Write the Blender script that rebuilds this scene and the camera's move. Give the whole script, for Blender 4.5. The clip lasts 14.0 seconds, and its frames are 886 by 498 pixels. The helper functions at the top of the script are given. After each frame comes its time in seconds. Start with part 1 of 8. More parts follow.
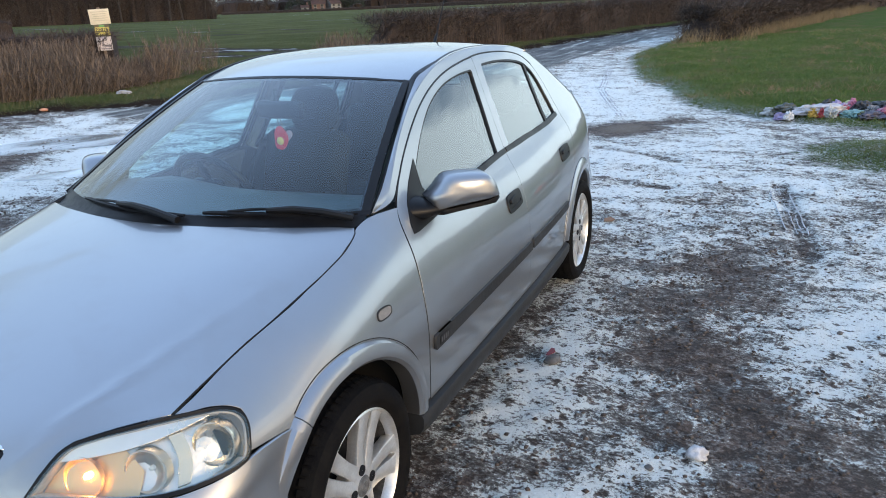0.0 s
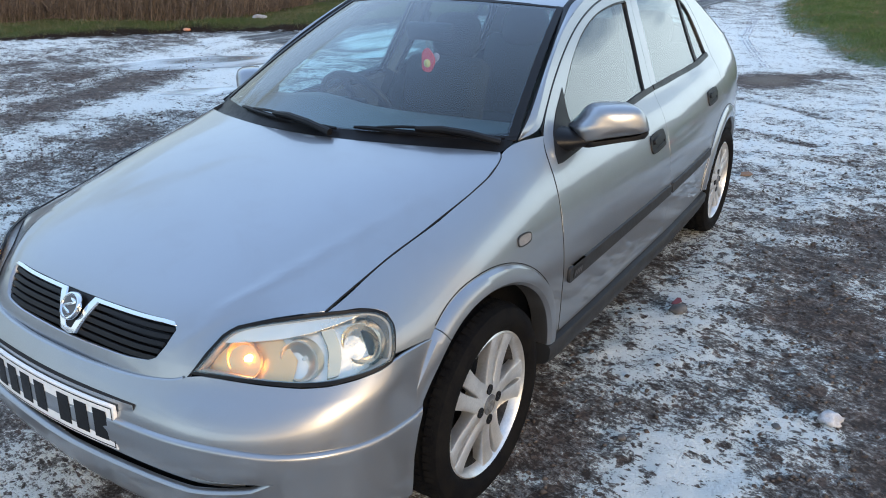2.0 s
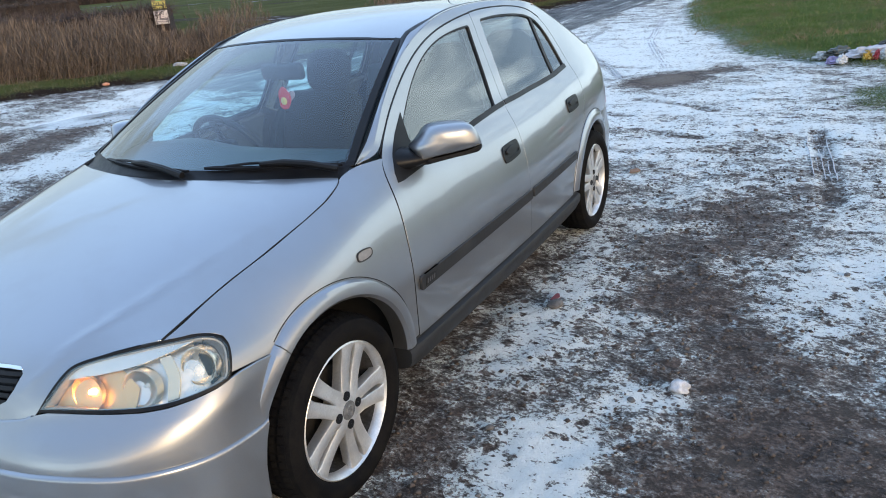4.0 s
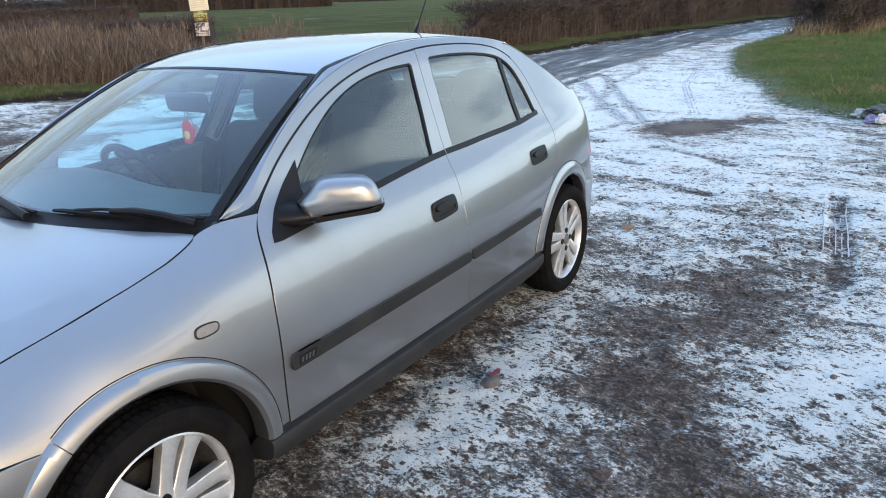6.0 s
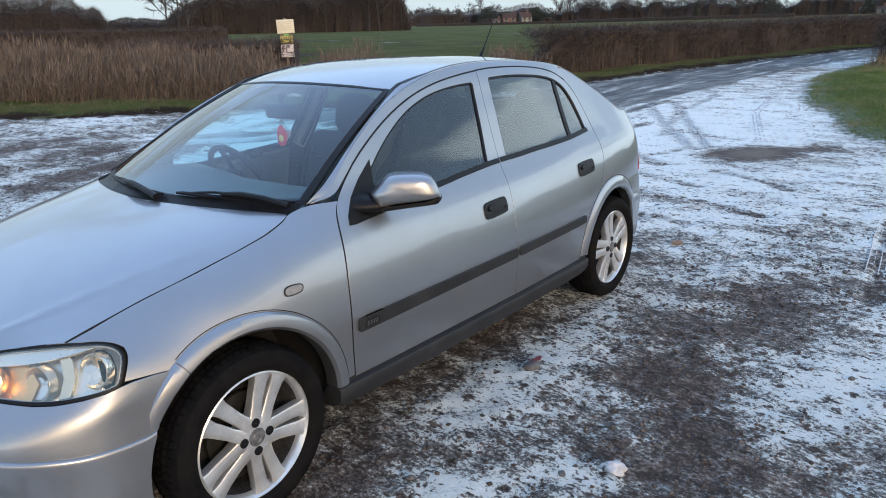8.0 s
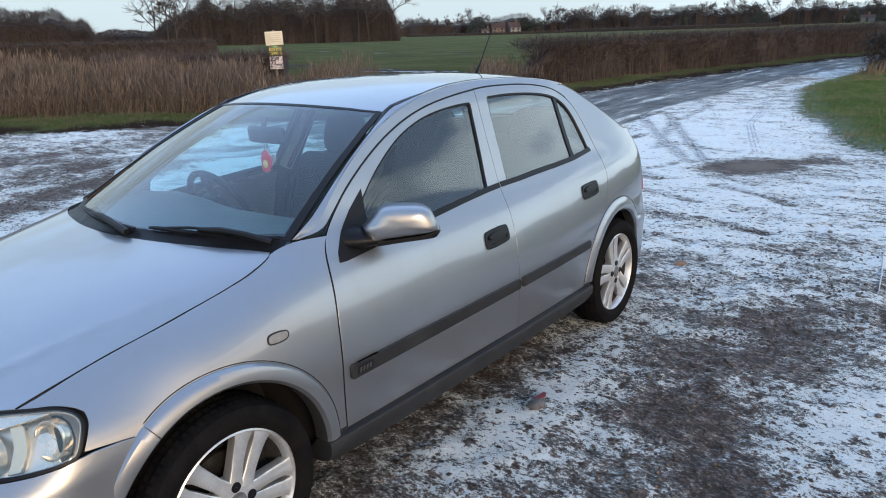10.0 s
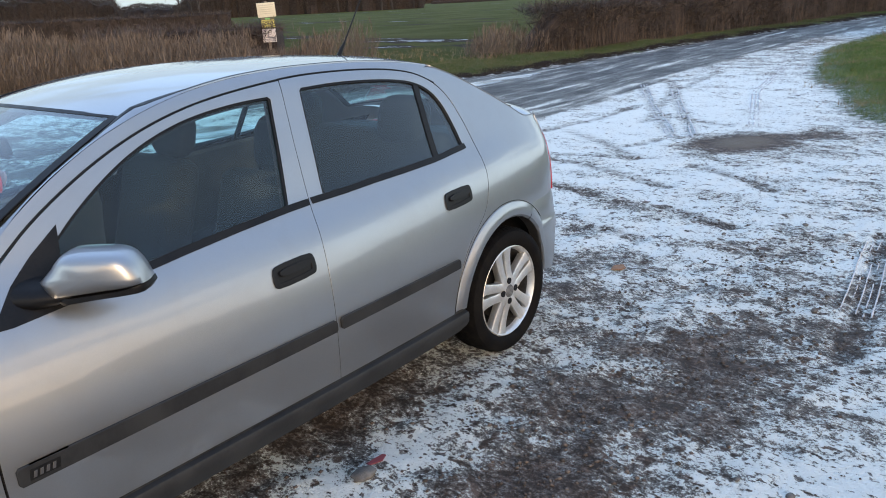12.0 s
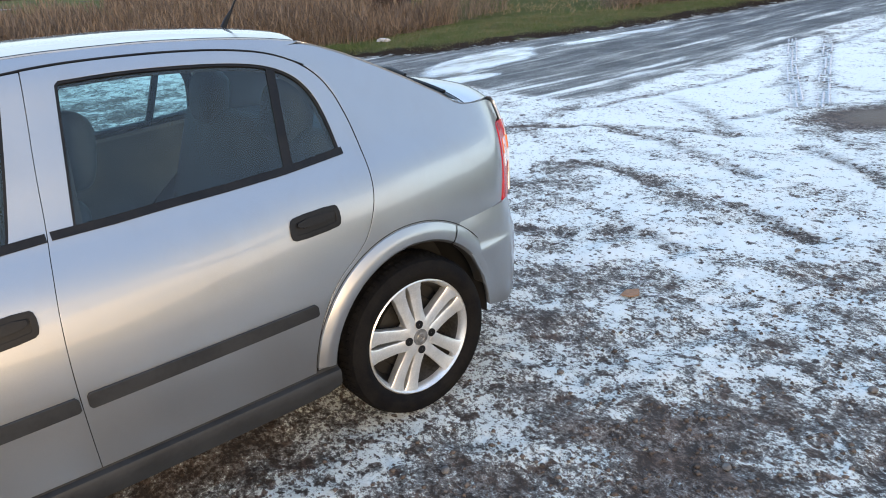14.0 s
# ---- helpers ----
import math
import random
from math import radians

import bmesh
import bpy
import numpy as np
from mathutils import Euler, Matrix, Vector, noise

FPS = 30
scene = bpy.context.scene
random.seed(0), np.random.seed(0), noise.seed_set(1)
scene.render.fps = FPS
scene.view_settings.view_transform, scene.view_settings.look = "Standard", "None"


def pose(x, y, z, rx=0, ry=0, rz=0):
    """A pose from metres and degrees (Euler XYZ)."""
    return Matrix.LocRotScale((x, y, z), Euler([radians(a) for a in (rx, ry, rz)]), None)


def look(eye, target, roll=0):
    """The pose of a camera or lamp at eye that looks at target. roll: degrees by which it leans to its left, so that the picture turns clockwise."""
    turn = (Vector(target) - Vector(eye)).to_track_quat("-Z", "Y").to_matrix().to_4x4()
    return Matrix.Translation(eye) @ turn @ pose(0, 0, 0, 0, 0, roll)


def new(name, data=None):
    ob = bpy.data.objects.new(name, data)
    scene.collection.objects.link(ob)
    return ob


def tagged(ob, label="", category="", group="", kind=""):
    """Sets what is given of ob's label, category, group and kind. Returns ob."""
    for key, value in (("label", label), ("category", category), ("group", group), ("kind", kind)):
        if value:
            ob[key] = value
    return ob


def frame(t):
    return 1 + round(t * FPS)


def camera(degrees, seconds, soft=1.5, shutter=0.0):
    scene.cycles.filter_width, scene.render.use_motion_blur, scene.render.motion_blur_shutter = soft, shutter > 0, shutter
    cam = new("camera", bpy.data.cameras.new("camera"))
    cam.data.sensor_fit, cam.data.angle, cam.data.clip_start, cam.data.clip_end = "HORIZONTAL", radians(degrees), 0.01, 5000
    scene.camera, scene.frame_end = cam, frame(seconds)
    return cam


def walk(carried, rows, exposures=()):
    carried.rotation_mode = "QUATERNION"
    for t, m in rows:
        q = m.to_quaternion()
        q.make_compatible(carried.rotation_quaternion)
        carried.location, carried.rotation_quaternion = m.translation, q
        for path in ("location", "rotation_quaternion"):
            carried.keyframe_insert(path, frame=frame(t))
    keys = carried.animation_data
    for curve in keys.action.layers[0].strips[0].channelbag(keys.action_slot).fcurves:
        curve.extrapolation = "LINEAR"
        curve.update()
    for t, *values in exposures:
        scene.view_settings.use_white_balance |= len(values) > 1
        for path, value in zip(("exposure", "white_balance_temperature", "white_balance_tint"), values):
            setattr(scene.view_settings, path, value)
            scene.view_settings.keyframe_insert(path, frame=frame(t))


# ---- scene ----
cam = camera(63.3, 14.0, soft=1.0)
PATH = [
    (0, (1.737, -1.462, 1.544), (0.956, 0.273, 0.928), -2.5),
    (0.5, (1.942, -1.476, 1.539), (1.169, 0.275, 0.96), -2.1),
    (1, (1.967, -1.498, 1.547), (1.153, 0.237, 0.976), -1.4),
    (1.5, (1.865, -1.523, 1.536), (0.944, 0.127, 0.881), -0.5),
    (2, (1.653, -1.529, 1.499), (0.636, 0.017, 0.742), -0.5),
    (2.5, (1.58, -1.506, 1.491), (0.534, -0.002, 0.688), -1.5),
    (3, (1.744, -1.514, 1.518), (0.72, 0.024, 0.753), -3.7),
    (3.5, (1.975, -1.545, 1.525), (1.011, 0.052, 0.802), -5.6),
    (3.7, (2.016, -1.544, 1.528), (1.083, 0.077, 0.819), -5.9),
    (5.8, (2.225, -0.889, 1.498), (1.234, 0.709, 0.819), -2.5),
    (6, (2.258, -0.91, 1.519), (1.232, 0.686, 0.886), -2.1),
    (6.5, (2.25, -1.093, 1.539), (1.132, 0.453, 0.936), -2.0),
    (7, (2.288, -1.209, 1.526), (1.149, 0.327, 0.94), -1.3),
    (7.5, (2.471, -1.231, 1.542), (1.309, 0.296, 0.976), -1.1),
    (7.7, (2.569, -1.231, 1.525), (1.388, 0.278, 0.954), -1.2),
    (9.8, (2.341, -1.128, 1.548), (1.138, 0.371, 0.996), -1.5),
    (10, (2.389, -1.058, 1.555), (1.216, 0.468, 1.012), -1.6),
    (10.5, (2.519, -0.848, 1.576), (1.399, 0.717, 1.032), -1.6),
    (11, (2.504, -0.63, 1.556), (1.398, 0.939, 0.995), -1.7),
    (11.5, (2.499, -0.319, 1.577), (1.361, 1.219, 0.994), -2.1),
    (12, (2.606, -0.003, 1.557), (1.381, 1.45, 0.936), -3.0),
    (12.5, (2.628, 0.33, 1.522), (1.33, 1.697, 0.854), -3.7),
    (13, (2.571, 0.692, 1.541), (1.209, 1.98, 0.845), -4.3),
    (13.5, (2.694, 1.015, 1.539), (1.252, 2.206, 0.832), -4.6),
    (14, (2.723, 1.308, 1.518), (1.225, 2.425, 0.804), -4.8),
]
walk(cam, [(t, look(eye, target, roll)) for t, eye, target, roll in PATH], [(0, 0.40, 6410, 9), (1, 0.33, 6390, 9), (2.2, 0.34, 6370, 9), (3.5, 0.40, 6390, 8.5), (6, 0.57, 6420, 9), (6.8, 0.36, 6340, 10), (10, 0.31, 6330, 10.5), (12.3, 0.45, 6560, 10), (14, 0.74, 6640, 9)])

# light
world = bpy.data.worlds.new("winter_sky")
scene.world = world
world.use_nodes = True
wn, wl = world.node_tree.nodes, world.node_tree.links
wn.clear()
SUN_EL, SUN_AZ = 13.0, 112.0  # degrees: height, and bearing from +y towards +x
sky = wn.new("ShaderNodeTexSky")
sky.sky_type, sky.sun_disc = "NISHITA", False
sky.sun_elevation, sky.sun_rotation = radians(SUN_EL), radians(SUN_AZ)
sky.air_density, sky.dust_density, sky.ozone_density = 1.0, 1.5, 1.5
wtc = wn.new("ShaderNodeTexCoord")
wmap = wn.new("ShaderNodeMapping")
wmap.inputs["Scale"].default_value = (1.0, 1.0, 4.5)
wl.new(wtc.outputs["Generated"], wmap.inputs["Vector"])
cloud = wn.new("ShaderNodeTexNoise")
cloud.inputs["Scale"].default_value, cloud.inputs["Detail"].default_value = 2.1, 7.0
cloud.inputs["Roughness"].default_value = 0.55
wl.new(wmap.outputs["Vector"], cloud.inputs["Vector"])
cramp = wn.new("ShaderNodeValToRGB")
cramp.color_ramp.elements[0].position, cramp.color_ramp.elements[1].position = 0.69, 0.80
wsep = wn.new("ShaderNodeSeparateXYZ")
wl.new(wtc.outputs["Generated"], wsep.inputs["Vector"])
wrise = wn.new("ShaderNodeMath")
wrise.operation = "MULTIPLY_ADD"
wrise.inputs[1].default_value = 0.95
wl.new(wsep.outputs["Z"], wrise.inputs[0])
wl.new(cloud.outputs["Fac"], wrise.inputs[2])
wl.new(wrise.outputs["Value"], cramp.inputs["Fac"])
haze = wn.new("ShaderNodeMix")  # bright thin cloud low in the sky
haze.data_type = "RGBA"
haze.inputs["Factor"].default_value = 0.9
glow = wn.new("ShaderNodeVectorMath")  # thin cloud shines more towards the low sun
glow.operation = "DOT_PRODUCT"
glow.inputs[1].default_value = (math.sin(radians(SUN_AZ)), math.cos(radians(SUN_AZ)), 0.0)
wl.new(wtc.outputs["Generated"], glow.inputs[0])
gmap = wn.new("ShaderNodeMapRange")
gmap.interpolation_type = "SMOOTHSTEP"
for key, value in (("From Min", -0.85), ("From Max", 0.0), ("To Min", 4.4), ("To Max", 11.0)):
    gmap.inputs[key].default_value = value
wl.new(glow.outputs["Value"], gmap.inputs["Value"])
hcol = wn.new("ShaderNodeVectorMath")
hcol.operation = "SCALE"
warm = wn.new("ShaderNodeValToRGB")
warm.color_ramp.elements[0].position, warm.color_ramp.elements[0].color = 0.45, (0.84, 1.0, 1.08, 1)
warm.color_ramp.elements[1].position, warm.color_ramp.elements[1].color = 0.95, (1.30, 0.88, 0.52, 1)
wl.new(glow.outputs["Value"], warm.inputs["Fac"])
wl.new(warm.outputs["Color"], hcol.inputs[0])
wl.new(gmap.outputs["Result"], hcol.inputs["Scale"])
wl.new(hcol.outputs["Vector"], haze.inputs["B"])
wl.new(sky.outputs["Color"], haze.inputs["A"])
deck = wn.new("ShaderNodeValToRGB")  # cloud deck: grey low down, blue overhead
deck.color_ramp.elements[0].position, deck.color_ramp.elements[0].color = 0.15, (0.345, 0.47, 0.61, 1)
deck.color_ramp.elements[1].position, deck.color_ramp.elements[1].color = 0.75, (0.345, 0.505, 0.80, 1)
wl.new(wsep.outputs["Z"], deck.inputs["Fac"])
bright = wn.new("ShaderNodeVectorMath")
bright.operation = "SCALE"
west = wn.new("ShaderNodeMapRange")  # the deck is lit brighter across from the sun
west.interpolation_type = "SMOOTHSTEP"
for key, value in (("From Min", -0.95), ("From Max", 0.25), ("To Min", 12.6), ("To Max", 8.2)):
    west.inputs[key].default_value = value
wl.new(glow.outputs["Value"], west.inputs["Value"])
wl.new(west.outputs["Result"], bright.inputs["Scale"])
wl.new(deck.outputs["Color"], bright.inputs[0])
cmix = wn.new("ShaderNodeMix")
cmix.data_type = "RGBA"
wl.new(cramp.outputs["Color"], cmix.inputs["Factor"])
wl.new(haze.outputs["Result"], cmix.inputs["A"])
wl.new(bright.outputs["Vector"], cmix.inputs["B"])
wbg = wn.new("ShaderNodeBackground")
wbg.inputs["Strength"].default_value = 0.15
wl.new(cmix.outputs["Result"], wbg.inputs["Color"])
wout = wn.new("ShaderNodeOutputWorld")
wl.new(wbg.outputs["Background"], wout.inputs["Surface"])

sun_data = bpy.data.lights.new("sun", "SUN")
sun_data.energy, sun_data.angle, sun_data.color = 1.5, radians(16), (1.0, 0.76, 0.50)
sun = new("sun", sun_data)
sun.matrix_world = look(
    (math.sin(radians(SUN_AZ)) * 60, math.cos(radians(SUN_AZ)) * 60, math.tan(radians(SUN_EL)) * 60), (0, 0, 0))


# materials
def material(name, colour=(0.5, 0.5, 0.5), rough=0.5, metal=0.0, **extra):
    m = bpy.data.materials.new(name)
    m.use_nodes = True
    b = m.node_tree.nodes["Principled BSDF"]
    b.inputs["Base Color"].default_value = (*colour, 1)
    b.inputs["Roughness"].default_value, b.inputs["Metallic"].default_value = rough, metal
    for key, value in extra.items():
        b.inputs[key.replace("_", " ")].default_value = value
    return m


class Nodes:
    """Short hand for one material's nodes."""

    def __init__(self, m):
        self.t = m.node_tree
        self.b = self.t.nodes["Principled BSDF"]

    def put(self, socket, value):
        if hasattr(value, "is_output"):
            self.t.links.new(value, socket)
        elif value is not None:
            socket.default_value = value

    def pos(self, scale=(1, 1, 1), turn=0.0):
        g = self.t.nodes.new("ShaderNodeNewGeometry")
        mp = self.t.nodes.new("ShaderNodeMapping")
        mp.inputs["Scale"].default_value, mp.inputs["Rotation"].default_value = scale, (0, 0, turn)
        self.t.links.new(g.outputs["Position"], mp.inputs["Vector"])
        return mp.outputs["Vector"]

    def own(self, scale=(1, 1, 1)):
        g = self.t.nodes.new("ShaderNodeTexCoord")
        mp = self.t.nodes.new("ShaderNodeMapping")
        mp.inputs["Scale"].default_value = scale
        self.t.links.new(g.outputs["Object"], mp.inputs["Vector"])
        return mp.outputs["Vector"]

    def noise(self, vec, scale, detail=4.0, rough=0.55, warp=0.0):
        n = self.t.nodes.new("ShaderNodeTexNoise")
        self.t.links.new(vec, n.inputs["Vector"])
        n.inputs["Scale"].default_value, n.inputs["Detail"].default_value = scale, detail
        n.inputs["Roughness"].default_value, n.inputs["Distortion"].default_value = rough, warp
        return n.outputs["Fac"]

    def cells(self, vec, scale):
        n = self.t.nodes.new("ShaderNodeTexVoronoi")
        self.t.links.new(vec, n.inputs["Vector"])
        n.inputs["Scale"].default_value = scale
        return n.outputs["Distance"]

    def math(self, op, a, b=0.0, clamp=False):
        n = self.t.nodes.new("ShaderNodeMath")
        n.operation, n.use_clamp = op, clamp
        self.put(n.inputs[0], a), self.put(n.inputs[1], b)
        return n.outputs[0]

    def step(self, v, lo, hi, a=0.0, b=1.0):
        n = self.t.nodes.new("ShaderNodeMapRange")
        n.interpolation_type = "SMOOTHSTEP"
        self.put(n.inputs["Value"], v)
        for key, value in (("From Min", lo), ("From Max", hi), ("To Min", a), ("To Max", b)):
            n.inputs[key].default_value = value
        return n.outputs["Result"]

    def mix(self, f, a, b):
        n = self.t.nodes.new("ShaderNodeMix")
        n.data_type = "RGBA"
        self.put(n.inputs["Factor"], f)
        for key, value in (("A", a), ("B", b)):
            self.put(n.inputs[key], (*value, 1) if isinstance(value, tuple) else value)
        return n.outputs["Result"]

    def attr(self, name):
        n = self.t.nodes.new("ShaderNodeAttribute")
        n.attribute_name = name
        return n.outputs["Fac"]

    def island(self):
        return self.t.nodes.new("ShaderNodeNewGeometry").outputs["Random Per Island"]

    def bump(self, height, strength, distance):
        n = self.t.nodes.new("ShaderNodeBump")
        n.inputs["Strength"].default_value, n.inputs["Distance"].default_value = strength, distance
        self.t.links.new(height, n.inputs["Height"])
        self.t.links.new(n.outputs["Normal"], self.b.inputs["Normal"])

    def set(self, **sockets):
        for key, value in sockets.items():
            self.put(self.b.inputs[key.replace("_", " ")], value)


def paint_material():
    m = material("silver_paint", (0.56, 0.57, 0.585), 0.3, 0.9, Coat_Weight=1.0, Coat_Roughness=0.04)
    n = Nodes(m)
    flake = n.noise(n.own(), 1400.0, 1.0)
    film = n.noise(n.own((1, 1, 1.8)), 2.2, 4.0, 0.55)
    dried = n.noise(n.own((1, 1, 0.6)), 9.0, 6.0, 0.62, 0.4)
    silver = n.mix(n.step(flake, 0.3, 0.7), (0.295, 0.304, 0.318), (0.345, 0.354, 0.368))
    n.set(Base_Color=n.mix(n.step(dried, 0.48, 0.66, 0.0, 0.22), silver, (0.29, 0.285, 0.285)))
    n.set(Roughness=n.step(film, 0.3, 0.7, 0.345, 0.40), Coat_Roughness=n.step(film, 0.3, 0.75, 0.02, 0.06))
    return m


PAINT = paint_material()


def simple(name, colour, colour2, rough, scale, metal=0.0, bump=0.0, rough2=None, **extra):
    """A surface that wanders between two colours, with fine relief."""
    m = material(name, colour, rough, metal, **extra)
    n = Nodes(m)
    v = n.own()
    f = n.math("ADD", n.math("MULTIPLY", n.noise(v, scale, 5.0), 0.65), n.math("MULTIPLY", n.noise(v, scale * 9, 3.0), 0.35))
    n.set(Base_Color=n.mix(n.step(f, 0.38, 0.62), colour, colour2))
    n.set(Roughness=n.step(f, 0.35, 0.65, rough, rough if rough2 is None else rough2))
    if bump:
        n.bump(n.noise(v, scale * 14, 4.0), 0.6, bump)
    return m


BLACK_PLASTIC = simple("black_plastic", (0.004, 0.004, 0.005), (0.008, 0.008, 0.009), 0.36, 12.0, rough2=0.5, Specular_IOR_Level=0.22)
GREY_PLASTIC = simple("dark_grey_plastic", (0.013, 0.0135, 0.015), (0.022, 0.023, 0.025), 0.46, 7.0, bump=0.0008, rough2=0.62, Specular_IOR_Level=0.3)
RUBBER = simple("tyre_rubber", (0.005, 0.005, 0.006), (0.011, 0.0105, 0.010), 0.6, 14.0, bump=0.001, rough2=0.9, Specular_IOR_Level=0.04)
# near-black that paints in the shade of gaps, recesses and hollows
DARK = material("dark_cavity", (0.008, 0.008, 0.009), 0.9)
ALLOY = simple("alloy", (0.60, 0.60, 0.59), (0.72, 0.72, 0.71), 0.32, 16.0, metal=0.75, rough2=0.38)
CHROME = material("chrome", (0.8, 0.81, 0.82), 0.08, 1.0)
FABRIC = simple("seat_fabric", (0.012, 0.013, 0.015), (0.020, 0.021, 0.024), 0.9, 9.0)
DASH = simple("dashboard_vinyl", (0.06, 0.066, 0.070), (0.08, 0.086, 0.09), 0.5, 9.0)
BADGE = material("badge_grey", (0.10, 0.10, 0.105), 0.4, 0.5)
REPEATER = simple("repeater_lens", (0.17, 0.17, 0.17), (0.23, 0.22, 0.22), 0.2, 30.0)
LINING = simple("pillar_lining", (0.13, 0.14, 0.15), (0.17, 0.175, 0.18), 0.8, 40.0)


def glass_material(name, tint, head_on=0.04, film=0.0, power=2.3):
    """Clear glass with its mirror gloss and, where film is given, a thin dusty coat tinted like reflected blue sky."""
    m = material(name, tint, 0.0)
    n = Nodes(m)
    t = m.node_tree
    out = t.nodes["Material Output"]
    clear = t.nodes.new("ShaderNodeBsdfTransparent")
    clear.inputs["Color"].default_value = (*tint, 1)
    gloss = t.nodes.new("ShaderNodeBsdfGlossy")
    gloss.inputs["Roughness"].default_value = 0.012
    facing = t.nodes.new("ShaderNodeLayerWeight").outputs["Facing"]
    shine = n.math("ADD", n.math("MULTIPLY", n.math("POWER", facing, power), 0.9), head_on)
    body = clear
    if film:
        veil = t.nodes.new("ShaderNodeBsdfDiffuse")
        # the blue tint paints sky reflection and haze into the film
        veil.inputs["Color"].default_value = (0.27, 0.50, 0.61, 1)
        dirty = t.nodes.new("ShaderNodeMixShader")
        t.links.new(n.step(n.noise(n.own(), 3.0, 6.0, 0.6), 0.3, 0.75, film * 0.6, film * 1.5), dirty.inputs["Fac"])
        t.links.new(clear.outputs["BSDF"], dirty.inputs[1])
        t.links.new(veil.outputs["BSDF"], dirty.inputs[2])
        body = dirty
    mix = t.nodes.new("ShaderNodeMixShader")
    t.links.new(shine, mix.inputs["Fac"])
    t.links.new(body.outputs[0], mix.inputs[1])
    t.links.new(gloss.outputs["BSDF"], mix.inputs[2])
    t.links.new(mix.outputs["Shader"], out.inputs["Surface"])
    return m


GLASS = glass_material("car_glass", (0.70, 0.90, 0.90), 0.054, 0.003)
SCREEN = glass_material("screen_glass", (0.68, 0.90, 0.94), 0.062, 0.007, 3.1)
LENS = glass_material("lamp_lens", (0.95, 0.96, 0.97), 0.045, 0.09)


# mesh helpers
def mesh_object(name, verts, faces, mat, parent=None, smooth=True, normals=None, label=""):
    me = bpy.data.meshes.new(name)
    me.from_pydata([tuple(map(float, v)) for v in verts], [], [tuple(map(int, f)) for f in faces])
    for m in mat if isinstance(mat, (list, tuple)) else (mat,):
        me.materials.append(m)
    me.polygons.foreach_set("use_smooth", [smooth] * len(me.polygons))
    if normals is not None:
        me.normals_split_custom_set_from_vertices([tuple(map(float, n)) for n in normals])
    ob = new(name, me)
    ob.parent = parent
    return tagged(ob, label)


def part(name, bm, mat, parent, label="", smooth=True, sharp=0.6):
    """Links a bmesh as one mesh object under a thing or a part."""
    bm.normal_update()
    for f in bm.faces:
        f.smooth = smooth
    for e in bm.edges:
        e.smooth = len(e.link_faces) == 2 and e.calc_face_angle(0) < sharp
    me = bpy.data.meshes.new(name)
    bm.to_mesh(me)
    bm.free()
    me.materials.append(mat)
    ob = new(name, me)
    ob.parent = parent
    return tagged(ob, label)


def rbox(size, r, m=None, seg=3, bm=None):
    """A box with rounded edges."""
    b = bmesh.new()
    bmesh.ops.create_cube(b, size=1.0, matrix=Matrix.Diagonal((*size, 1)))
    bmesh.ops.bevel(b, geom=list(b.edges), offset=min(r, min(size) * 0.49), segments=seg, profile=0.5, affect="EDGES")
    if m is not None:
        b.transform(m)
    if bm is None:
        return b
    me = bpy.data.meshes.new("tmp")
    b.to_mesh(me)
    b.free()
    bm.from_mesh(me)
    bpy.data.meshes.remove(me)
    return bm


def tube(points, radius, seg=8, bm=None, cap=True):
    """A round bar along points; radius may be one number or one for each point."""
    bm = bm or bmesh.new()
    pts = [Vector(p) for p in points]
    rad = radius if isinstance(radius, (list, tuple)) else [radius] * len(pts)
    rings = []
    side = None
    for i, p in enumerate(pts):
        d = (pts[min(i + 1, len(pts) - 1)] - pts[max(i - 1, 0)]).normalized()
        if side is None:
            side = d.orthogonal().normalized()
        side = (side - d * side.dot(d)).normalized()
        other = d.cross(side)
        rings.append([bm.verts.new(p + (side * math.cos(a) + other * math.sin(a)) * rad[i])
                      for a in [2 * math.pi * k / seg for k in range(seg)]])
    for a, b in zip(rings, rings[1:]):
        for k in range(seg):
            bm.faces.new((a[k], a[(k + 1) % seg], b[(k + 1) % seg], b[k]))
    if cap:
        bm.faces.new(rings[0][::-1]), bm.faces.new(rings[-1])
    return bm


def lathe(profile, seg=64, bm=None, m=None, closed=False):
    """Turns a profile of (radius, offset along x) round the x axis."""
    bm = bm or bmesh.new()
    rows = [[bm.verts.new((x, r * math.cos(2 * math.pi * k / seg), r * math.sin(2 * math.pi * k / seg))) for k in range(seg)]
            for r, x in profile]
    pairs = list(zip(rows, rows[1:])) + ([(rows[-1], rows[0])] if closed else [])
    for a, b in pairs:
        for k in range(seg):
            bm.faces.new((a[k], b[k], b[(k + 1) % seg], a[(k + 1) % seg]))
    if m is not None:
        bmesh.ops.transform(bm, matrix=m, verts=[v for row in rows for v in row])
    return bm


def smooth_line(x, xs, ys):
    """A curve through points that never overshoots."""
    xs, ys = np.asarray(xs, float), np.asarray(ys, float)
    h = np.diff(xs)
    d = np.diff(ys) / h
    m = np.r_[d[0], np.zeros(len(xs) - 2), d[-1]]
    for i in range(1, len(xs) - 1):
        if d[i - 1] * d[i] > 0:
            m[i] = (h[i - 1] + h[i]) / (h[i - 1] / d[i] + h[i] / d[i - 1])
    x = np.clip(np.asarray(x, float), xs[0], xs[-1])
    i = np.clip(np.searchsorted(xs, x) - 1, 0, len(h) - 1)
    t = (x - xs[i]) / h[i]
    return ((2 * t**3 - 3 * t**2 + 1) * ys[i] + (t**3 - 2 * t**2 + t) * h[i] * m[i]
            + (3 * t**2 - 2 * t**3) * ys[i + 1] + (t**3 - t**2) * h[i] * m[i + 1])


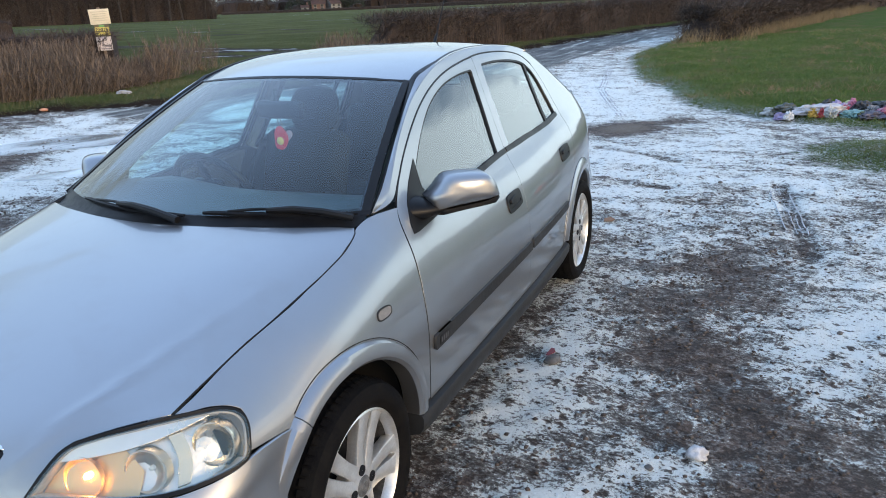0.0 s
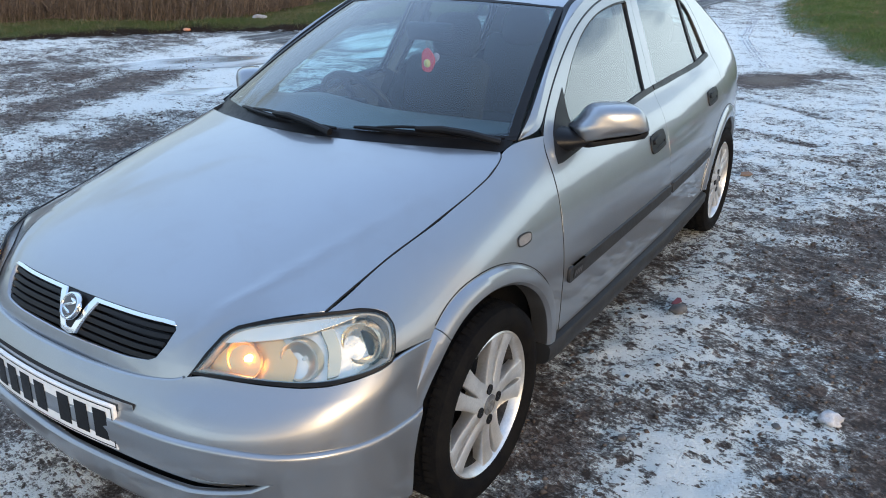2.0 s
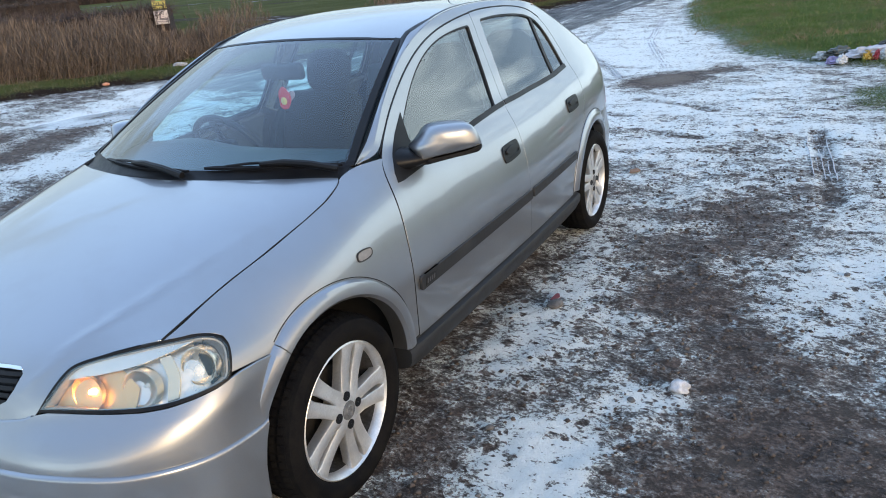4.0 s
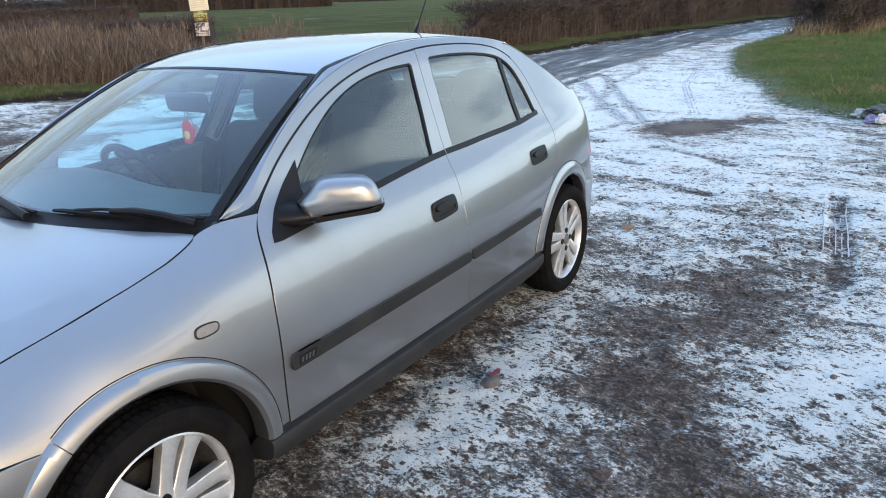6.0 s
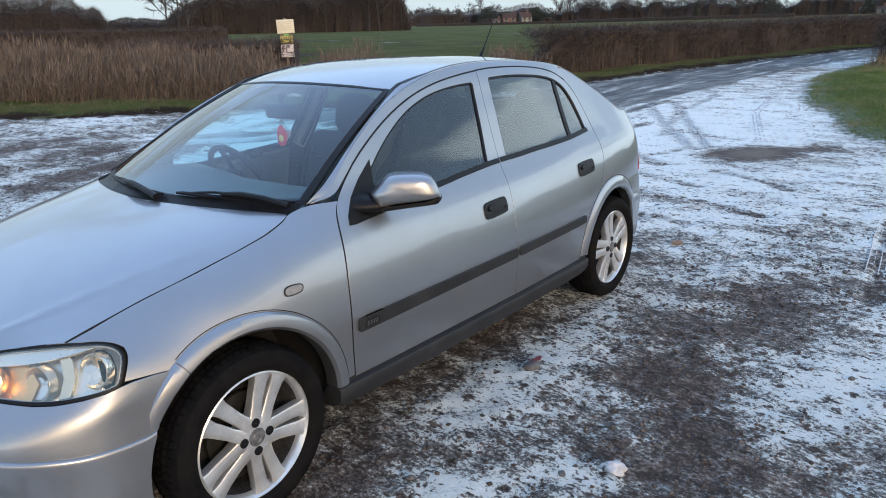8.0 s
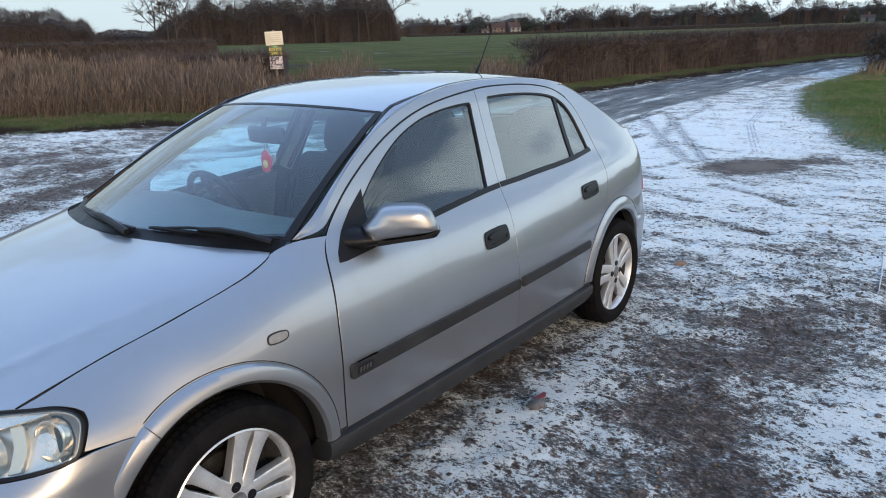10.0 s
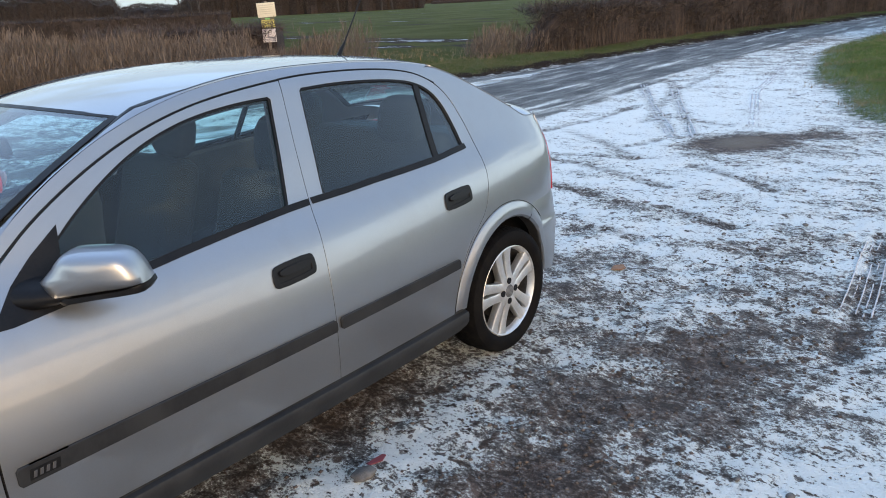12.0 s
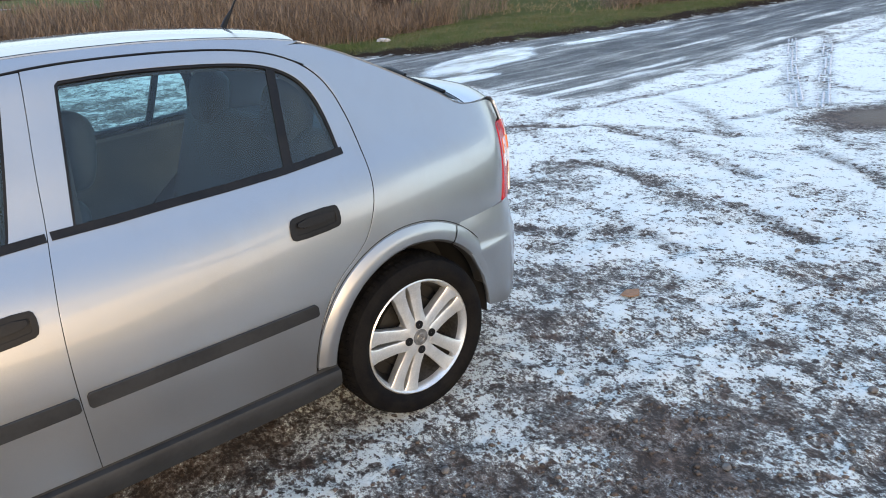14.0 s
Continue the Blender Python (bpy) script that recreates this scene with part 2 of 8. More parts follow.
def inside(poly, p):
    """Which of the points p (n x 2) lie in a polygon."""
    poly, p = np.asarray(poly, float), np.asarray(p, float)
    a, b = poly, np.roll(poly, -1, 0)
    up = (a[:, 1] > p[:, None, 1]) != (b[:, 1] > p[:, None, 1])
    dy = np.where(b[:, 1] == a[:, 1], 1e-12, b[:, 1] - a[:, 1])
    x = a[:, 0] + (p[:, None, 1] - a[:, 1]) / dy * (b[:, 0] - a[:, 0])
    return (up & (p[:, None, 0] < x)).sum(1) % 2 == 1


def edge_distance(poly, p, closed=True):
    """How far the points p lie from a line of straight pieces."""
    poly, p = np.asarray(poly, float), np.asarray(p, float)
    best = np.full(len(p), 1e9)
    n = len(poly)
    for i in range(n if closed else n - 1):
        a, b = poly[i], poly[(i + 1) % n]
        ab = b - a
        t = np.clip(((p - a) @ ab) / max(ab @ ab, 1e-12), 0, 1)
        best = np.minimum(best, np.hypot(*(p - a - t[:, None] * ab).T))
    return best


def rounded(poly, times=2):
    """Cuts the corners of a polygon."""
    p = np.asarray(poly, float)
    for _ in range(times):
        q = np.roll(p, -1, 0)
        p = np.stack([0.75 * p + 0.25 * q, 0.25 * p + 0.75 * q], 1).reshape(-1, 2)
    return p


def faired(poly, times=2):
    """Rounds the gentle bends of an outline and keeps its corners."""
    p = np.asarray(poly, float)
    for _ in range(times):
        e, g = p - np.roll(p, 1, 0), np.roll(p, -1, 0) - p
        turn = np.abs(np.arctan2(e[:, 0] * g[:, 1] - e[:, 1] * g[:, 0], (e * g).sum(1)))
        out = []
        for k in range(len(p)):
            if turn[k] > 0.6:
                out.append(p[k])
            else:
                out += [p[k] - e[k] * 0.25, p[k] + g[k] * 0.25]
        p = np.array(out)
    return p


def resample(poly, step, closed=True):
    p = np.asarray(poly, float)
    out = []
    for i in range(len(p) if closed else len(p) - 1):
        a, b = p[i], p[(i + 1) % len(p)]
        k = max(1, int(math.ceil(np.hypot(*(b - a)) / step)))
        out += [a + (b - a) * j / k for j in range(k)]
    return np.array(out if closed else out + [p[-1]])


def area(poly):
    p = np.asarray(poly, float)
    q = np.roll(p, -1, 0)
    return 0.5 * (p[:, 0] * q[:, 1] - q[:, 0] * p[:, 1]).sum()


def inset(poly, d):
    """Moves a polygon's outline inwards by d."""
    p = np.asarray(poly, float)
    e = np.roll(p, -1, 0) - p
    n = np.stack([-e[:, 1], e[:, 0]], 1) / np.maximum(np.hypot(*e.T), 1e-9)[:, None] * (1 if area(p) > 0 else -1)
    m = np.roll(n, 1, 0)
    return p + d * (n + m) / np.maximum(1 + (n * m).sum(1), 0.5)[:, None]


from mathutils.geometry import delaunay_2d_cdt


def surface_piece(f, poly, holes=(), step=0.03, thick=0.012, side=1.0, lift=0.0, gap=0.0, h=0.006):
    """Cuts a piece out of a smooth surface f(u, v) and gives it turned-in edges. side: +1 or -1, so that the face looks outwards."""
    poly = inset(poly, gap) if gap else np.asarray(poly, float)
    rims = [resample(poly, step * 0.8)] + [resample(h, step * 0.8) for h in holes]
    lo, hi = poly.min(0), poly.max(0)
    g = np.stack(np.meshgrid(np.arange(lo[0] + step / 2, hi[0], step), np.arange(lo[1] + step / 2, hi[1], step)), -1).reshape(-1, 2)
    g[:, 0] += (np.round((g[:, 1] - lo[1]) / step) % 2) * step * 0.5
    ok = inside(poly, g)
    for hole in holes:
        ok &= ~inside(hole, g)
    for r in rims:
        ok &= edge_distance(r, g) > step * 0.42
    pts, edges = [], []
    for r in rims:
        k = len(pts)
        pts += list(r)
        edges += [(k + i, k + (i + 1) % len(r)) for i in range(len(r))]
    pts = np.array(pts + list(g[ok]))
    vs, _, fs, *_ = delaunay_2d_cdt([Vector(p) for p in pts], edges, [], 0, 1e-7)
    vs = np.array([tuple(v) for v in vs])
    fs = np.array([tuple(t) for t in fs])
    mid = vs[fs].mean(1)
    ok = inside(poly, mid)
    for hole in holes:
        ok &= ~inside(hole, mid)
    fs = fs[ok]
    p = f(vs[:, 0], vs[:, 1])
    du = f(vs[:, 0] + h, vs[:, 1]) - f(vs[:, 0] - h, vs[:, 1])
    dv = f(vs[:, 0], vs[:, 1] + h) - f(vs[:, 0], vs[:, 1] - h)
    n = np.cross(du, dv) * side
    n /= np.maximum(np.linalg.norm(n, axis=1), 1e-9)[:, None]
    p = p + n * lift
    t = p[fs]
    wrong = (np.cross(t[:, 1] - t[:, 0], t[:, 2] - t[:, 0]) * n[fs].mean(1)).sum(1) < 0
    fs[wrong] = fs[wrong][:, ::-1]
    verts, norms, faces, deep = [*p], [*n], [tuple(x) for x in fs], []
    if thick:
        seen = {}
        for a, b, c in fs:
            for e in ((a, b), (b, c), (c, a)):
                seen[e] = seen.get(e, 0) + 1
        rim = [e for e in seen if (e[1], e[0]) not in seen]
        made = {}
        out = {}
        for a, b in rim:
            d = np.cross(p[b] - p[a], n[a])
            d /= max(np.linalg.norm(d), 1e-9)
            for k in (a, b):
                out[k] = out.get(k, 0) + d
        for k, d in out.items():
            d = d / max(np.linalg.norm(d), 1e-9)
            made[k] = len(verts)
            verts += [p[k] + d * 0.0007 - n[k] * 0.0007, p[k] + d * 0.0007 - n[k] * thick]
            norms += [(n[k] + d) / 1.414, d]
        for a, b in rim:
            i, j = made[a], made[b]
            faces += [(b, a, i, j), (j, i, i + 1, j + 1)]
            deep.append(len(faces) - 1)
    return verts, faces, norms, deep


def panel(name, f, poly, mat, parent, holes=(), step=0.03, thick=0.012, side=1.0, lift=0.0, gap=0.0, label="", bare=True, h=0.006):
    v, fa, n, deep = surface_piece(f, poly, holes, step, thick, side, lift, gap, h)
    ob = mesh_object(name, v, fa, (mat, DARK) if mat is PAINT and bare else mat, parent, True, n, label)
    if mat is PAINT and bare:  # the returned edges are coloured dark for the shade in the shut lines
        for k in deep:
            ob.data.polygons[k].material_index = 1
    return ob


def value_noise(x, y, seed=0):
    xi, yi = np.floor(x).astype(np.int64), np.floor(y).astype(np.int64)
    fx, fy = x - xi, y - yi
    fx, fy = fx * fx * (3 - 2 * fx), fy * fy * (3 - 2 * fy)

    def lattice(a, b):
        k = (a * 374761393 + b * 668265263 + seed * 982451653) & 0x7FFFFFFF
        k = ((k ^ (k >> 13)) * 1274126177) & 0x7FFFFFFF
        return ((k ^ (k >> 16)) & 0xFFFF) / 65535.0

    top = lattice(xi, yi) * (1 - fx) + lattice(xi + 1, yi) * fx
    low = lattice(xi, yi + 1) * (1 - fx) + lattice(xi + 1, yi + 1) * fx
    return top * (1 - fy) + low * fy


def fractal(x, y, octaves=4, seed=0):
    s, a, t = 0.0, 1.0, 0.0
    for k in range(octaves):
        s = s + a * value_noise(x * 2**k + 17.3 * k, y * 2**k - 9.1 * k, seed + k)
        t += a
        a *= 0.5
    return s / t


# ground: one sheet from the car to the horizon
VERGE = [(-60, -30), (-20, 0), (-16.2, 2.8), (-14, 4.6), (-12.6, 6.0), (-11.7, 7.6), (-10.5, 9.1), (-9.1, 10), (-8.5, 12.3),
         (-7.4, 15.7), (-6.9, 20), (-6.4, 24), (-5.3, 30.5), (-3.4, 38.5), (0, 50), (6, 70), (30, 110), (200, 400)]
LEFT_LAND = VERGE + [(200, 1500), (-1600, 1500), (-1600, -400)]
RIGHT_LAND = [(5.0, 7.4), (3.4, 8.6), (2.4, 9.0), (1.7, 9.6), (0.7, 10.8), (0.0, 13.2), (-0.8, 15), (-1.45, 18), (-2.0, 21),
              (-1.9, 24), (-1.75, 27.5), (-0.8, 34), (0.8, 42), (3.6, 52), (9, 68), (33, 107), (204, 398), (1500, 1500), (1500, -300), (40, -20), (16, 0), (9, 5.2)]
ROAD = [(-2.95, 5.8), (-2.95, 7.4), (-3.08, 9.8), (-3.25, 13), (-3.45, 15.2), (-3.5, 19), (-3.3, 24.3), (-2.8, 28.7), (-1.75, 33),
        (-0.8, 36), (0.8, 42), (3.6, 52), (9, 68), (33, 107), (204, 398), (200, 400)] + VERGE[:-1][::-1] + [(-60, -40), (-14, -8), (-7.5, -2), (-4.6, 2), (-3.3, 4.4)]


def rise(x, y):
    r = np.hypot(np.asarray(x, float) - 1.5, y)
    return 0.018 * np.clip(r - 12, 0, 420)


def signed(poly, p):
    d = edge_distance(poly, p)
    return np.where(inside(poly, p), d, -d)


def axis_steps(lo, hi, fine, grow, far_lo, far_hi):
    mid = list(np.arange(lo, hi + fine / 2, fine))
    up, d = [], fine
    while (mid[-1] if not up else up[-1]) < far_hi:
        d = min(d * grow, 0.14) if (up[-1] if up else hi) < far_hi * 0 + 26 and (up[-1] if up else hi) > -20 else d * 1.12
        up.append((up[-1] if up else mid[-1]) + d)
    down, d = [], fine
    while (mid[0] if not down else down[-1]) > far_lo:
        d = min(d * grow, 0.14) if (down[-1] if down else lo) > -19 else d * 1.12
        down.append((down[-1] if down else mid[0]) - d)
    return np.array(down[::-1] + mid + up)


GX = axis_steps(0.2, 3.2, 0.028, 1.03, -1500, 1500)
GY = axis_steps(0.2, 5.0, 0.03, 1.03, -300, 1500)
gx, gy = [a.ravel() for a in np.meshgrid(GX, GY)]
gp = np.stack([gx, gy], 1)
near = (np.abs(gx) < 40) & (gy > -30) & (gy < 60)
left_d, right_d, road_d = signed(LEFT_LAND, gp), signed(RIGHT_LAND, gp), signed(ROAD, gp)
road_d = np.minimum(road_d, gy - 7.6 + 0.12 * (gx + 3))  # tarmac only on the lane itself
land_d = np.maximum(left_d, right_d)
patch = 0.55 - np.hypot((gx - 3.3) / 0.95, (gy - 7.0) / 0.9) * 0.5
land_d = np.maximum(land_d, patch)
# how readily snow lies: bare and white places by centre, reach and amount
BARE = [(1.47, 2.0, 0.32, 0.5, -0.072), (1.66, 2.95, 0.45, 0.5, -0.085), (1.75, 4.0, 0.25, 0.18, -0.08), (1.3, 4.6, 0.5, 0.4, -0.03), (1.75, 1.1, 0.28, 0.55, -0.1), (1.0, 0.56, 0.22, 0.36, -0.035), (0.85, 0.15, 0.3, 0.4, -0.04),
        (1.85, 0.35, 0.36, 0.55, -0.1), (2.6, 0.7, 0.45, 0.7, -0.09), (0.05, 8.4, 0.52, 0.6, -0.34), (0.75, 9.2, 0.35, 0.3, -0.15), (0.0, 1.3, 0.72, 1.9, -0.12), (-1.05, 4.86, 0.35, 0.3, -0.1), (0.0, 5.38, 0.28, 0.16, -0.07),
        (0.83, 5.5, 0.2, 0.12, -0.09), (-1.18, 5.45, 0.22, 0.18, -0.05)]
DRIFTS = [(0.95, 2.5, 0.28, 0.8, 0.032), (0.94, 1.3, 0.17, 0.6, 0.055), (1.24, 0.3, 0.26, 0.24, 0.1), (1.58, 0.86, 0.14, 0.14, 0.08), (2.2, 2.1, 0.42, 0.6, 0.04), (2.12, 2.62, 0.2, 0.12, 0.08), (1.0, 4.4, 0.9, 0.7, 0.03),
          (2.7, 3.0, 0.6, 1.0, 0.03), (-1.6, 7.6, 2.4, 2.6, 0.066), (-1.3, 12.5, 2.4, 5.0, 0.1), (1.0, 6.2, 1.8, 1.6, 0.05), (1.0, 3.3, 0.45, 0.6, 0.03), (-0.6, -1.4, 1.4, 0.7, 0.03)]
LEFT_LOT = [(-2.2, 3.6, 1.2, 1.6, 0.05), (-5.2, 2.6, 2.0, 0.8, -0.045), (-3.6, 2.0, 1.5, 0.9, -0.045), (-10.0, 5.8, 3.4, 1.3, 0.03), (-5.5, 6.5, 2.0, 1.2, 0.03), (-8.5, 7.0, 2.0, 1.0, -0.02), (-12.5, 6.3, 2.5, 0.9, 0.06),
            (-6.5, 2.7, 1.6, 0.9, 0.05), (-4.8, 4.0, 1.3, 1.0, 0.03), (-7.0, 1.5, 2.4, 0.8, 0.05), (-4.2, 1.0, 0.8, 2.0, -0.02), (-8.0, 4.2, 1.8, 0.6, -0.045), (-2.57, 6.36, 0.3, 0.4, -0.1), (-2.78, 7.26, 0.18, 0.5, -0.08)]
# wheel tracks: the line and how far it is worn to the mud
LOT_TRACKS = [(((-2.68, 6.31), (-1.94, 6.83), (-1.3, 7.04), (-0.64, 7.1)), 0.085), (((-1.84, 6.8), (-1.0, 6.62), (-0.38, 6.33), (0.14, 6.06)), 0.085), (((-2.22, 8.44), (-1.4, 7.84), (-0.64, 7.1)), 0.04),
              (((-3.69, 13.92), (-2.12, 10.92), (-0.8, 8.49)), 0.035), (((-3.11, 14.01), (-1.74, 11.04), (-0.6, 8.59)), 0.035), (((-1.23, 5.64), (-0.73, 5.67), (-0.3, 5.51)), 0.08),
              (((-2.62, 7.54), (-2.48, 8.92), (-2.33, 9.53), (-2.46, 11.03)), 0.085)]
LANE_TRACKS = [(((0.0, 7.02), (0.42, 6.75), (0.7, 6.57), (0.95, 6.3)), 0.07), (((0.06, 4.57), (0.22, 4.63), (0.55, 4.55)), 0.038), (((1.93, 5.4), (1.98, 5.0), (2.06, 4.08), (2.1, 3.4)), 0.038),
               (((-2.9, 16), (-2.5, 12.5), (-1.6, 9.5)), 0.035), (((-1.73, 10.15), (-1.4, 10.05), (-0.86, 9.71), (-0.44, 9.52)), 0.085), (((-1.04, 7.76), (-0.93, 7.97), (-0.88, 8.25)), 0.085),
               (((0.4, 5.4), (0.78, 5.21), (1.0, 5.12)), 0.06), (((-0.45, 4.22), (-0.1, 4.34)), 0.09)]
snow = np.zeros(len(gx))
for cx, cy, rx, ry, amount in BARE + DRIFTS + LEFT_LOT:
    snow += amount * np.exp(-(((gx - cx) / rx) ** 2 + ((gy - cy) / ry) ** 2))
snow += 0.07 * (fractal(gx * 0.9, gy * 0.9, 3, 5) - 0.5) + 0.05 * (fractal(gx * 3.0, gy * 3.0, 2, 15) - 0.5)
across, run = gx * 0.91 + gy * 0.41, gy * 0.91 - gx * 0.41
snow += 0.34 * (fractal(across * 1.1, run * 0.16, 3, 71) - 0.5) * np.clip((-3.0 - gx) / 1.5, 0, 1) * np.clip((9.5 - gy) / 2, 0, 1)
tread = np.zeros(len(gx))
close = (np.abs(gx) < 8) & (gy > -2) & (gy < 18)
for line, worn in LOT_TRACKS + LANE_TRACKS:
    far = np.full(len(gx), 9.0)
    far[close] = edge_distance(line, gp[close], closed=False)
    mark = np.clip((0.085 - far) / 0.035, 0, 1) * np.clip(0.6 + 0.8 * fractal(gx * 2.6, gy * 2.6, 2, 61), 0, 1)
    snow -= worn * mark
    tread = np.maximum(tread, mark)
snow += 0.008
wet = np.zeros(len(gx))
POOLS = [(-7.2, 10.0, 0.75, 1.9, 0.3), (-5.4, 4.4, 0.8, 0.3, 0.9), (-7.6, 6.0, 1.5, 0.8, 0.9), (-5.9, 8.2, 0.35, 0.9, -0.1), (-7.0, 13.5, 0.3, 1.8, -0.1)]
for cx, cy, rx, ry, turn in POOLS:
    c, s = math.cos(turn), math.sin(turn)
    u, v = (gx - cx) * c + (gy - cy) * s, -(gx - cx) * s + (gy - cy) * c
    wet = np.maximum(wet, 1.25 - np.hypot(u / rx, v / ry) + 0.5 * (fractal(gx * 1.7, gy * 1.7, 3, 9) - 0.5))
wet = np.clip(wet, 0, 1)
# relief: lumps, ruts along the lot, a low bank at the verges
lump = (fractal(gx * 3.1, gy * 3.1, 3, 2) - 0.5) * 0.035 + (fractal(gx * 14, gy * 14, 2, 3) - 0.5) * 0.018
rut = -0.012 * tread + 0.004 * tread * np.sin((gx + gy) * 2 * np.pi / 0.07)
on_lot = np.clip(-land_d * 2, 0, 1)
level = np.clip(1 - np.abs(wet) * 1.3, 0, 1)
gz = rise(gx, gy) + near * ((lump + rut) * on_lot * level * np.where(road_d > 0, 0.45, 1.0)
                            + np.clip(land_d, 0, 1.2) * 0.08 + np.clip(land_d * 3, 0, 1) * (fractal(gx * 1.3, gy * 1.3, 3, 7) - 0.4) * 0.16)
gz -= wet * 0.01
for wx in (-0.742, 0.742):
    for wy in (0.0, 2.606):
        k = np.exp(-(((gx - wx) / 0.16) ** 2 + ((gy - wy) / 0.2) ** 2))
        gz = gz * (1 - k) + k * 0.0
nx, ny = len(GX), len(GY)
idx = np.arange(nx * ny).reshape(ny, nx)
quads = np.stack([idx[:-1, :-1], idx[:-1, 1:], idx[1:, 1:], idx[1:, :-1]], -1).reshape(-1, 4)
gme = bpy.data.meshes.new("ground")
gme.vertices.add(nx * ny)
gme.vertices.foreach_set("co", np.stack([gx, gy, gz], 1).astype(np.float32).ravel())
gme.loops.add(len(quads) * 4)
gme.loops.foreach_set("vertex_index", quads.astype(np.int32).ravel())
gme.polygons.add(len(quads))
gme.polygons.foreach_set("loop_start", np.arange(0, len(quads) * 4, 4, dtype=np.int32))
gme.polygons.foreach_set("use_smooth", np.ones(len(quads), dtype=bool))
gme.update(calc_edges=True)
for key, values in (("land", np.clip(land_d, -2, 2)), ("road", np.clip(road_d, -2, 2)), ("snow", snow), ("pool", wet),
                    ("field", np.clip(left_d / 10, 0, 1)), ("tread", tread), ("bank", np.clip(left_d, -2, 2))):
    gme.attributes.new(key, "FLOAT", "POINT").data.foreach_set("value", values.astype(np.float32))


def ground_material():
    m = material("winter_ground", (0.05, 0.045, 0.04), 0.8)
    n = Nodes(m)
    p = n.pos()
    along = n.pos((0.9, 1.05, 1.0), 0.6)
    fine, mid, big = n.noise(n.pos((0.85, 1.1, 1.0), 0.5), 58.0, 5.0, 0.70), n.noise(along, 12.0, 6.0, 0.65, 0.35), n.noise(p, 1.4, 4.0)
    micro = n.noise(p, 150.0, 3.0, 0.6)
    grit = n.cells(p, 110.0)
    mud = n.mix(n.step(n.math("ADD", n.math("MULTIPLY", mid, 0.5), n.math("MULTIPLY", fine, 0.5)), 0.43, 0.60), (0.039, 0.026, 0.0205), (0.186, 0.133, 0.107))
    mud = n.mix(n.math("MULTIPLY", n.step(grit, 0.0, 0.25, 1.0, 0.0), n.step(fine, 0.5, 0.6)), mud, (0.27, 0.24, 0.22))
    tar = n.mix(n.step(mid, 0.35, 0.7), (0.028, 0.028, 0.031), (0.070, 0.067, 0.066))
    mud = n.mix(n.step(n.attr("snow"), -0.10, -0.24), mud, n.mix(mid, (0.10, 0.078, 0.060), (0.21, 0.168, 0.132)))
    road = n.step(n.math("ADD", n.attr("road"), n.math("MULTIPLY", n.math("SUBTRACT", big, 0.5), 0.8)), -0.15, 0.25)
    base = n.mix(road, mud, tar)
    # snow: thin, blown and trodden, in flecks and crusts
    streak = n.noise(n.pos((2.0, 0.19, 1.0), 0.06), 1.7, 6.0, 0.62, 0.3)
    lot = n.math("ADD", n.math("MULTIPLY", mid, 0.36), n.math("ADD", n.math("MULTIPLY", fine, 0.42), n.math("MULTIPLY", micro, 0.22)))
    drift = n.noise(n.pos((0.8, 1.3, 1.0), 0.5), 2.2, 5.0, 0.6, 0.3)
    lot = n.math("ADD", lot, n.step(drift, 0.36, 0.64, -0.042, 0.054))
    pit = n.step(n.noise(p, 13.0, 2.0, 0.5), 0.59, 0.68, 0.0, 0.11)
    pit = n.math("ADD", pit, n.step(n.noise(n.pos((0.8, 1.4, 1.0), 0.4), 34.0, 2.0, 0.5), 0.585, 0.67, 0.0, 0.11))
    lot = n.math("SUBTRACT", n.math("ADD", lot, n.attr("snow")), pit)
    onroad = n.math("ADD", n.math("MULTIPLY", streak, 0.58), n.math("MULTIPLY", fine, 0.42))
    onroad = n.math("SUBTRACT", onroad, 0.09)
    cover = n.math("ADD", n.math("MULTIPLY", lot, n.math("SUBTRACT", 1.0, road)), n.math("MULTIPLY", n.math("ADD", onroad, n.math("MULTIPLY", n.attr("snow"), 0.9)), road))
    white = n.step(cover, 0.470, 0.534)
    rime = n.step(cover, 0.39, 0.49, 0.0, 0.20)
    white = n.math("MAXIMUM", white, rime)
    # grass
    land = n.step(n.math("ADD", n.attr("land"), n.math("MULTIPLY", n.math("SUBTRACT", n.noise(p, 5.0, 7.0, 0.75), 0.5), 1.5)), -0.1, 0.12)
    blade = n.noise(n.pos((1, 1, 1)), 26.0, 6.0, 0.7)
    turf = n.mix(n.step(blade, 0.3, 0.7), (0.056, 0.084, 0.018), (0.118, 0.175, 0.038))
    turf = n.mix(n.step(n.noise(p, 0.9, 6.0, 0.65), 0.46, 0.66, 0.0, 0.8), turf, (0.15, 0.132, 0.058))
    crop = n.mix(n.step(n.noise(p, 0.22, 4.0), 0.4, 0.65), (0.078, 0.088, 0.028), (0.112, 0.116, 0.046))
    furrow = n.noise(n.pos((0.045, 0.22, 1.0), 0.7), 1.0, 6.0, 0.65)
    crop = n.mix(n.step(furrow, 0.58, 0.64), crop, (0.07, 0.06, 0.05))
    crop = n.mix(n.step(furrow, 0.655, 0.68), crop, (0.5, 0.53, 0.57))
    turf = n.mix(n.step(n.attr("field"), 0.35, 0.7), turf, crop)
    veil = n.math("MULTIPLY", n.step(n.attr("land"), 0.75, 0.0), n.step(fine, 0.52, 0.58))
    turf = n.mix(veil, turf, (0.62, 0.66, 0.7))
    turf = n.mix(n.step(n.attr("bank"), -0.2, 0.2, 0.0, 0.6), turf, (0.078, 0.086, 0.030))
    turf = n.mix(n.step(n.attr("field"), 0.35, 0.7), turf, crop)
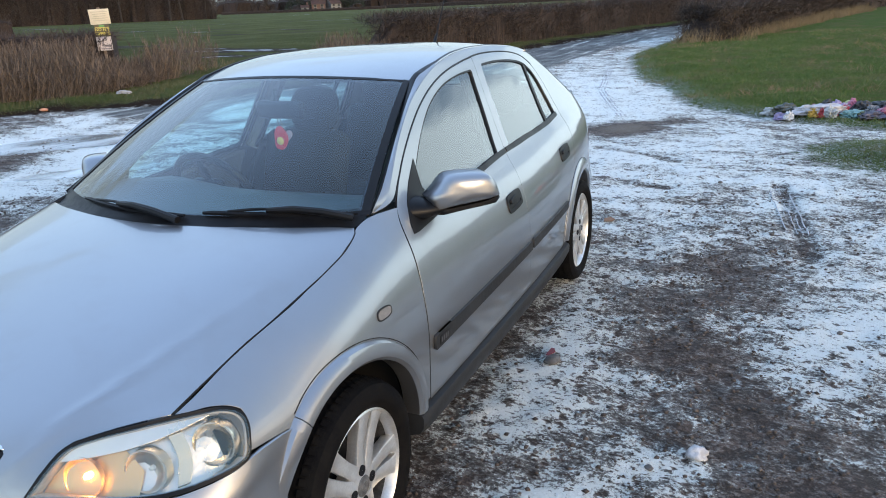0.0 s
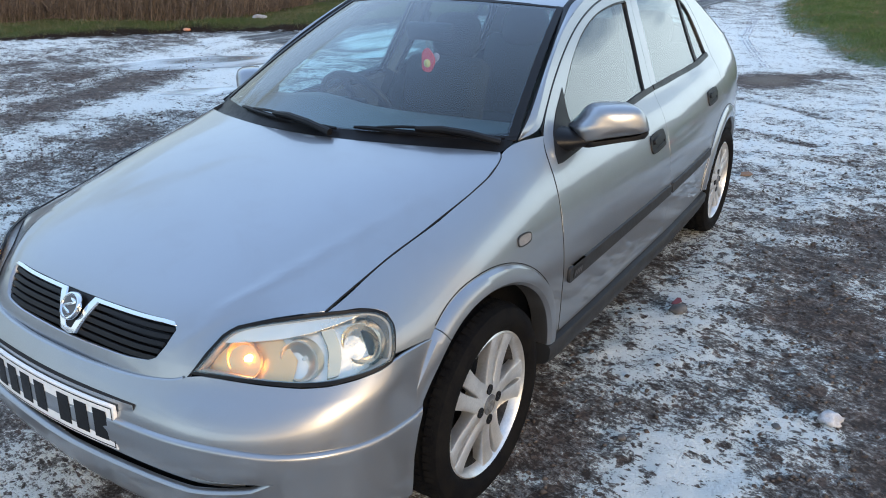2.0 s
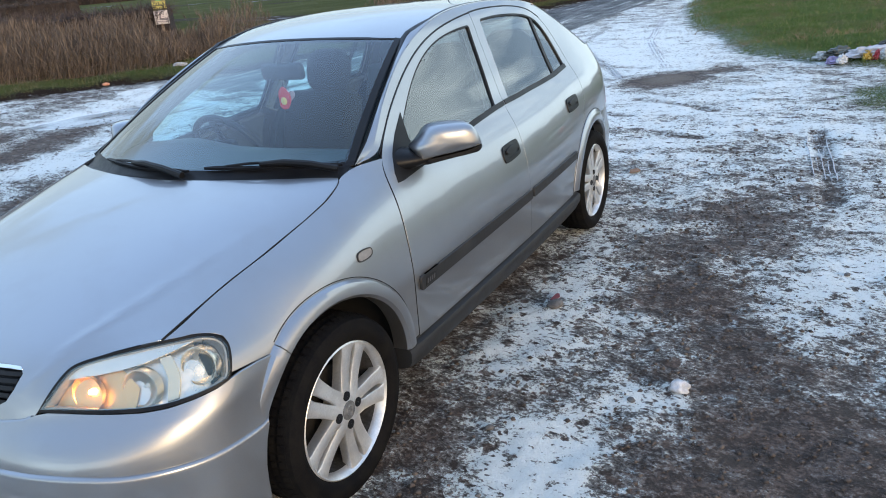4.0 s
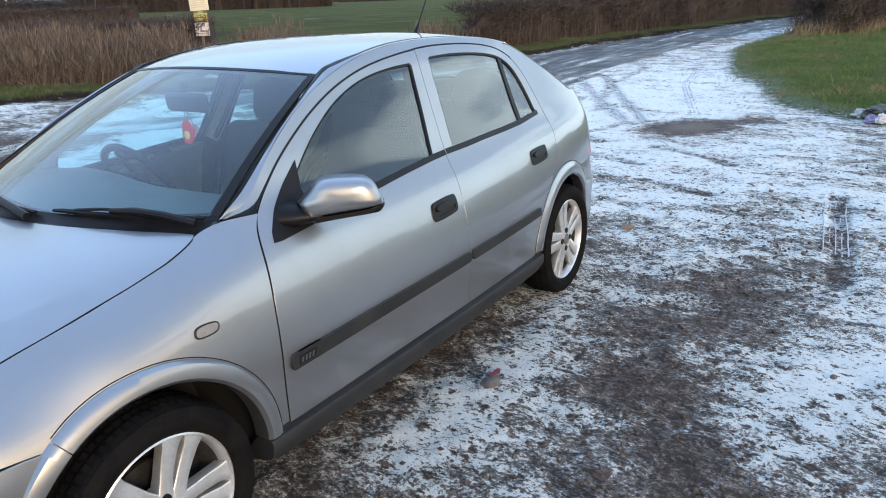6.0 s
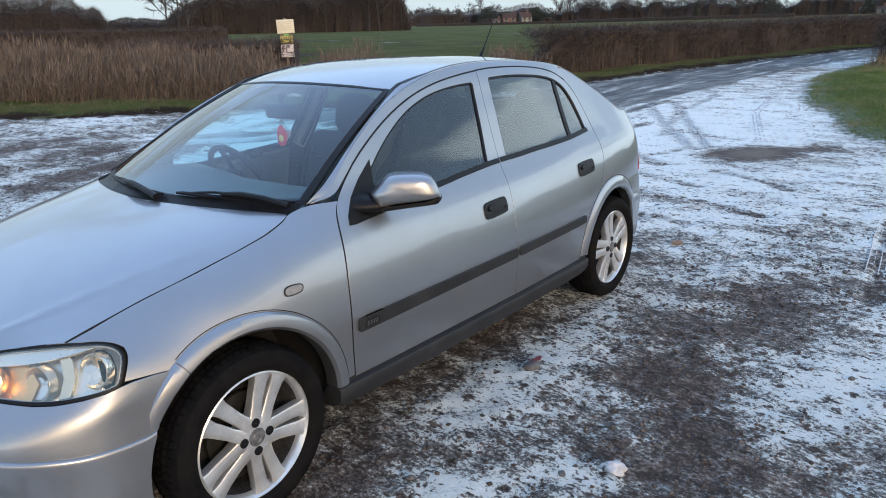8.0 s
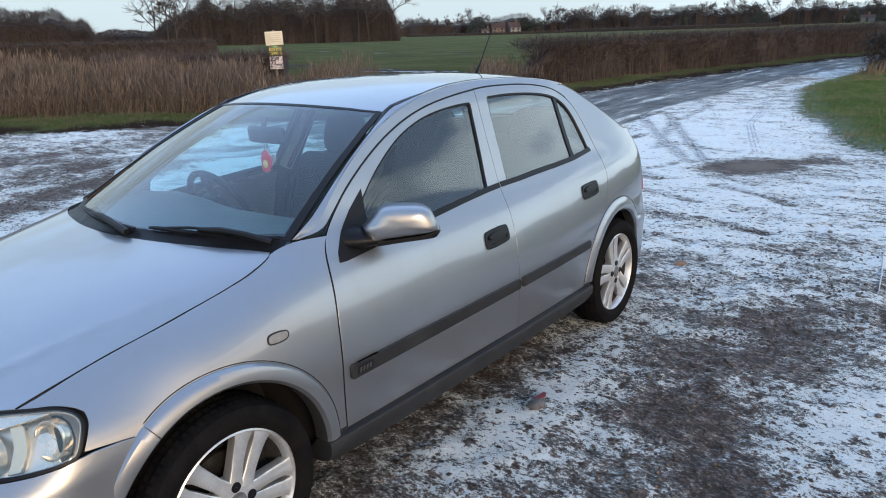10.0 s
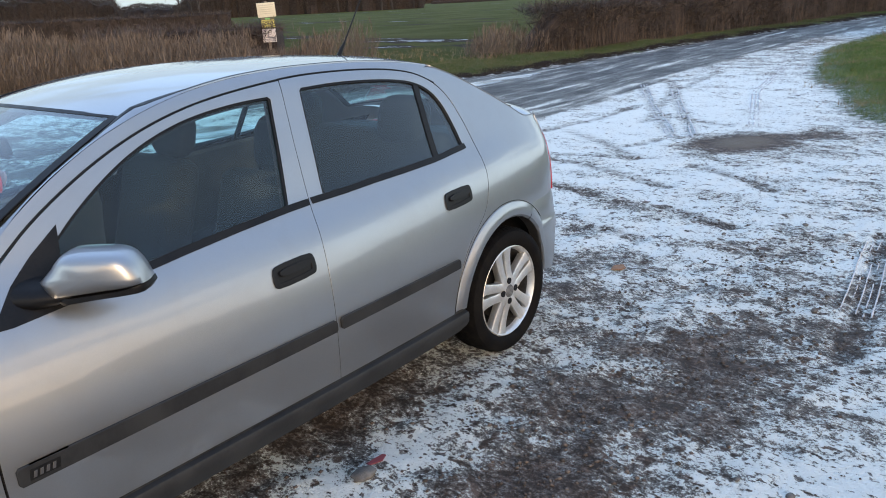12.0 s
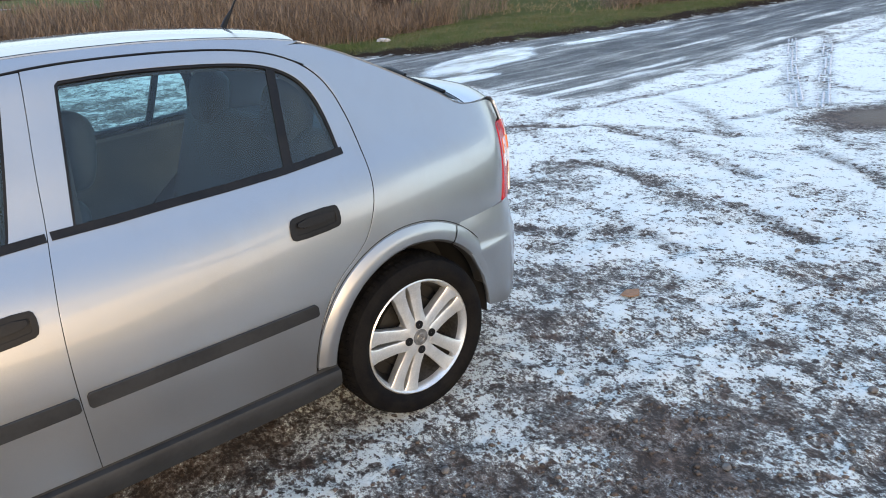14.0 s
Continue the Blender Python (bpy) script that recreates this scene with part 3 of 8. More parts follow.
    soil = n.math("MULTIPLY", n.step(n.attr("bank"), 0.95, 0.45), n.step(n.attr("bank"), -0.3, 0.0))
    soil = n.math("MULTIPLY", soil, n.step(n.noise(p, 0.7, 4.0, 0.6), 0.32, 0.46))
    turf = n.mix(soil, turf, (0.034, 0.022, 0.016))
    pool = n.step(n.attr("pool"), 0.25, 0.45)
    # pale ice, whitened further to paint the mirrored sky on the pools
    ice_sheen = n.step(n.noise(n.pos((1.0, 0.5, 1.0), 0.3), 1.6, 4.0, 0.5, 0.3), 0.30, 0.62)
    slush = n.math("MULTIPLY", n.attr("tread"), n.step(n.math("ADD", mid, n.math("MULTIPLY", fine, 0.9)), 0.85, 1.12, 1.0, 0.15))
    snowy = n.mix(slush, (0.90, 0.935, 0.905), (0.34, 0.345, 0.33))
    colour = n.mix(white, base, snowy)
    colour = n.mix(pool, colour, n.mix(ice_sheen, (0.10, 0.11, 0.115), (0.74, 0.80, 0.82)))
    colour = n.mix(land, colour, turf)
    rough = n.math("ADD", n.step(mid, 0.3, 0.7, 0.62, 0.82), n.math("MULTIPLY", road, n.step(big, 0.35, 0.65, -0.36, -0.12)))
    rough = n.math("ADD", n.math("MULTIPLY", rough, n.math("SUBTRACT", 1.0, white)), n.math("MULTIPLY", white, 0.72))
    rough = n.math("MULTIPLY", rough, n.math("SUBTRACT", 1.0, n.math("MULTIPLY", pool, n.step(ice_sheen, 0, 1, 0.93, 0.75))))
    rough = n.math("MAXIMUM", rough, n.math("MULTIPLY", land, 0.85))
    n.set(Base_Color=colour, Roughness=rough, Specular_IOR_Level=n.math("MULTIPLY", n.step(n.attr("pool"), 0.1, 0.5, 0.35, 0.6), n.math("SUBTRACT", 1.0, n.math("MULTIPLY", land, 0.9))))
    h = n.math("ADD", n.math("ADD", n.math("MULTIPLY", fine, 0.7), n.math("MULTIPLY", micro, 0.3)), n.math("MULTIPLY", white, 0.3))
    h = n.math("ADD", h, n.math("MULTIPLY", mid, 0.6))
    h = n.math("MULTIPLY", h, n.math("SUBTRACT", 1.0, n.math("MULTIPLY", pool, 0.97)))
    n.bump(n.math("ADD", h, n.math("MULTIPLY", n.math("MULTIPLY", blade, land), 1.5)), 1.0, 0.04)
    return m


gme.materials.append(ground_material())
ground = tagged(new("ground", gme), "muddy gravel lot thinly covered with trodden snow, grass beyond", "ground", kind="structure")


def ground_z(x, y):
    i = np.clip(np.searchsorted(GX, x), 1, nx - 1)
    j = np.clip(np.searchsorted(GY, y), 1, ny - 1)
    return gz[j * nx + i]


# car: y runs from nose to tail, the front axle at y = 0
SEC_Z = [0.15, 0.30, 0.45, 0.56, 0.66, 0.72, 0.78, 0.84, 0.89, 0.94, 0.98, 1.10, 1.25, 1.37, 1.41, 1.45]
SECTIONS = {
    -0.60: (0.62, 0.64, 0.655, 0.66, 0.62, 0.54, 0.43, 0.30, 0.2, 0.1, 0.0, -0.2, -0.3, -0.4, -0.45, -0.5),
    -0.46: (0.70, 0.72, 0.735, 0.742, 0.722, 0.666, 0.580, 0.45, 0.34, 0.23, 0.14, -0.1, -0.2, -0.3, -0.35, -0.4),
    -0.24: (0.76, 0.775, 0.783, 0.786, 0.765, 0.728, 0.672, 0.58, 0.48, 0.37, 0.28, 0.05, 0, -0.1, -0.15, -0.2),
    0.00: (0.775, 0.79, 0.80, 0.805, 0.797, 0.783, 0.755, 0.697, 0.612, 0.52, 0.44, 0.25, 0.2, 0.1, 0.05, 0),
    0.30: (0.785, 0.803, 0.815, 0.82, 0.812, 0.80, 0.783, 0.756, 0.715, 0.652, 0.595, 0.45, 0.4, 0.35, 0.3, 0.25),
    0.55: (0.79, 0.81, 0.822, 0.826, 0.818, 0.806, 0.789, 0.766, 0.738, 0.703, 0.678, 0.628, 0.565, 0.513, 0.49, 0.45),
    1.00: (0.795, 0.815, 0.828, 0.832, 0.825, 0.814, 0.798, 0.775, 0.747, 0.711, 0.690, 0.638, 0.573, 0.520, 0.493, 0.45),
    1.50: (0.795, 0.818, 0.833, 0.837, 0.83, 0.819, 0.803, 0.780, 0.752, 0.716, 0.695, 0.643, 0.578, 0.525, 0.497, 0.45),
    2.00: (0.79, 0.812, 0.827, 0.831, 0.826, 0.818, 0.806, 0.787, 0.763, 0.730, 0.705, 0.648, 0.58, 0.523, 0.494, 0.45),
    2.30: (0.785, 0.803, 0.815, 0.820, 0.817, 0.812, 0.803, 0.789, 0.77, 0.742, 0.713, 0.648, 0.575, 0.515, 0.485, 0.44),
    2.60: (0.775, 0.79, 0.80, 0.806, 0.805, 0.802, 0.795, 0.783, 0.767, 0.742, 0.713, 0.642, 0.56, 0.49, 0.46, 0.42),
    2.85: (0.755, 0.768, 0.778, 0.784, 0.784, 0.781, 0.776, 0.766, 0.752, 0.73, 0.703, 0.63, 0.54, 0.47, 0.44, 0.4),
    3.08: (0.715, 0.728, 0.738, 0.744, 0.745, 0.744, 0.74, 0.732, 0.72, 0.70, 0.675, 0.60, 0.5, 0.43, 0.4, 0.36),
    3.25: (0.57, 0.585, 0.595, 0.60, 0.603, 0.604, 0.603, 0.598, 0.59, 0.575, 0.555, 0.48, 0.40, 0.34, 0.31, 0.27),
}
TY, TZ = np.arange(-0.62, 3.281, 0.01), np.arange(0.12, 1.461, 0.01)
_rows = np.array([smooth_line(TZ, SEC_Z, s) for s in SECTIONS.values()])
SIDE_X = np.stack([smooth_line(TY, list(SECTIONS), _rows[:, k]) for k in range(len(TZ))], 1)
for _ in range(6):  # fair the table
    SIDE_X[1:-1] = 0.25 * SIDE_X[:-2] + 0.5 * SIDE_X[1:-1] + 0.25 * SIDE_X[2:]
    SIDE_X[:, 1:-1] = 0.25 * SIDE_X[:, :-2] + 0.5 * SIDE_X[:, 1:-1] + 0.25 * SIDE_X[:, 2:]


def side_x(y, z):
    y, z = np.asarray(y, float), np.asarray(z, float)
    a, b = np.clip((y - TY[0]) / 0.01, 0, len(TY) - 1.001), np.clip((z - TZ[0]) / 0.01, 0, len(TZ) - 1.001)
    i, j = a.astype(int), b.astype(int)
    a, b = a - i, b - j
    return ((SIDE_X[i, j] * (1 - b) + SIDE_X[i, j + 1] * b) * (1 - a) + (SIDE_X[i + 1, j] * (1 - b) + SIDE_X[i + 1, j + 1] * b) * a)


def side_face(sx):
    return lambda y, z: np.stack([sx * side_x(y, z), np.asarray(y, float) + 0 * z, np.asarray(z, float) + 0 * y], -1)


car = tagged(new("car"), "silver five-door hatchback parked on snowy mud, dusty paint, dark side strips", "car")
FACES = {1: side_face(1), -1: side_face(-1)}
AXLES = (0.0, 2.606)
WHEEL_Z = 0.305


def arc(cy, r, a0, a1, n=26, cz=WHEEL_Z):
    return [(cy + r * math.cos(radians(a)), cz + r * math.sin(radians(a))) for a in np.linspace(a0, a1, n)]


FDOOR_FRONT = [(0.447, 0.338), (0.438, 0.45), (0.435, 0.56), (0.441, 0.68), (0.452, 0.75), (0.472, 0.85), (0.49, 0.905), (0.513, 0.945), (0.537, 0.972)]
GASKET = [(0.60, 1.027), (0.694, 1.098), (0.86, 1.189), (1.02, 1.257), (1.17, 1.304), (1.32, 1.334), (1.49, 1.354), (1.617, 1.364)]
BGAP = [(1.601, 1.26), (1.577, 1.13), (1.556, 0.98), (1.535, 0.89), (1.517, 0.79), (1.507, 0.68), (1.504, 0.58), (1.506, 0.45), (1.510, 0.338)]
RDOOR_TOP = [(1.620, 1.3655), (1.72, 1.371), (1.857, 1.371), (2.014, 1.366), (2.181, 1.352), (2.322, 1.325), (2.425, 1.275), (2.482, 1.205), (2.507, 1.105), (2.513, 1.0)]
RDOOR_BACK = [(2.506, 0.909), (2.486, 0.833), (2.442, 0.742), (2.383, 0.687), (2.308, 0.635), (2.246, 0.556), (2.203, 0.46), (2.180, 0.338)]
FDOOR = FDOOR_FRONT + GASKET + BGAP
RDOOR = [(y + 0.002, z) for y, z in BGAP[::-1]] + RDOOR_TOP + RDOOR_BACK
FWIN = [(0.548, 0.887), (0.60, 0.943), (0.735, 1.047), (0.80, 1.098), (0.9, 1.163), (1.02, 1.226), (1.15, 1.272), (1.275, 1.299), (1.43, 1.315), (1.545, 1.318),
        (1.556, 1.308), (1.512, 1.13), (1.468, 0.970), (1.458, 0.960), (1.25, 0.946), (1.05, 0.930), (0.79, 0.906)]
RWIN = [(1.617, 0.966), (1.650, 1.13), (1.688, 1.322), (1.70, 1.332), (1.844, 1.336), (2.0, 1.331), (2.168, 1.318), (2.291, 1.296), (2.375, 1.255), (2.421, 1.19),
        (2.437, 1.10), (2.438, 1.008), (2.229, 0.988), (2.04, 0.979), (1.872, 0.974), (1.715, 0.966)]
RAIL_TOP = [(0.425, 0.971), (0.515, 1.002), (0.572, 1.049), (0.668, 1.127), (0.838, 1.226), (1.0, 1.296), (1.16, 1.345), (1.32, 1.377), (1.5, 1.396), (1.7, 1.403), (1.9, 1.401), (2.1, 1.391), (2.3, 1.371), (2.43, 1.349)]
TAIL_TOP = [(2.43, 1.349), (2.567, 1.300), (2.70, 1.235), (2.806, 1.178), (2.9, 1.122), (3.0, 1.064), (3.09, 1.055), (3.19, 1.045), (3.235, 1.024)]
HOOD_EDGE = [(-0.452, 0.7495), (-0.338, 0.780), (-0.234, 0.8045), (-0.127, 0.831), (-0.0115, 0.857), (0.0932, 0.8785), (0.185, 0.901), (0.264, 0.925), (0.3154, 0.9444), (0.350, 0.955)]
FENDER = (HOOD_EDGE + [(0.42, 0.968), (0.53, 0.964), (0.506, 0.94), (0.484, 0.905), (0.465, 0.85), (0.446, 0.75), (0.435, 0.68), (0.429, 0.56), (0.432, 0.45), (0.441, 0.345)]
          + arc(0.0, 0.358, 6, 124) + [(-0.233, 0.627), (-0.30, 0.632), (-0.371, 0.636), (-0.355, 0.664), (-0.336, 0.696), (-0.336, 0.716), (-0.352, 0.730), (-0.39, 0.7425), (-0.42, 0.7445)])
QUARTER = (TAIL_TOP + [(3.232, 0.965), (3.165, 0.955), (3.125, 0.80), (3.083, 0.684), (2.98, 0.676), (2.842, 0.672)]
           + arc(2.606, 0.358, 58, 174) + [(2.188, 0.345)] + [(y + 0.003, z) for y, z in RDOOR_BACK[::-1][1:]] + [(y + 0.004, z + 0.003) for y, z in RDOOR_TOP[::-1][:6]] + [(2.325, 1.333)])
RAIL = [(y - 0.004, z + 0.006) for y, z in [(0.531, 0.976)] + GASKET + RDOOR_TOP[:6]] + RAIL_TOP[::-1]

FWIN, RWIN, FDOOR, RDOOR, FENDER, QUARTER, RAIL = [faired(q) for q in (FWIN, RWIN, FDOOR, RDOOR, FENDER, QUARTER, RAIL)]
for sx in (1, -1):
    f = FACES[sx]
    # near-black sheet added for the shade in the panel gaps, seen only through them
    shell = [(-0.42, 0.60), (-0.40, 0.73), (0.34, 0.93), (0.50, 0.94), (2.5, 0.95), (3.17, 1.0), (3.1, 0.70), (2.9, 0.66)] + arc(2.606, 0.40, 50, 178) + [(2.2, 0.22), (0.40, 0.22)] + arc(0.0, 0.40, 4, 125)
    panel("gap_shade_sheet", f, shell, DARK, car, thick=0, side=sx, lift=-0.022, step=0.06)
    panel("front_fender", f, FENDER, PAINT, car, side=sx, gap=0.0009)
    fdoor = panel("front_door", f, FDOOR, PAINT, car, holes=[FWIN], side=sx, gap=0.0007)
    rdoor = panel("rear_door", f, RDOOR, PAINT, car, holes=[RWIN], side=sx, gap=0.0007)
    quarter = panel("rear_quarter", f, QUARTER, PAINT, car, side=sx, gap=0.0009, h=0.03)
    for face in quarter.data.polygons:  # painted edge beside the tailgate
        if face.center.y > 2.53 or (face.center.y > 2.40 and face.center.z > 1.31):
            face.material_index = 0
    panel("roof_rail", f, RAIL, PAINT, car, side=sx, gap=0.0005, bare=False)
    seal_line = resample(faired([(y - 0.002, z + 0.003) for y, z in [(0.531, 0.976)] + GASKET + RDOOR_TOP[:7]]), 0.03, closed=False)
    seal_line = seal_line[(np.diff(seal_line[:, 0], append=9) > 0) & (seal_line[:, 1] > 0.97)]
    part("door_seal", tube([(sx * (float(side_x(y, z)) - 0.001), y, z) for y, z in seal_line], 0.0034, 6), BLACK_PLASTIC, car, "black seal over the door frames")
    # near-black sheet added behind the door gap for its shade
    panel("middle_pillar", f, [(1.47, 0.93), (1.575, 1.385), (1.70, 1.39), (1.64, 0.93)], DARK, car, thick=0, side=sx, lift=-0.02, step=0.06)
    # windows: glass set back in black rubber
    for door, hole, kind in ((fdoor, FWIN, "front"), (rdoor, RWIN, "rear")):
        panel("window_seal", f, inset(hole, -0.003), BLACK_PLASTIC, door, holes=[inset(hole, 0.007)], thick=0.01, side=sx, lift=-0.003, label="black rubber window seal")
        panel("door_glass", f, inset(hole, 0.004), GLASS, door, thick=0, side=sx, lift=-0.010, step=0.05, label="tinted side window glass", h=0.04)
        low = ((0.79, 0.904), (1.05, 0.929), (1.25, 0.945), (1.458, 0.959), (1.549, 0.963)) if kind == "front" else ((1.562, 0.964), (1.715, 0.967), (1.872, 0.974), (2.04, 0.979), (2.229, 0.988), (2.444, 1.007))
        strip = [(y, z - 0.008) for y, z in low] + [(y, z + 0.012) for y, z in low[::-1]]
        panel("waist_strip", f, strip, BLACK_PLASTIC, door, thick=0.012, side=sx, lift=0.004, label="black waist strip")
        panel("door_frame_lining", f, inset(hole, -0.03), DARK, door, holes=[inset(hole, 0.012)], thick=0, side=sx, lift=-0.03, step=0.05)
    bar = [(2.296, 1.305), (2.322, 1.298), (2.262, 0.985), (2.232, 0.985)]
    panel("window_divider", f, bar, BLACK_PLASTIC, rdoor, thick=0.01, side=sx, lift=-0.004)
    tri = [(0.527, 0.880), (0.540, 0.908), (0.592, 0.964), (0.6625, 1.022), (0.747, 1.080), (0.738, 1.04), (0.7246, 0.99), (0.735, 0.93), (0.75, 0.895), (0.64, 0.886), (0.56, 0.879)]
    panel("mirror_panel", f, tri, BLACK_PLASTIC, fdoor, thick=0.012, side=sx, lift=0.002, label="black corner panel")
    # rubbing strips
    for door, y0, y1 in ((fdoor, 0.462, 1.500), (rdoor, 1.522, 2.212)):
        zs = lambda y: 0.534 + 0.012 * (y - 0.46) / 1.0
        low0, low1 = (0.024, 0.016) if door is fdoor else (0.016, 0.013)
        poly = [(y0 + 0.006, zs(y0) - low0), (y0, zs(y0) - low0 + 0.007), (y0, zs(y0) + 0.018), (y0 + 0.006, zs(y0) + 0.026)] + [(y1 - 0.008, zs(y1) + 0.026), (y1, zs(y1) + 0.016), (y1, zs(y1) - low1 + 0.006), (y1 - 0.006, zs(y1) - low1)]
        panel("side_strip", f, poly, GREY_PLASTIC, door, thick=0.014, side=sx, lift=0.011, label="dark grey rubbing strip")
        if door is fdoor:
            badge = [(0.486, zs(0.5) - 0.014), (0.490, zs(0.5) + 0.014), (0.562, zs(0.6) + 0.014), (0.558, zs(0.6) - 0.013)]
            panel("strip_badge", f, badge, BLACK_PLASTIC, fdoor, thick=0.002, side=sx, lift=0.0125, label="small badge plate")
            for k in range(4):
                y = 0.494 + 0.015 * k
                mark = [(y, zs(y) - 0.008), (y + 0.004, zs(y) + 0.008), (y + 0.011, zs(y) + 0.008), (y + 0.007, zs(y) - 0.008)]
                panel("badge_mark", f, mark, BADGE, fdoor, thick=0.001, side=sx, lift=0.014)
    # handles: black recess with a bar
    for door, (hy, hz) in ((fdoor, (1.378, 0.786)), (rdoor, (2.264, 0.832))):
        shape = [(hy - 0.090, hz - 0.030), (hy - 0.082, hz + 0.018), (hy - 0.062, hz + 0.030), (hy + 0.075, hz + 0.036), (hy + 0.09, hz + 0.024), (hy + 0.088, hz - 0.022), (hy + 0.07, hz - 0.034), (hy - 0.07, hz - 0.042)]
        shape = rounded(shape, 1)
        panel("handle_recess", f, shape, BLACK_PLASTIC, door, holes=[inset(shape, 0.015)], thick=0.02, side=sx, lift=0.006, step=0.015, label="black handle surround")
        panel("handle_cup", f, inset(shape, 0.012), BLACK_PLASTIC, door, thick=0, side=sx, lift=0.0015, step=0.015)
        grip = [(hy - 0.062, hz - 0.006), (hy - 0.058, hz + 0.014), (hy + 0.066, hz + 0.021), (hy + 0.068, hz - 0.001), (hy + 0.0, hz - 0.008)]
        panel("handle_grip", f, rounded(grip, 1), BLACK_PLASTIC, door, thick=0.012, side=sx, lift=0.014, step=0.012, label="black pull grip")
    # side repeater
    rep = rounded([(0.168, 0.735), (0.178, 0.757), (0.240, 0.755), (0.250, 0.742), (0.238, 0.724), (0.178, 0.723)], 2)
    panel("side_repeater", f, rep, GREY_PLASTIC, car, holes=[inset(rep, 0.003)], thick=0.008, side=sx, lift=0.004, step=0.012)
    panel("repeater_lens", f, inset(rep, 0.0025), REPEATER, car, thick=0.006, side=sx, lift=0.0035, step=0.012, label="pale repeater lens")

    # arch flares: a raised rounded band round each wheel opening
    def flare(cy, a0, a1, r0, r1, mat, name):
        bm = bmesh.new()
        prof = [(0.0, -0.05), (0.0, 0.006), (0.010, 0.017), (0.03, 0.019), (0.048, 0.014), (r1 - r0 - 0.004, 0.004), (r1 - r0, -0.004)]
        rows = []
        for a in np.linspace(a0, a1, 60):
            row = []
            for dr, dx in prof:
                r = r0 + dr
                y, z = cy + r * math.cos(radians(a)), WHEEL_Z + r * math.sin(radians(a))
                row.append(bm.verts.new((sx * (float(side_x(y, z)) + dx), y, z)))
            rows.append(row)
        for p, q in zip(rows, rows[1:]):
            for k in range(len(prof) - 1):
                vs = (p[k], q[k], q[k + 1], p[k + 1])
                bm.faces.new(vs if sx > 0 else vs[::-1])
        return part(name, bm, mat, car, "raised silver wheel arch lip")

    flare(0.0, 4, 123.6, 0.352, 0.410, PAINT, "arch_lip")
    flare(0.0, 124, 166, 0.352, 0.410, PAINT, "arch_lip")
    for cy, r, a0, a1 in ((0.0, 0.412, 6, 123), (2.606, 0.426, 20, 173)):
        pts = [(sx * (float(side_x(y, z)) + 0.0002), y, z) for y, z in arc(cy, r, a0, a1, 50)]
        # dark tube drawn along the outer edge of the arch lip
        part("arch_line", tube(pts, 0.0016, 6), DARK, car, "dark line round the arch lip")
    flare(2.606, 60, 173, 0.352, 0.424, PAINT, "arch_lip")
    flare(2.606, 14, 59, 0.352, 0.424, PAINT, "arch_lip")
    # wheel housings
    for cy in AXLES:
        bm = bmesh.new()
        rows = [[bm.verts.new((sx * x, *p)) for p in arc(cy, 0.372, -8, 188, 30)] for x in (0.745, 0.66, 0.50)]
        for p, q in zip(rows, rows[1:]):
            for k in range(29):
                bm.faces.new((p[k], p[k + 1], q[k + 1], q[k]))
        bm.faces.new(rows[-1])
        part("wheel_housing", bm, DARK, car)
    # sill skirt
    bm = bmesh.new()
    rows = []
    for y in np.linspace(0.352, 2.262, 40):
        e = min(1.0, (y - 0.345) / 0.06, (2.268 - y) / 0.06)
        x = float(side_x(y, 0.34))
        drop = 0.012 * (1 - e)
        rows.append([bm.verts.new((sx * (x + a), y, z)) for a, z in (
            (-0.03, 0.345), (-0.004, 0.342), (-0.003, 0.330), (0.014, 0.324), (0.019, 0.314), (0.016, 0.280), (0.003, 0.248 + drop), (-0.03, 0.236 + drop), (-0.12, 0.235))])
    for p, q in zip(rows, rows[1:]):
        for k in range(len(p) - 1):
            vs = (p[k], p[k + 1], q[k + 1], q[k])
            bm.faces.new(vs if sx < 0 else vs[::-1])
    bm.faces.new(rows[0] if sx > 0 else rows[0][::-1]), bm.faces.new(rows[-1][::-1] if sx > 0 else rows[-1])
    part("sill_skirt", bm, GREY_PLASTIC, car, "dark grey plastic sill skirt")

# bonnet with the grille surround: rows from the screen to the nose, by distance from the middle
BONNET = {
    0.00: ((0.150, 0.968), (-0.050, 0.936), (-0.252, 0.893), (-0.425, 0.846), (-0.558, 0.795), (-0.640, 0.748), (-0.688, 0.700), (-0.720, 0.640), (-0.745, 0.570)),
    0.20: ((0.170, 0.967), (-0.030, 0.935), (-0.234, 0.892), (-0.412, 0.845), (-0.550, 0.794), (-0.634, 0.748), (-0.684, 0.700), (-0.718, 0.640), (-0.742, 0.576)),
    0.38: ((0.220, 0.964), (0.010, 0.931), (-0.198, 0.886), (-0.372, 0.840), (-0.512, 0.793), (-0.600, 0.752), (-0.657, 0.700), (-0.693, 0.650), (-0.717, 0.603)),
    0.52: ((0.270, 0.960), (0.060, 0.920), (-0.136, 0.874), (-0.288, 0.832), (-0.410, 0.794), (-0.486, 0.767), (-0.541, 0.738), (-0.584, 0.700), (-0.616, 0.650)),
    0.64: ((0.340, 0.953), (0.140, 0.906), (-0.052, 0.855), (-0.185, 0.817), (-0.308, 0.785), (-0.390, 0.765), (-0.460, 0.747), (-0.510, 0.710), (-0.550, 0.670)),
    0.72: ((0.380, 0.935), (0.180, 0.875), (-0.010, 0.820), (-0.140, 0.785), (-0.250, 0.755), (-0.330, 0.737), (-0.400, 0.720), (-0.450, 0.690), (-0.490, 0.650)),
}
BV = np.linspace(0, 8, 161)
_by = np.array([smooth_line(BV, range(9), [p[0] for p in r]) for r in BONNET.values()])
_bz = np.array([smooth_line(BV, range(9), [p[1] for p in r]) for r in BONNET.values()])
BX = np.linspace(0, 0.72, 73)
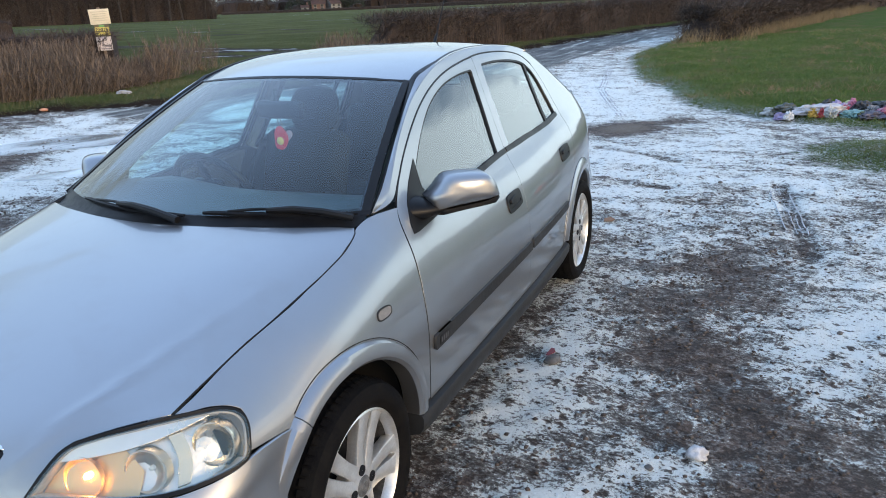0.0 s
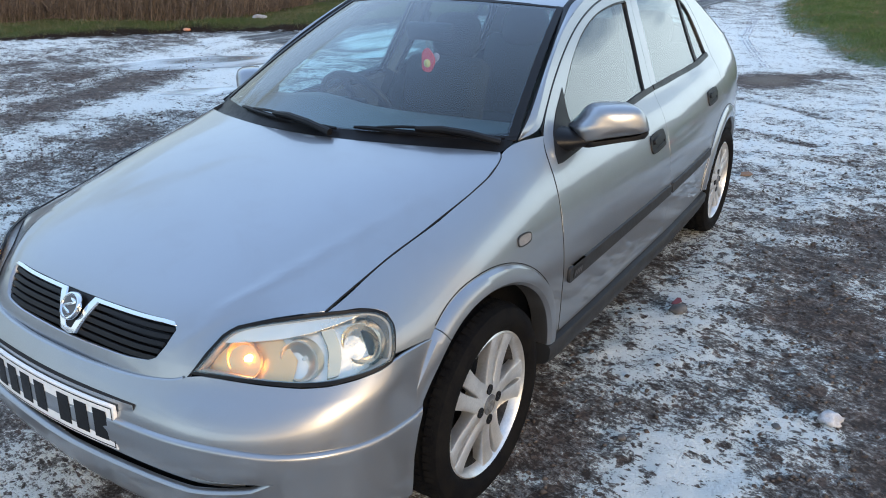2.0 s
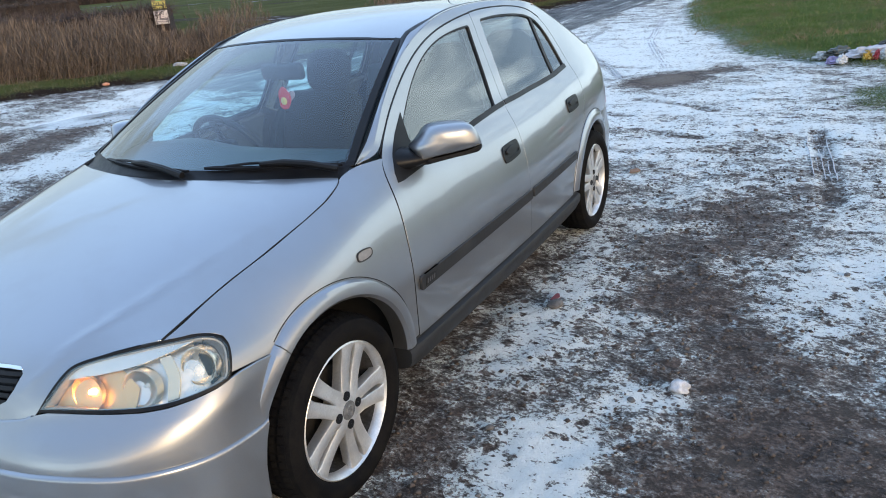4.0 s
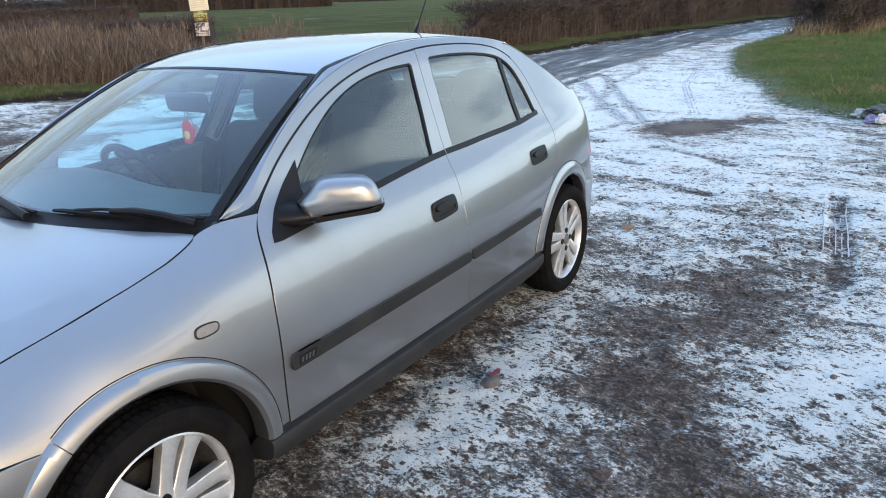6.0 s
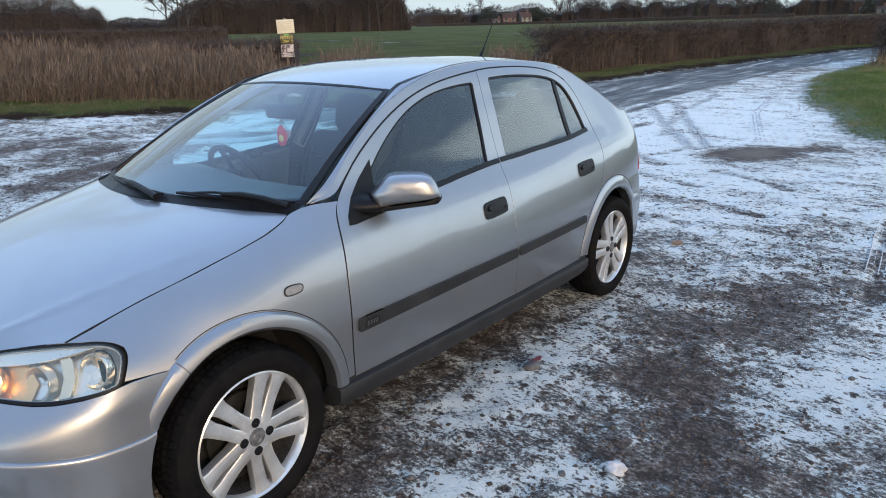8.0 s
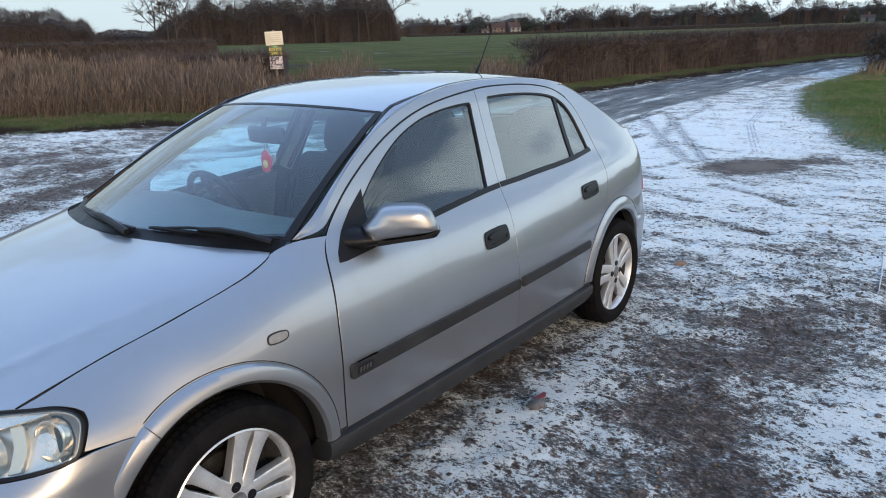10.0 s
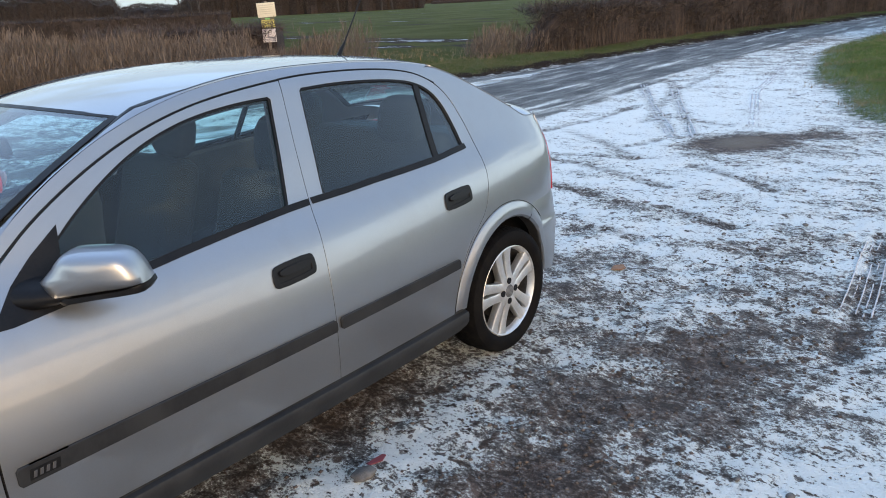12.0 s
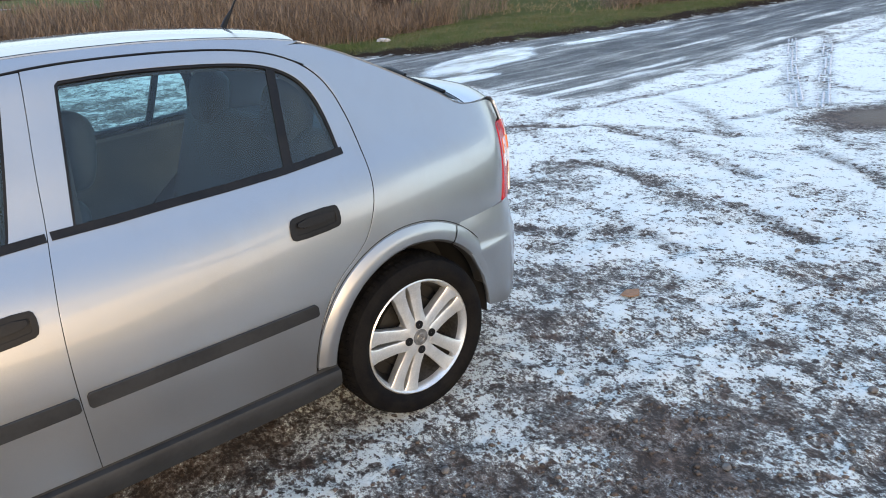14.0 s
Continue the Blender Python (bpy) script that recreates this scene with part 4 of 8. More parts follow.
_keys = [-k for k in list(BONNET)[:0:-1]] + list(BONNET)
BON_Y = np.stack([smooth_line(BX, _keys, np.r_[_by[:0:-1, k], _by[:, k]]) for k in range(len(BV))], 1)
BON_Z = np.stack([smooth_line(BX, _keys, np.r_[_bz[:0:-1, k], _bz[:, k]]) for k in range(len(BV))], 1)
for tab in (BON_Y, BON_Z):
    for _ in range(45):
        tab[:, 1:-1] = 0.25 * tab[:, :-2] + 0.5 * tab[:, 1:-1] + 0.25 * tab[:, 2:]
        tab[1:-1] = 0.25 * tab[:-2] + 0.5 * tab[1:-1] + 0.25 * tab[2:]
        tab[0] = tab[1]
VS = 0.12  # metres for one row of the table


def bonnet_face(x, w):
    ax, v = np.clip(np.abs(x) / 0.01, 0, 71.999), np.clip(np.asarray(w, float) / VS * 20, 0, 159.999)
    i, j = ax.astype(int), v.astype(int)
    a, b = ax - i, v - j
    pick = lambda t: (t[i, j] * (1 - b) + t[i, j + 1] * b) * (1 - a) + (t[i + 1, j] * (1 - b) + t[i + 1, j + 1] * b) * a
    row = v / 20
    crease = np.clip((7.2 - row) / 1.2, 0, 1) * np.clip((row - 1.0) / 3.0, 0, 1)
    crest = 0.37 + 0.042 * (6.5 - row)
    lift = 0.0048 * crease * np.exp(-(((np.abs(x) - crest) / 0.022) ** 2))
    return np.stack([np.asarray(x, float) + 0 * v, pick(BON_Y), pick(BON_Z) + lift], -1)


def both(half):
    """A closed outline from its right half, given from the front middle to the back middle."""
    return [(-x, v) for x, v in half] + [(x, v) for x, v in half[::-1]]


half = [(0.02, 7.98), (0.2, 7.98), (0.33, 7.97), (0.385, 7.95), (0.410, 7.78), (0.420, 7.5), (0.437, 6.82), (0.454, 6.16), (0.474, 5.93), (0.539, 5.90), (0.587, 5.82), (0.6215, 5.71), (0.628, 4.2), (0.634, 3.3), (0.6475, 2.45), (0.6575, 1.75), (0.6665, 1.2), (0.669, 0.78), (0.662, 0.40), (0.649, 0.13), (0.640, 0.04), (0.5, 0.03), (0.3, 0.03), (0.1, 0.03)]
bonnet_outline = [(x, v * VS) for x, v in both(half)]
gr = [(0.0, 5.46), (0.18, 5.44), (0.300, 5.46), (0.333, 5.56), (0.346, 5.80), (0.337, 6.39), (0.321, 6.85), (0.301, 6.99), (0.231, 7.06), (0.063, 7.13), (0.0, 7.14)]
grille_hole = [(x, v * VS) for x, v in [(-a, b) for a, b in gr[1:-1]][::-1] + gr]
bonnet = panel("bonnet", bonnet_face, bonnet_outline, PAINT, car, holes=[grille_hole], side=-1.0, thick=0.016, gap=0.001, label="silver bonnet with the grille surround", bare=False)
# dark tubes drawn along the bonnet's edge as the gap's shade
for s in (1, -1):
    line = [(x, v) for x, v in half if x > 0.62]
    vv = np.linspace(line[0][1], line[-1][1] + 0.05, 60)
    xx = smooth_line(-vv, [-v for _, v in line], [x for x, _ in line])
    pts = [Vector(bonnet_face(np.array(s * (x + 0.0012)), np.array(v * VS))) + Vector((0, 0, -0.0004)) for x, v in zip(xx, vv)]
    if s < 0:
        pts = [p - Vector((-0.002, 0, 0.006)) for p in pts]
    part("bonnet_gap_shade", tube(pts, 0.0022, 6), DARK, bonnet, "dark line for the shade in the bonnet gap")
edge = [(x, v) for x, v in sorted(both(half), key=lambda e: e[0]) if v > 5.75 and abs(x) < 0.6]
pts = [Vector(bonnet_face(np.array(x), np.array((v + 0.01) * VS))) + Vector((0, -0.002, -0.001)) for x, v in edge]
part("bonnet_gap_shade", tube(pts, 0.0024, 6), DARK, bonnet, "dark line for the shade in the bonnet gap")
grille = panel("grille", bonnet_face, inset(grille_hole, -0.012), BLACK_PLASTIC, car, side=-1.0, thick=0, lift=-0.035, step=0.04, label="black slatted grille with chrome trim")
for k in range(5):
    v0 = 5.72 + 0.275 * k
    w = 0.338 - 0.007 * k
    panel("grille_slat", bonnet_face, [(-w, v0 * VS), (w, v0 * VS), (w, (v0 + 0.15) * VS), (-w, (v0 + 0.15) * VS)], BLACK_PLASTIC, grille, side=-1.0, thick=0.03, lift=-0.006, step=0.03)
for s in (1, -1):
    bar = [(0.340, 5.66), (0.330, 5.54), (0.30, 5.50), (0.060, 5.50), (0.014, 6.84), (0.0, 6.88), (0.0, 7.06), (0.027, 6.98), (0.076, 5.63), (0.30, 5.61)]
    panel("chrome_trim", bonnet_face, [(s * x, v * VS) for x, v in bar], CHROME, grille, side=-1.0, thick=0.012, lift=0.003, step=0.02, label="chrome grille trim")
panel("grille_shield", bonnet_face, [(-0.064, 5.49 * VS), (0.064, 5.49 * VS), (0.014, 6.86 * VS), (-0.014, 6.86 * VS)], BLACK_PLASTIC, grille, side=-1.0, thick=0.01, lift=-0.002, step=0.02)
bm = lathe([(0.001, 0.008), (0.02, 0.008), (0.027, 0.007), (0.030, 0.011), (0.034, 0.010), (0.036, 0.004), (0.036, 0.0)], 40, m=Matrix.Translation(bonnet_face(np.array(0.0), np.array(6.02 * VS))) @ pose(0, -0.008, 0, 0, 0, -90) @ pose(0, 0, 0, 0, -35, 0))
part("grille_badge", bm, CHROME, grille, "round chrome badge")
badge_at = Matrix.Translation(bonnet_face(np.array(0.0), np.array(6.02 * VS))) @ pose(0, -0.008, 0, 0, 0, -90) @ pose(0, 0, 0, 0, -35, 0)
part("badge_field", lathe([(0.001, 0.0088), (0.026, 0.0088), (0.0265, 0.0075)], 32, m=badge_at), BADGE, grille, "dark badge field")
bend = [badge_at @ Vector((0.0095, 0.017 * math.sin(a * 1.15), 0.019 - 0.0060 * a)) for a in np.linspace(0, 6.2, 22)]
part("badge_relief", tube(bend, [0.002] + [0.0042] * 20 + [0.002], 6), CHROME, grille)

# nose: plan lines at several heights, along u from the middle to the wheel opening
NU = [0.0, 0.285, 0.46, 0.625, 0.775, 0.905, 1.03]
NOSE = {
    0.16: ((0, -0.648), (0.270, -0.638), (0.434, -0.614), (0.570, -0.552), (0.677, -0.454), (0.739, -0.366), (0.765, -0.300)),
    0.22: ((0, -0.733), (0.270, -0.718), (0.434, -0.694), (0.590, -0.617), (0.702, -0.509), (0.754, -0.396), (0.780, -0.300)),
    0.30: ((0, -0.773), (0.280, -0.758), (0.454, -0.734), (0.610, -0.657), (0.722, -0.544), (0.774, -0.416), (0.787, -0.300)),
    0.40: ((0, -0.793), (0.280, -0.778), (0.454, -0.754), (0.610, -0.682), (0.722, -0.564), (0.779, -0.426), (0.790, -0.300)),
    0.47: ((0, -0.806), (0.280, -0.791), (0.454, -0.767), (0.610, -0.697), (0.727, -0.574), (0.781, -0.431), (0.792, -0.297)),
    0.53: ((0, -0.800), (0.280, -0.785), (0.454, -0.761), (0.610, -0.690), (0.725, -0.569), (0.779, -0.426), (0.790, -0.275)),
    0.58: ((0, -0.773), (0.280, -0.760), (0.444, -0.733), (0.600, -0.657), (0.725, -0.541), (0.781, -0.404), (0.784, -0.250)),
    0.62: ((0, -0.743), (0.280, -0.730), (0.424, -0.699), (0.585, -0.622), (0.713, -0.505), (0.773, -0.385), (0.779, -0.235)),
    0.68: ((0, -0.713), (0.270, -0.703), (0.404, -0.676), (0.555, -0.597), (0.682, -0.477), (0.754, -0.369), (0.765, -0.230)),
    0.75: ((0, -0.673), (0.250, -0.663), (0.374, -0.639), (0.510, -0.577), (0.613, -0.478), (0.700, -0.368), (0.735, -0.220)),
}
NUT, NZT = np.linspace(-1.03, 1.03, 207), np.arange(0.16, 0.751, 0.01)
_k = [-u for u in NU[:0:-1]] + NU
_nx = np.array([smooth_line(NUT, _k, [-p[0] for p in r[:0:-1]] + [p[0] for p in r]) for r in NOSE.values()])
_ny = np.array([smooth_line(NUT, _k, [p[1] for p in r[:0:-1]] + [p[1] for p in r]) for r in NOSE.values()])
NOSE_X = np.stack([smooth_line(NZT, list(NOSE), _nx[:, k]) for k in range(207)])
NOSE_Y = np.stack([smooth_line(NZT, list(NOSE), _ny[:, k]) for k in range(207)])
for tab in (NOSE_X, NOSE_Y):
    for _ in range(12):
        tab[1:-1] = 0.25 * tab[:-2] + 0.5 * tab[1:-1] + 0.25 * tab[2:]
    for _ in range(3):
        tab[:, 1:-1] = 0.25 * tab[:, :-2] + 0.5 * tab[:, 1:-1] + 0.25 * tab[:, 2:]


def nose_face(u, z):
    a, b = np.clip((np.asarray(u, float) + 1.03) / 0.01, 0, 205.999), np.clip((np.asarray(z, float) - 0.16) / 0.01, 0, len(NZT) - 1.001)
    i, j = a.astype(int), b.astype(int)
    a, b = a - i, b - j
    pick = lambda t: (t[i, j] * (1 - b) + t[i, j + 1] * b) * (1 - a) + (t[i + 1, j] * (1 - b) + t[i + 1, j + 1] * b) * a
    y = pick(NOSE_Y)
    return np.stack([pick(NOSE_X), y, np.asarray(z, float) + 0 * y], -1)


def low_nose_face(u, z):
    """The lower bumper stands a little proud of the upper."""
    return nose_face(u, z) * np.array([1.010, 1, 1]) - np.array([0, 0.009, 0])


up = [(0.0, 0.604), (0.098, 0.604), (0.24, 0.608), (0.353, 0.615), (0.424, 0.6225), (0.456, 0.632), (0.493, 0.6375), (0.535, 0.635), (0.591, 0.629), (0.645, 0.623), (0.696, 0.617), (0.747, 0.615), (0.806, 0.6175), (0.857, 0.623), (0.896, 0.631), (0.93, 0.633), (0.985, 0.630), (1.03, 0.624)]
low = [(1.018, 0.488), (0.997, 0.42), (0.980, 0.35), (0.975, 0.30), (0.975, 0.225), (0.9, 0.205), (0.7, 0.19), (0.4, 0.18), (0.0, 0.175)]
bumper_outline = [(-u, z) for u, z in (up + low[:-1])][::-1] + (up[1:] + low)
slot = [(-0.60, 0.395), (-0.655, 0.422), (-0.50, 0.432), (0.50, 0.432), (0.655, 0.422), (0.60, 0.395), (0.45, 0.372), (0.0, 0.362), (-0.45, 0.372)]


def ridge_z(u):
    """The step along the bumper, high in the middle and dipping towards the wheels."""
    return smooth_line(np.abs(u), [0, 0.34, 0.49, 0.59, 0.67, 0.76, 0.85, 0.98, 1.03], [0.525, 0.5225, 0.5215, 0.512, 0.499, 0.487, 0.475, 0.470, 0.484])


ridge_u = np.linspace(1.012, -1.012, 61)
top_half = [(-u, z) for u, z in up][::-1] + up[1:] + [(u, float(ridge_z(u))) for u in ridge_u]
low_half = [(-u, z) for u, z in low[1:]] + low[1:-1][::-1] + [(u, float(ridge_z(u)) - 0.0155) for u in ridge_u]
bumper = panel("front_bumper", nose_face, top_half, PAINT, car, side=1.0, thick=0.016, step=0.022, label="silver front bumper with a dark air slot", bare=False)
panel("bumper_skirt", low_nose_face, low_half, PAINT, bumper, holes=[slot], side=1.0, thick=0.02, step=0.022, bare=False)
bm = bmesh.new()
rows = []
for u in np.linspace(-1.012, 1.012, 90):
    a, b = Vector(nose_face(np.array(u), ridge_z(u))), Vector(low_nose_face(np.array(u), ridge_z(u) - 0.0155))
    c = Vector((b.x, b.y, a.z))
    rows.append([bm.verts.new(p) for p in (a.lerp(c, -0.6), a.lerp(c, 0.35) - Vector((0, 0, 0.0008)), a.lerp(c, 0.8) - Vector((0, 0, 0.003)), b.lerp(c, 0.4), b)])
for p, q in zip(rows, rows[1:]):
    for k in range(4):
        bm.faces.new((p[k], p[k + 1], q[k + 1], q[k]))
part("bumper_ridge", bm, PAINT, bumper, sharp=1.5)
# near-black sheet added behind the bumper for the air slot's shade
panel("slot_shade_sheet", nose_face, inset(bumper_outline, 0.012), DARK, bumper, side=1.0, thick=0, lift=-0.04, step=0.06)
for z0, z1, w in ((0.383, 0.393, 0.58), (0.408, 0.414, 0.62)):
    panel("air_slot_bar", nose_face, [(-w, z0), (w, z0), (w, z1), (-w, z1)], PAINT if z0 < 0.39 else BLACK_PLASTIC, bumper, side=1.0, thick=0.02, lift=-0.016, step=0.03)
bm = bmesh.new()
rows = []
for u in np.linspace(-0.44, 0.44, 45):
    zt = float(smooth_line(abs(u), [p[0] for p in up], [p[1] for p in up]))
    e = Vector(nose_face(np.array(u), np.array(zt)))
    rows.append([bm.verts.new(e + Vector(q)) for q in ((0, 0.001, -0.001), (0, 0.006, 0.0025), (-u * 0.02, 0.013, 0.0), (-u * 0.03, 0.022, -0.02))])
for p, q in zip(rows, rows[1:]):
    for k in range(3):
        bm.faces.new((p[k], q[k], q[k + 1], p[k + 1]))
part("bumper_ledge", bm, PAINT, bumper)
# number plate with plain bars
PLATE = simple("plate_white", (0.72, 0.73, 0.70), (0.78, 0.78, 0.76), 0.35, 8.0)
plate_base = [(-0.315, 0.425), (0.315, 0.425), (0.315, 0.565), (-0.315, 0.565)]
plate_face = lambda u, z: np.stack([u + 0 * z, -0.812 + 0.22 * u * u - 0.06 * (0.49 - z), z + 0 * u], -1)
panel("plate_holder", plate_face, rounded(plate_base, 0), PAINT, bumper, side=1.0, thick=0.05, lift=-0.012, step=0.05)
plate = panel("number_plate", plate_face, rounded([(-0.265, 0.441), (0.265, 0.441), (0.265, 0.553), (-0.265, 0.553)], 0), PLATE, car, side=1.0, thick=0.01, lift=0.001, step=0.05, label="white number plate with dark bars")
panel("plate_edge", plate_face, [(-0.262, 0.444), (0.262, 0.444), (0.262, 0.550), (-0.262, 0.550)], BLACK_PLASTIC, plate, holes=[[(-0.259, 0.447), (0.259, 0.447), (0.259, 0.547), (-0.259, 0.547)]], side=1.0, thick=0, lift=0.002, step=0.05)
for x0 in (-0.235, -0.168, -0.101, -0.034, 0.066, 0.133, 0.2):
    panel("plate_bar", plate_face, [(x0 - 0.004, 0.459), (x0 + 0.041, 0.459), (x0 + 0.041, 0.535), (x0 - 0.004, 0.535)], BLACK_PLASTIC, plate, side=1.0, thick=0.0008, lift=0.0028, step=0.05)
# headlamps
LAMP = faired([(0.468, 0.640), (0.511, 0.6855), (0.555, 0.7225), (0.591, 0.7385), (0.66, 0.7475), (0.74, 0.7494), (0.80, 0.7496), (0.868, 0.748), (0.893, 0.742), (0.910, 0.732), (0.919, 0.717), (0.919, 0.70),
        (0.9045, 0.670), (0.898, 0.645), (0.888, 0.632), (0.857, 0.626), (0.806, 0.6205), (0.747, 0.618), (0.696, 0.620), (0.645, 0.626), (0.591, 0.632), (0.535, 0.638), (0.4926, 0.640)])
LAMP_IN = inset(LAMP, 0.0065)
# warm tints put the amber bulb's glow into the reflector colours
REFLECTOR = simple("lamp_reflector", (0.84, 0.74, 0.58), (0.90, 0.84, 0.74), 0.20, 3.0, metal=1.0, rough2=0.36, bump=0.002)
GLOW_REFLECTOR = material("glow_tinted_reflector", (0.95, 0.60, 0.28), 0.34, 1.0)
AMBER = material("amber_bulb", (1.0, 0.45, 0.10), 0.3, Emission_Color=(1.0, 0.42, 0.10, 1), Emission_Strength=90.0)
LAMP_BEZEL = material("lamp_bezel", (0.70, 0.64, 0.48), 0.25, 0.6)
LAMP_RIB = simple("lamp_rib", (0.05, 0.05, 0.05), (0.11, 0.11, 0.10), 0.4, 20.0)
LAMP_WALL = simple("lamp_wall", (0.30, 0.30, 0.29), (0.42, 0.41, 0.40), 0.4, 14.0, metal=0.6)
for s in (1, -1):
    face = (lambda u, z: nose_face(u, z)) if s > 0 else (lambda u, z: nose_face(u, z) * np.array([-1, 1, 1]))
    lamp = panel("headlamp", face, LAMP, BLACK_PLASTIC, car, holes=[LAMP_IN], side=s, thick=0.006, lift=0.002, step=0.02, label="clear headlamp with an amber turn signal")
    panel("lamp_wall", face, inset(LAMP, 0.003), LAMP_WALL, lamp, holes=[inset(LAMP, 0.0085)], side=s, thick=0.07, lift=-0.005, step=0.02)
    panel("lamp_glass", face, inset(LAMP, 0.006), LENS, lamp, side=s, thick=0, lift=0.006, step=0.025, label="clear lamp lens")
    panel("lamp_back", face, inset(LAMP, 0.004), REFLECTOR, lamp, side=s, thick=0, lift=-0.05, step=0.04)
    panel("signal_back", face, [(0.485, 0.642), (0.52, 0.680), (0.56, 0.712), (0.62, 0.728), (0.675, 0.715), (0.69, 0.67), (0.67, 0.627), (0.56, 0.642)], GLOW_REFLECTOR, lamp, side=s, thick=0, lift=-0.042, step=0.03, label="signal chamber tinted amber for the bulb's glow")
    panel("lamp_brow", face, [(0.545, 0.706), (0.575, 0.724), (0.62, 0.735), (0.68, 0.7415), (0.74, 0.7435), (0.84, 0.7435), (0.865, 0.739), (0.80, 0.727), (0.74, 0.718), (0.68, 0.712), (0.62, 0.709)], REFLECTOR, lamp, side=s, thick=0.012, lift=-0.012, step=0.02)
    for u, z, r, deep in ((0.585, 0.674, 0.046, 0.030), (0.695, 0.668, 0.046, 0.024), (0.832, 0.686, 0.046, 0.022)):
        c = face(np.array(u), np.array(z))
        n = np.cross(face(np.array(u + 0.01), np.array(z)) - c, face(np.array(u), np.array(z + 0.01)) - c) * s
        n = Vector(n / np.linalg.norm(n))
        d = (n * 0.35 + Vector((0, -1, 0)) * 0.65).normalized()
        m = Matrix.Translation(Vector(c) - n * 0.028) @ d.to_track_quat("X", "Z").to_matrix().to_4x4()
        prof = [(0.006, -deep), (r * 0.45, -deep * 0.92), (r * 0.75, -deep * 0.6), (r * 0.95, -deep * 0.2), (r, 0.006), (r + 0.004, 0.006), (r + 0.004, -0.02)]
        if u < 0.62:
            prof = prof[:5]
        part("reflector_bowl", lathe(prof, 36, m=m), GLOW_REFLECTOR if u < 0.62 else REFLECTOR, lamp, "chromed reflector bowl")
        bulb = lathe([(0.001, 0.000), (0.005, -0.002), (0.007, -0.009), (0.005, -deep)] if u < 0.62 else [(0.001, -0.012), (0.005, -0.014), (0.006, -0.022), (0.005, -deep)], 16, m=m)
        part("bulb", bulb, AMBER if u < 0.62 else LENS, lamp, "lit amber bulb" if u < 0.62 else "unlit bulb")
    panel("lamp_rib", face, [(0.882, 0.636), (0.894, 0.640), (0.898, 0.672), (0.911, 0.702), (0.911, 0.720), (0.900, 0.732), (0.880, 0.738), (0.893, 0.715), (0.892, 0.68)], LAMP_RIB, lamp, side=s, thick=0.03, lift=-0.012, step=0.015, label="dark ribbed lamp edge")
    panel("lamp_divider", face, [(0.742, 0.632), (0.766, 0.634), (0.792, 0.722), (0.765, 0.720)], LAMP_BEZEL, lamp, side=s, thick=0.03, lift=-0.022, step=0.02)

# roof
ROOF_Y = [0.90, 1.0, 1.1, 1.25, 1.45, 1.7, 1.95, 2.2, 2.4, 2.56]
ROOF_C = [1.330, 1.357, 1.378, 1.400, 1.417, 1.425, 1.424, 1.412, 1.392, 1.366]


def roof_edge(y):
    z = smooth_line(y, [p[0] for p in RAIL_TOP] + [2.6], [p[1] for p in RAIL_TOP] + [1.29])
    return side_x(y, z) - 0.014, z + 0.002


def roof_face(q, y):
    xe, ze = roof_edge(np.asarray(y, float))
    zc = smooth_line(y, ROOF_Y, ROOF_C)
    k = np.abs(q) ** 2.4
    return np.stack([q * xe, np.asarray(y, float) + 0 * q, zc * (1 - k) + ze * k], -1)


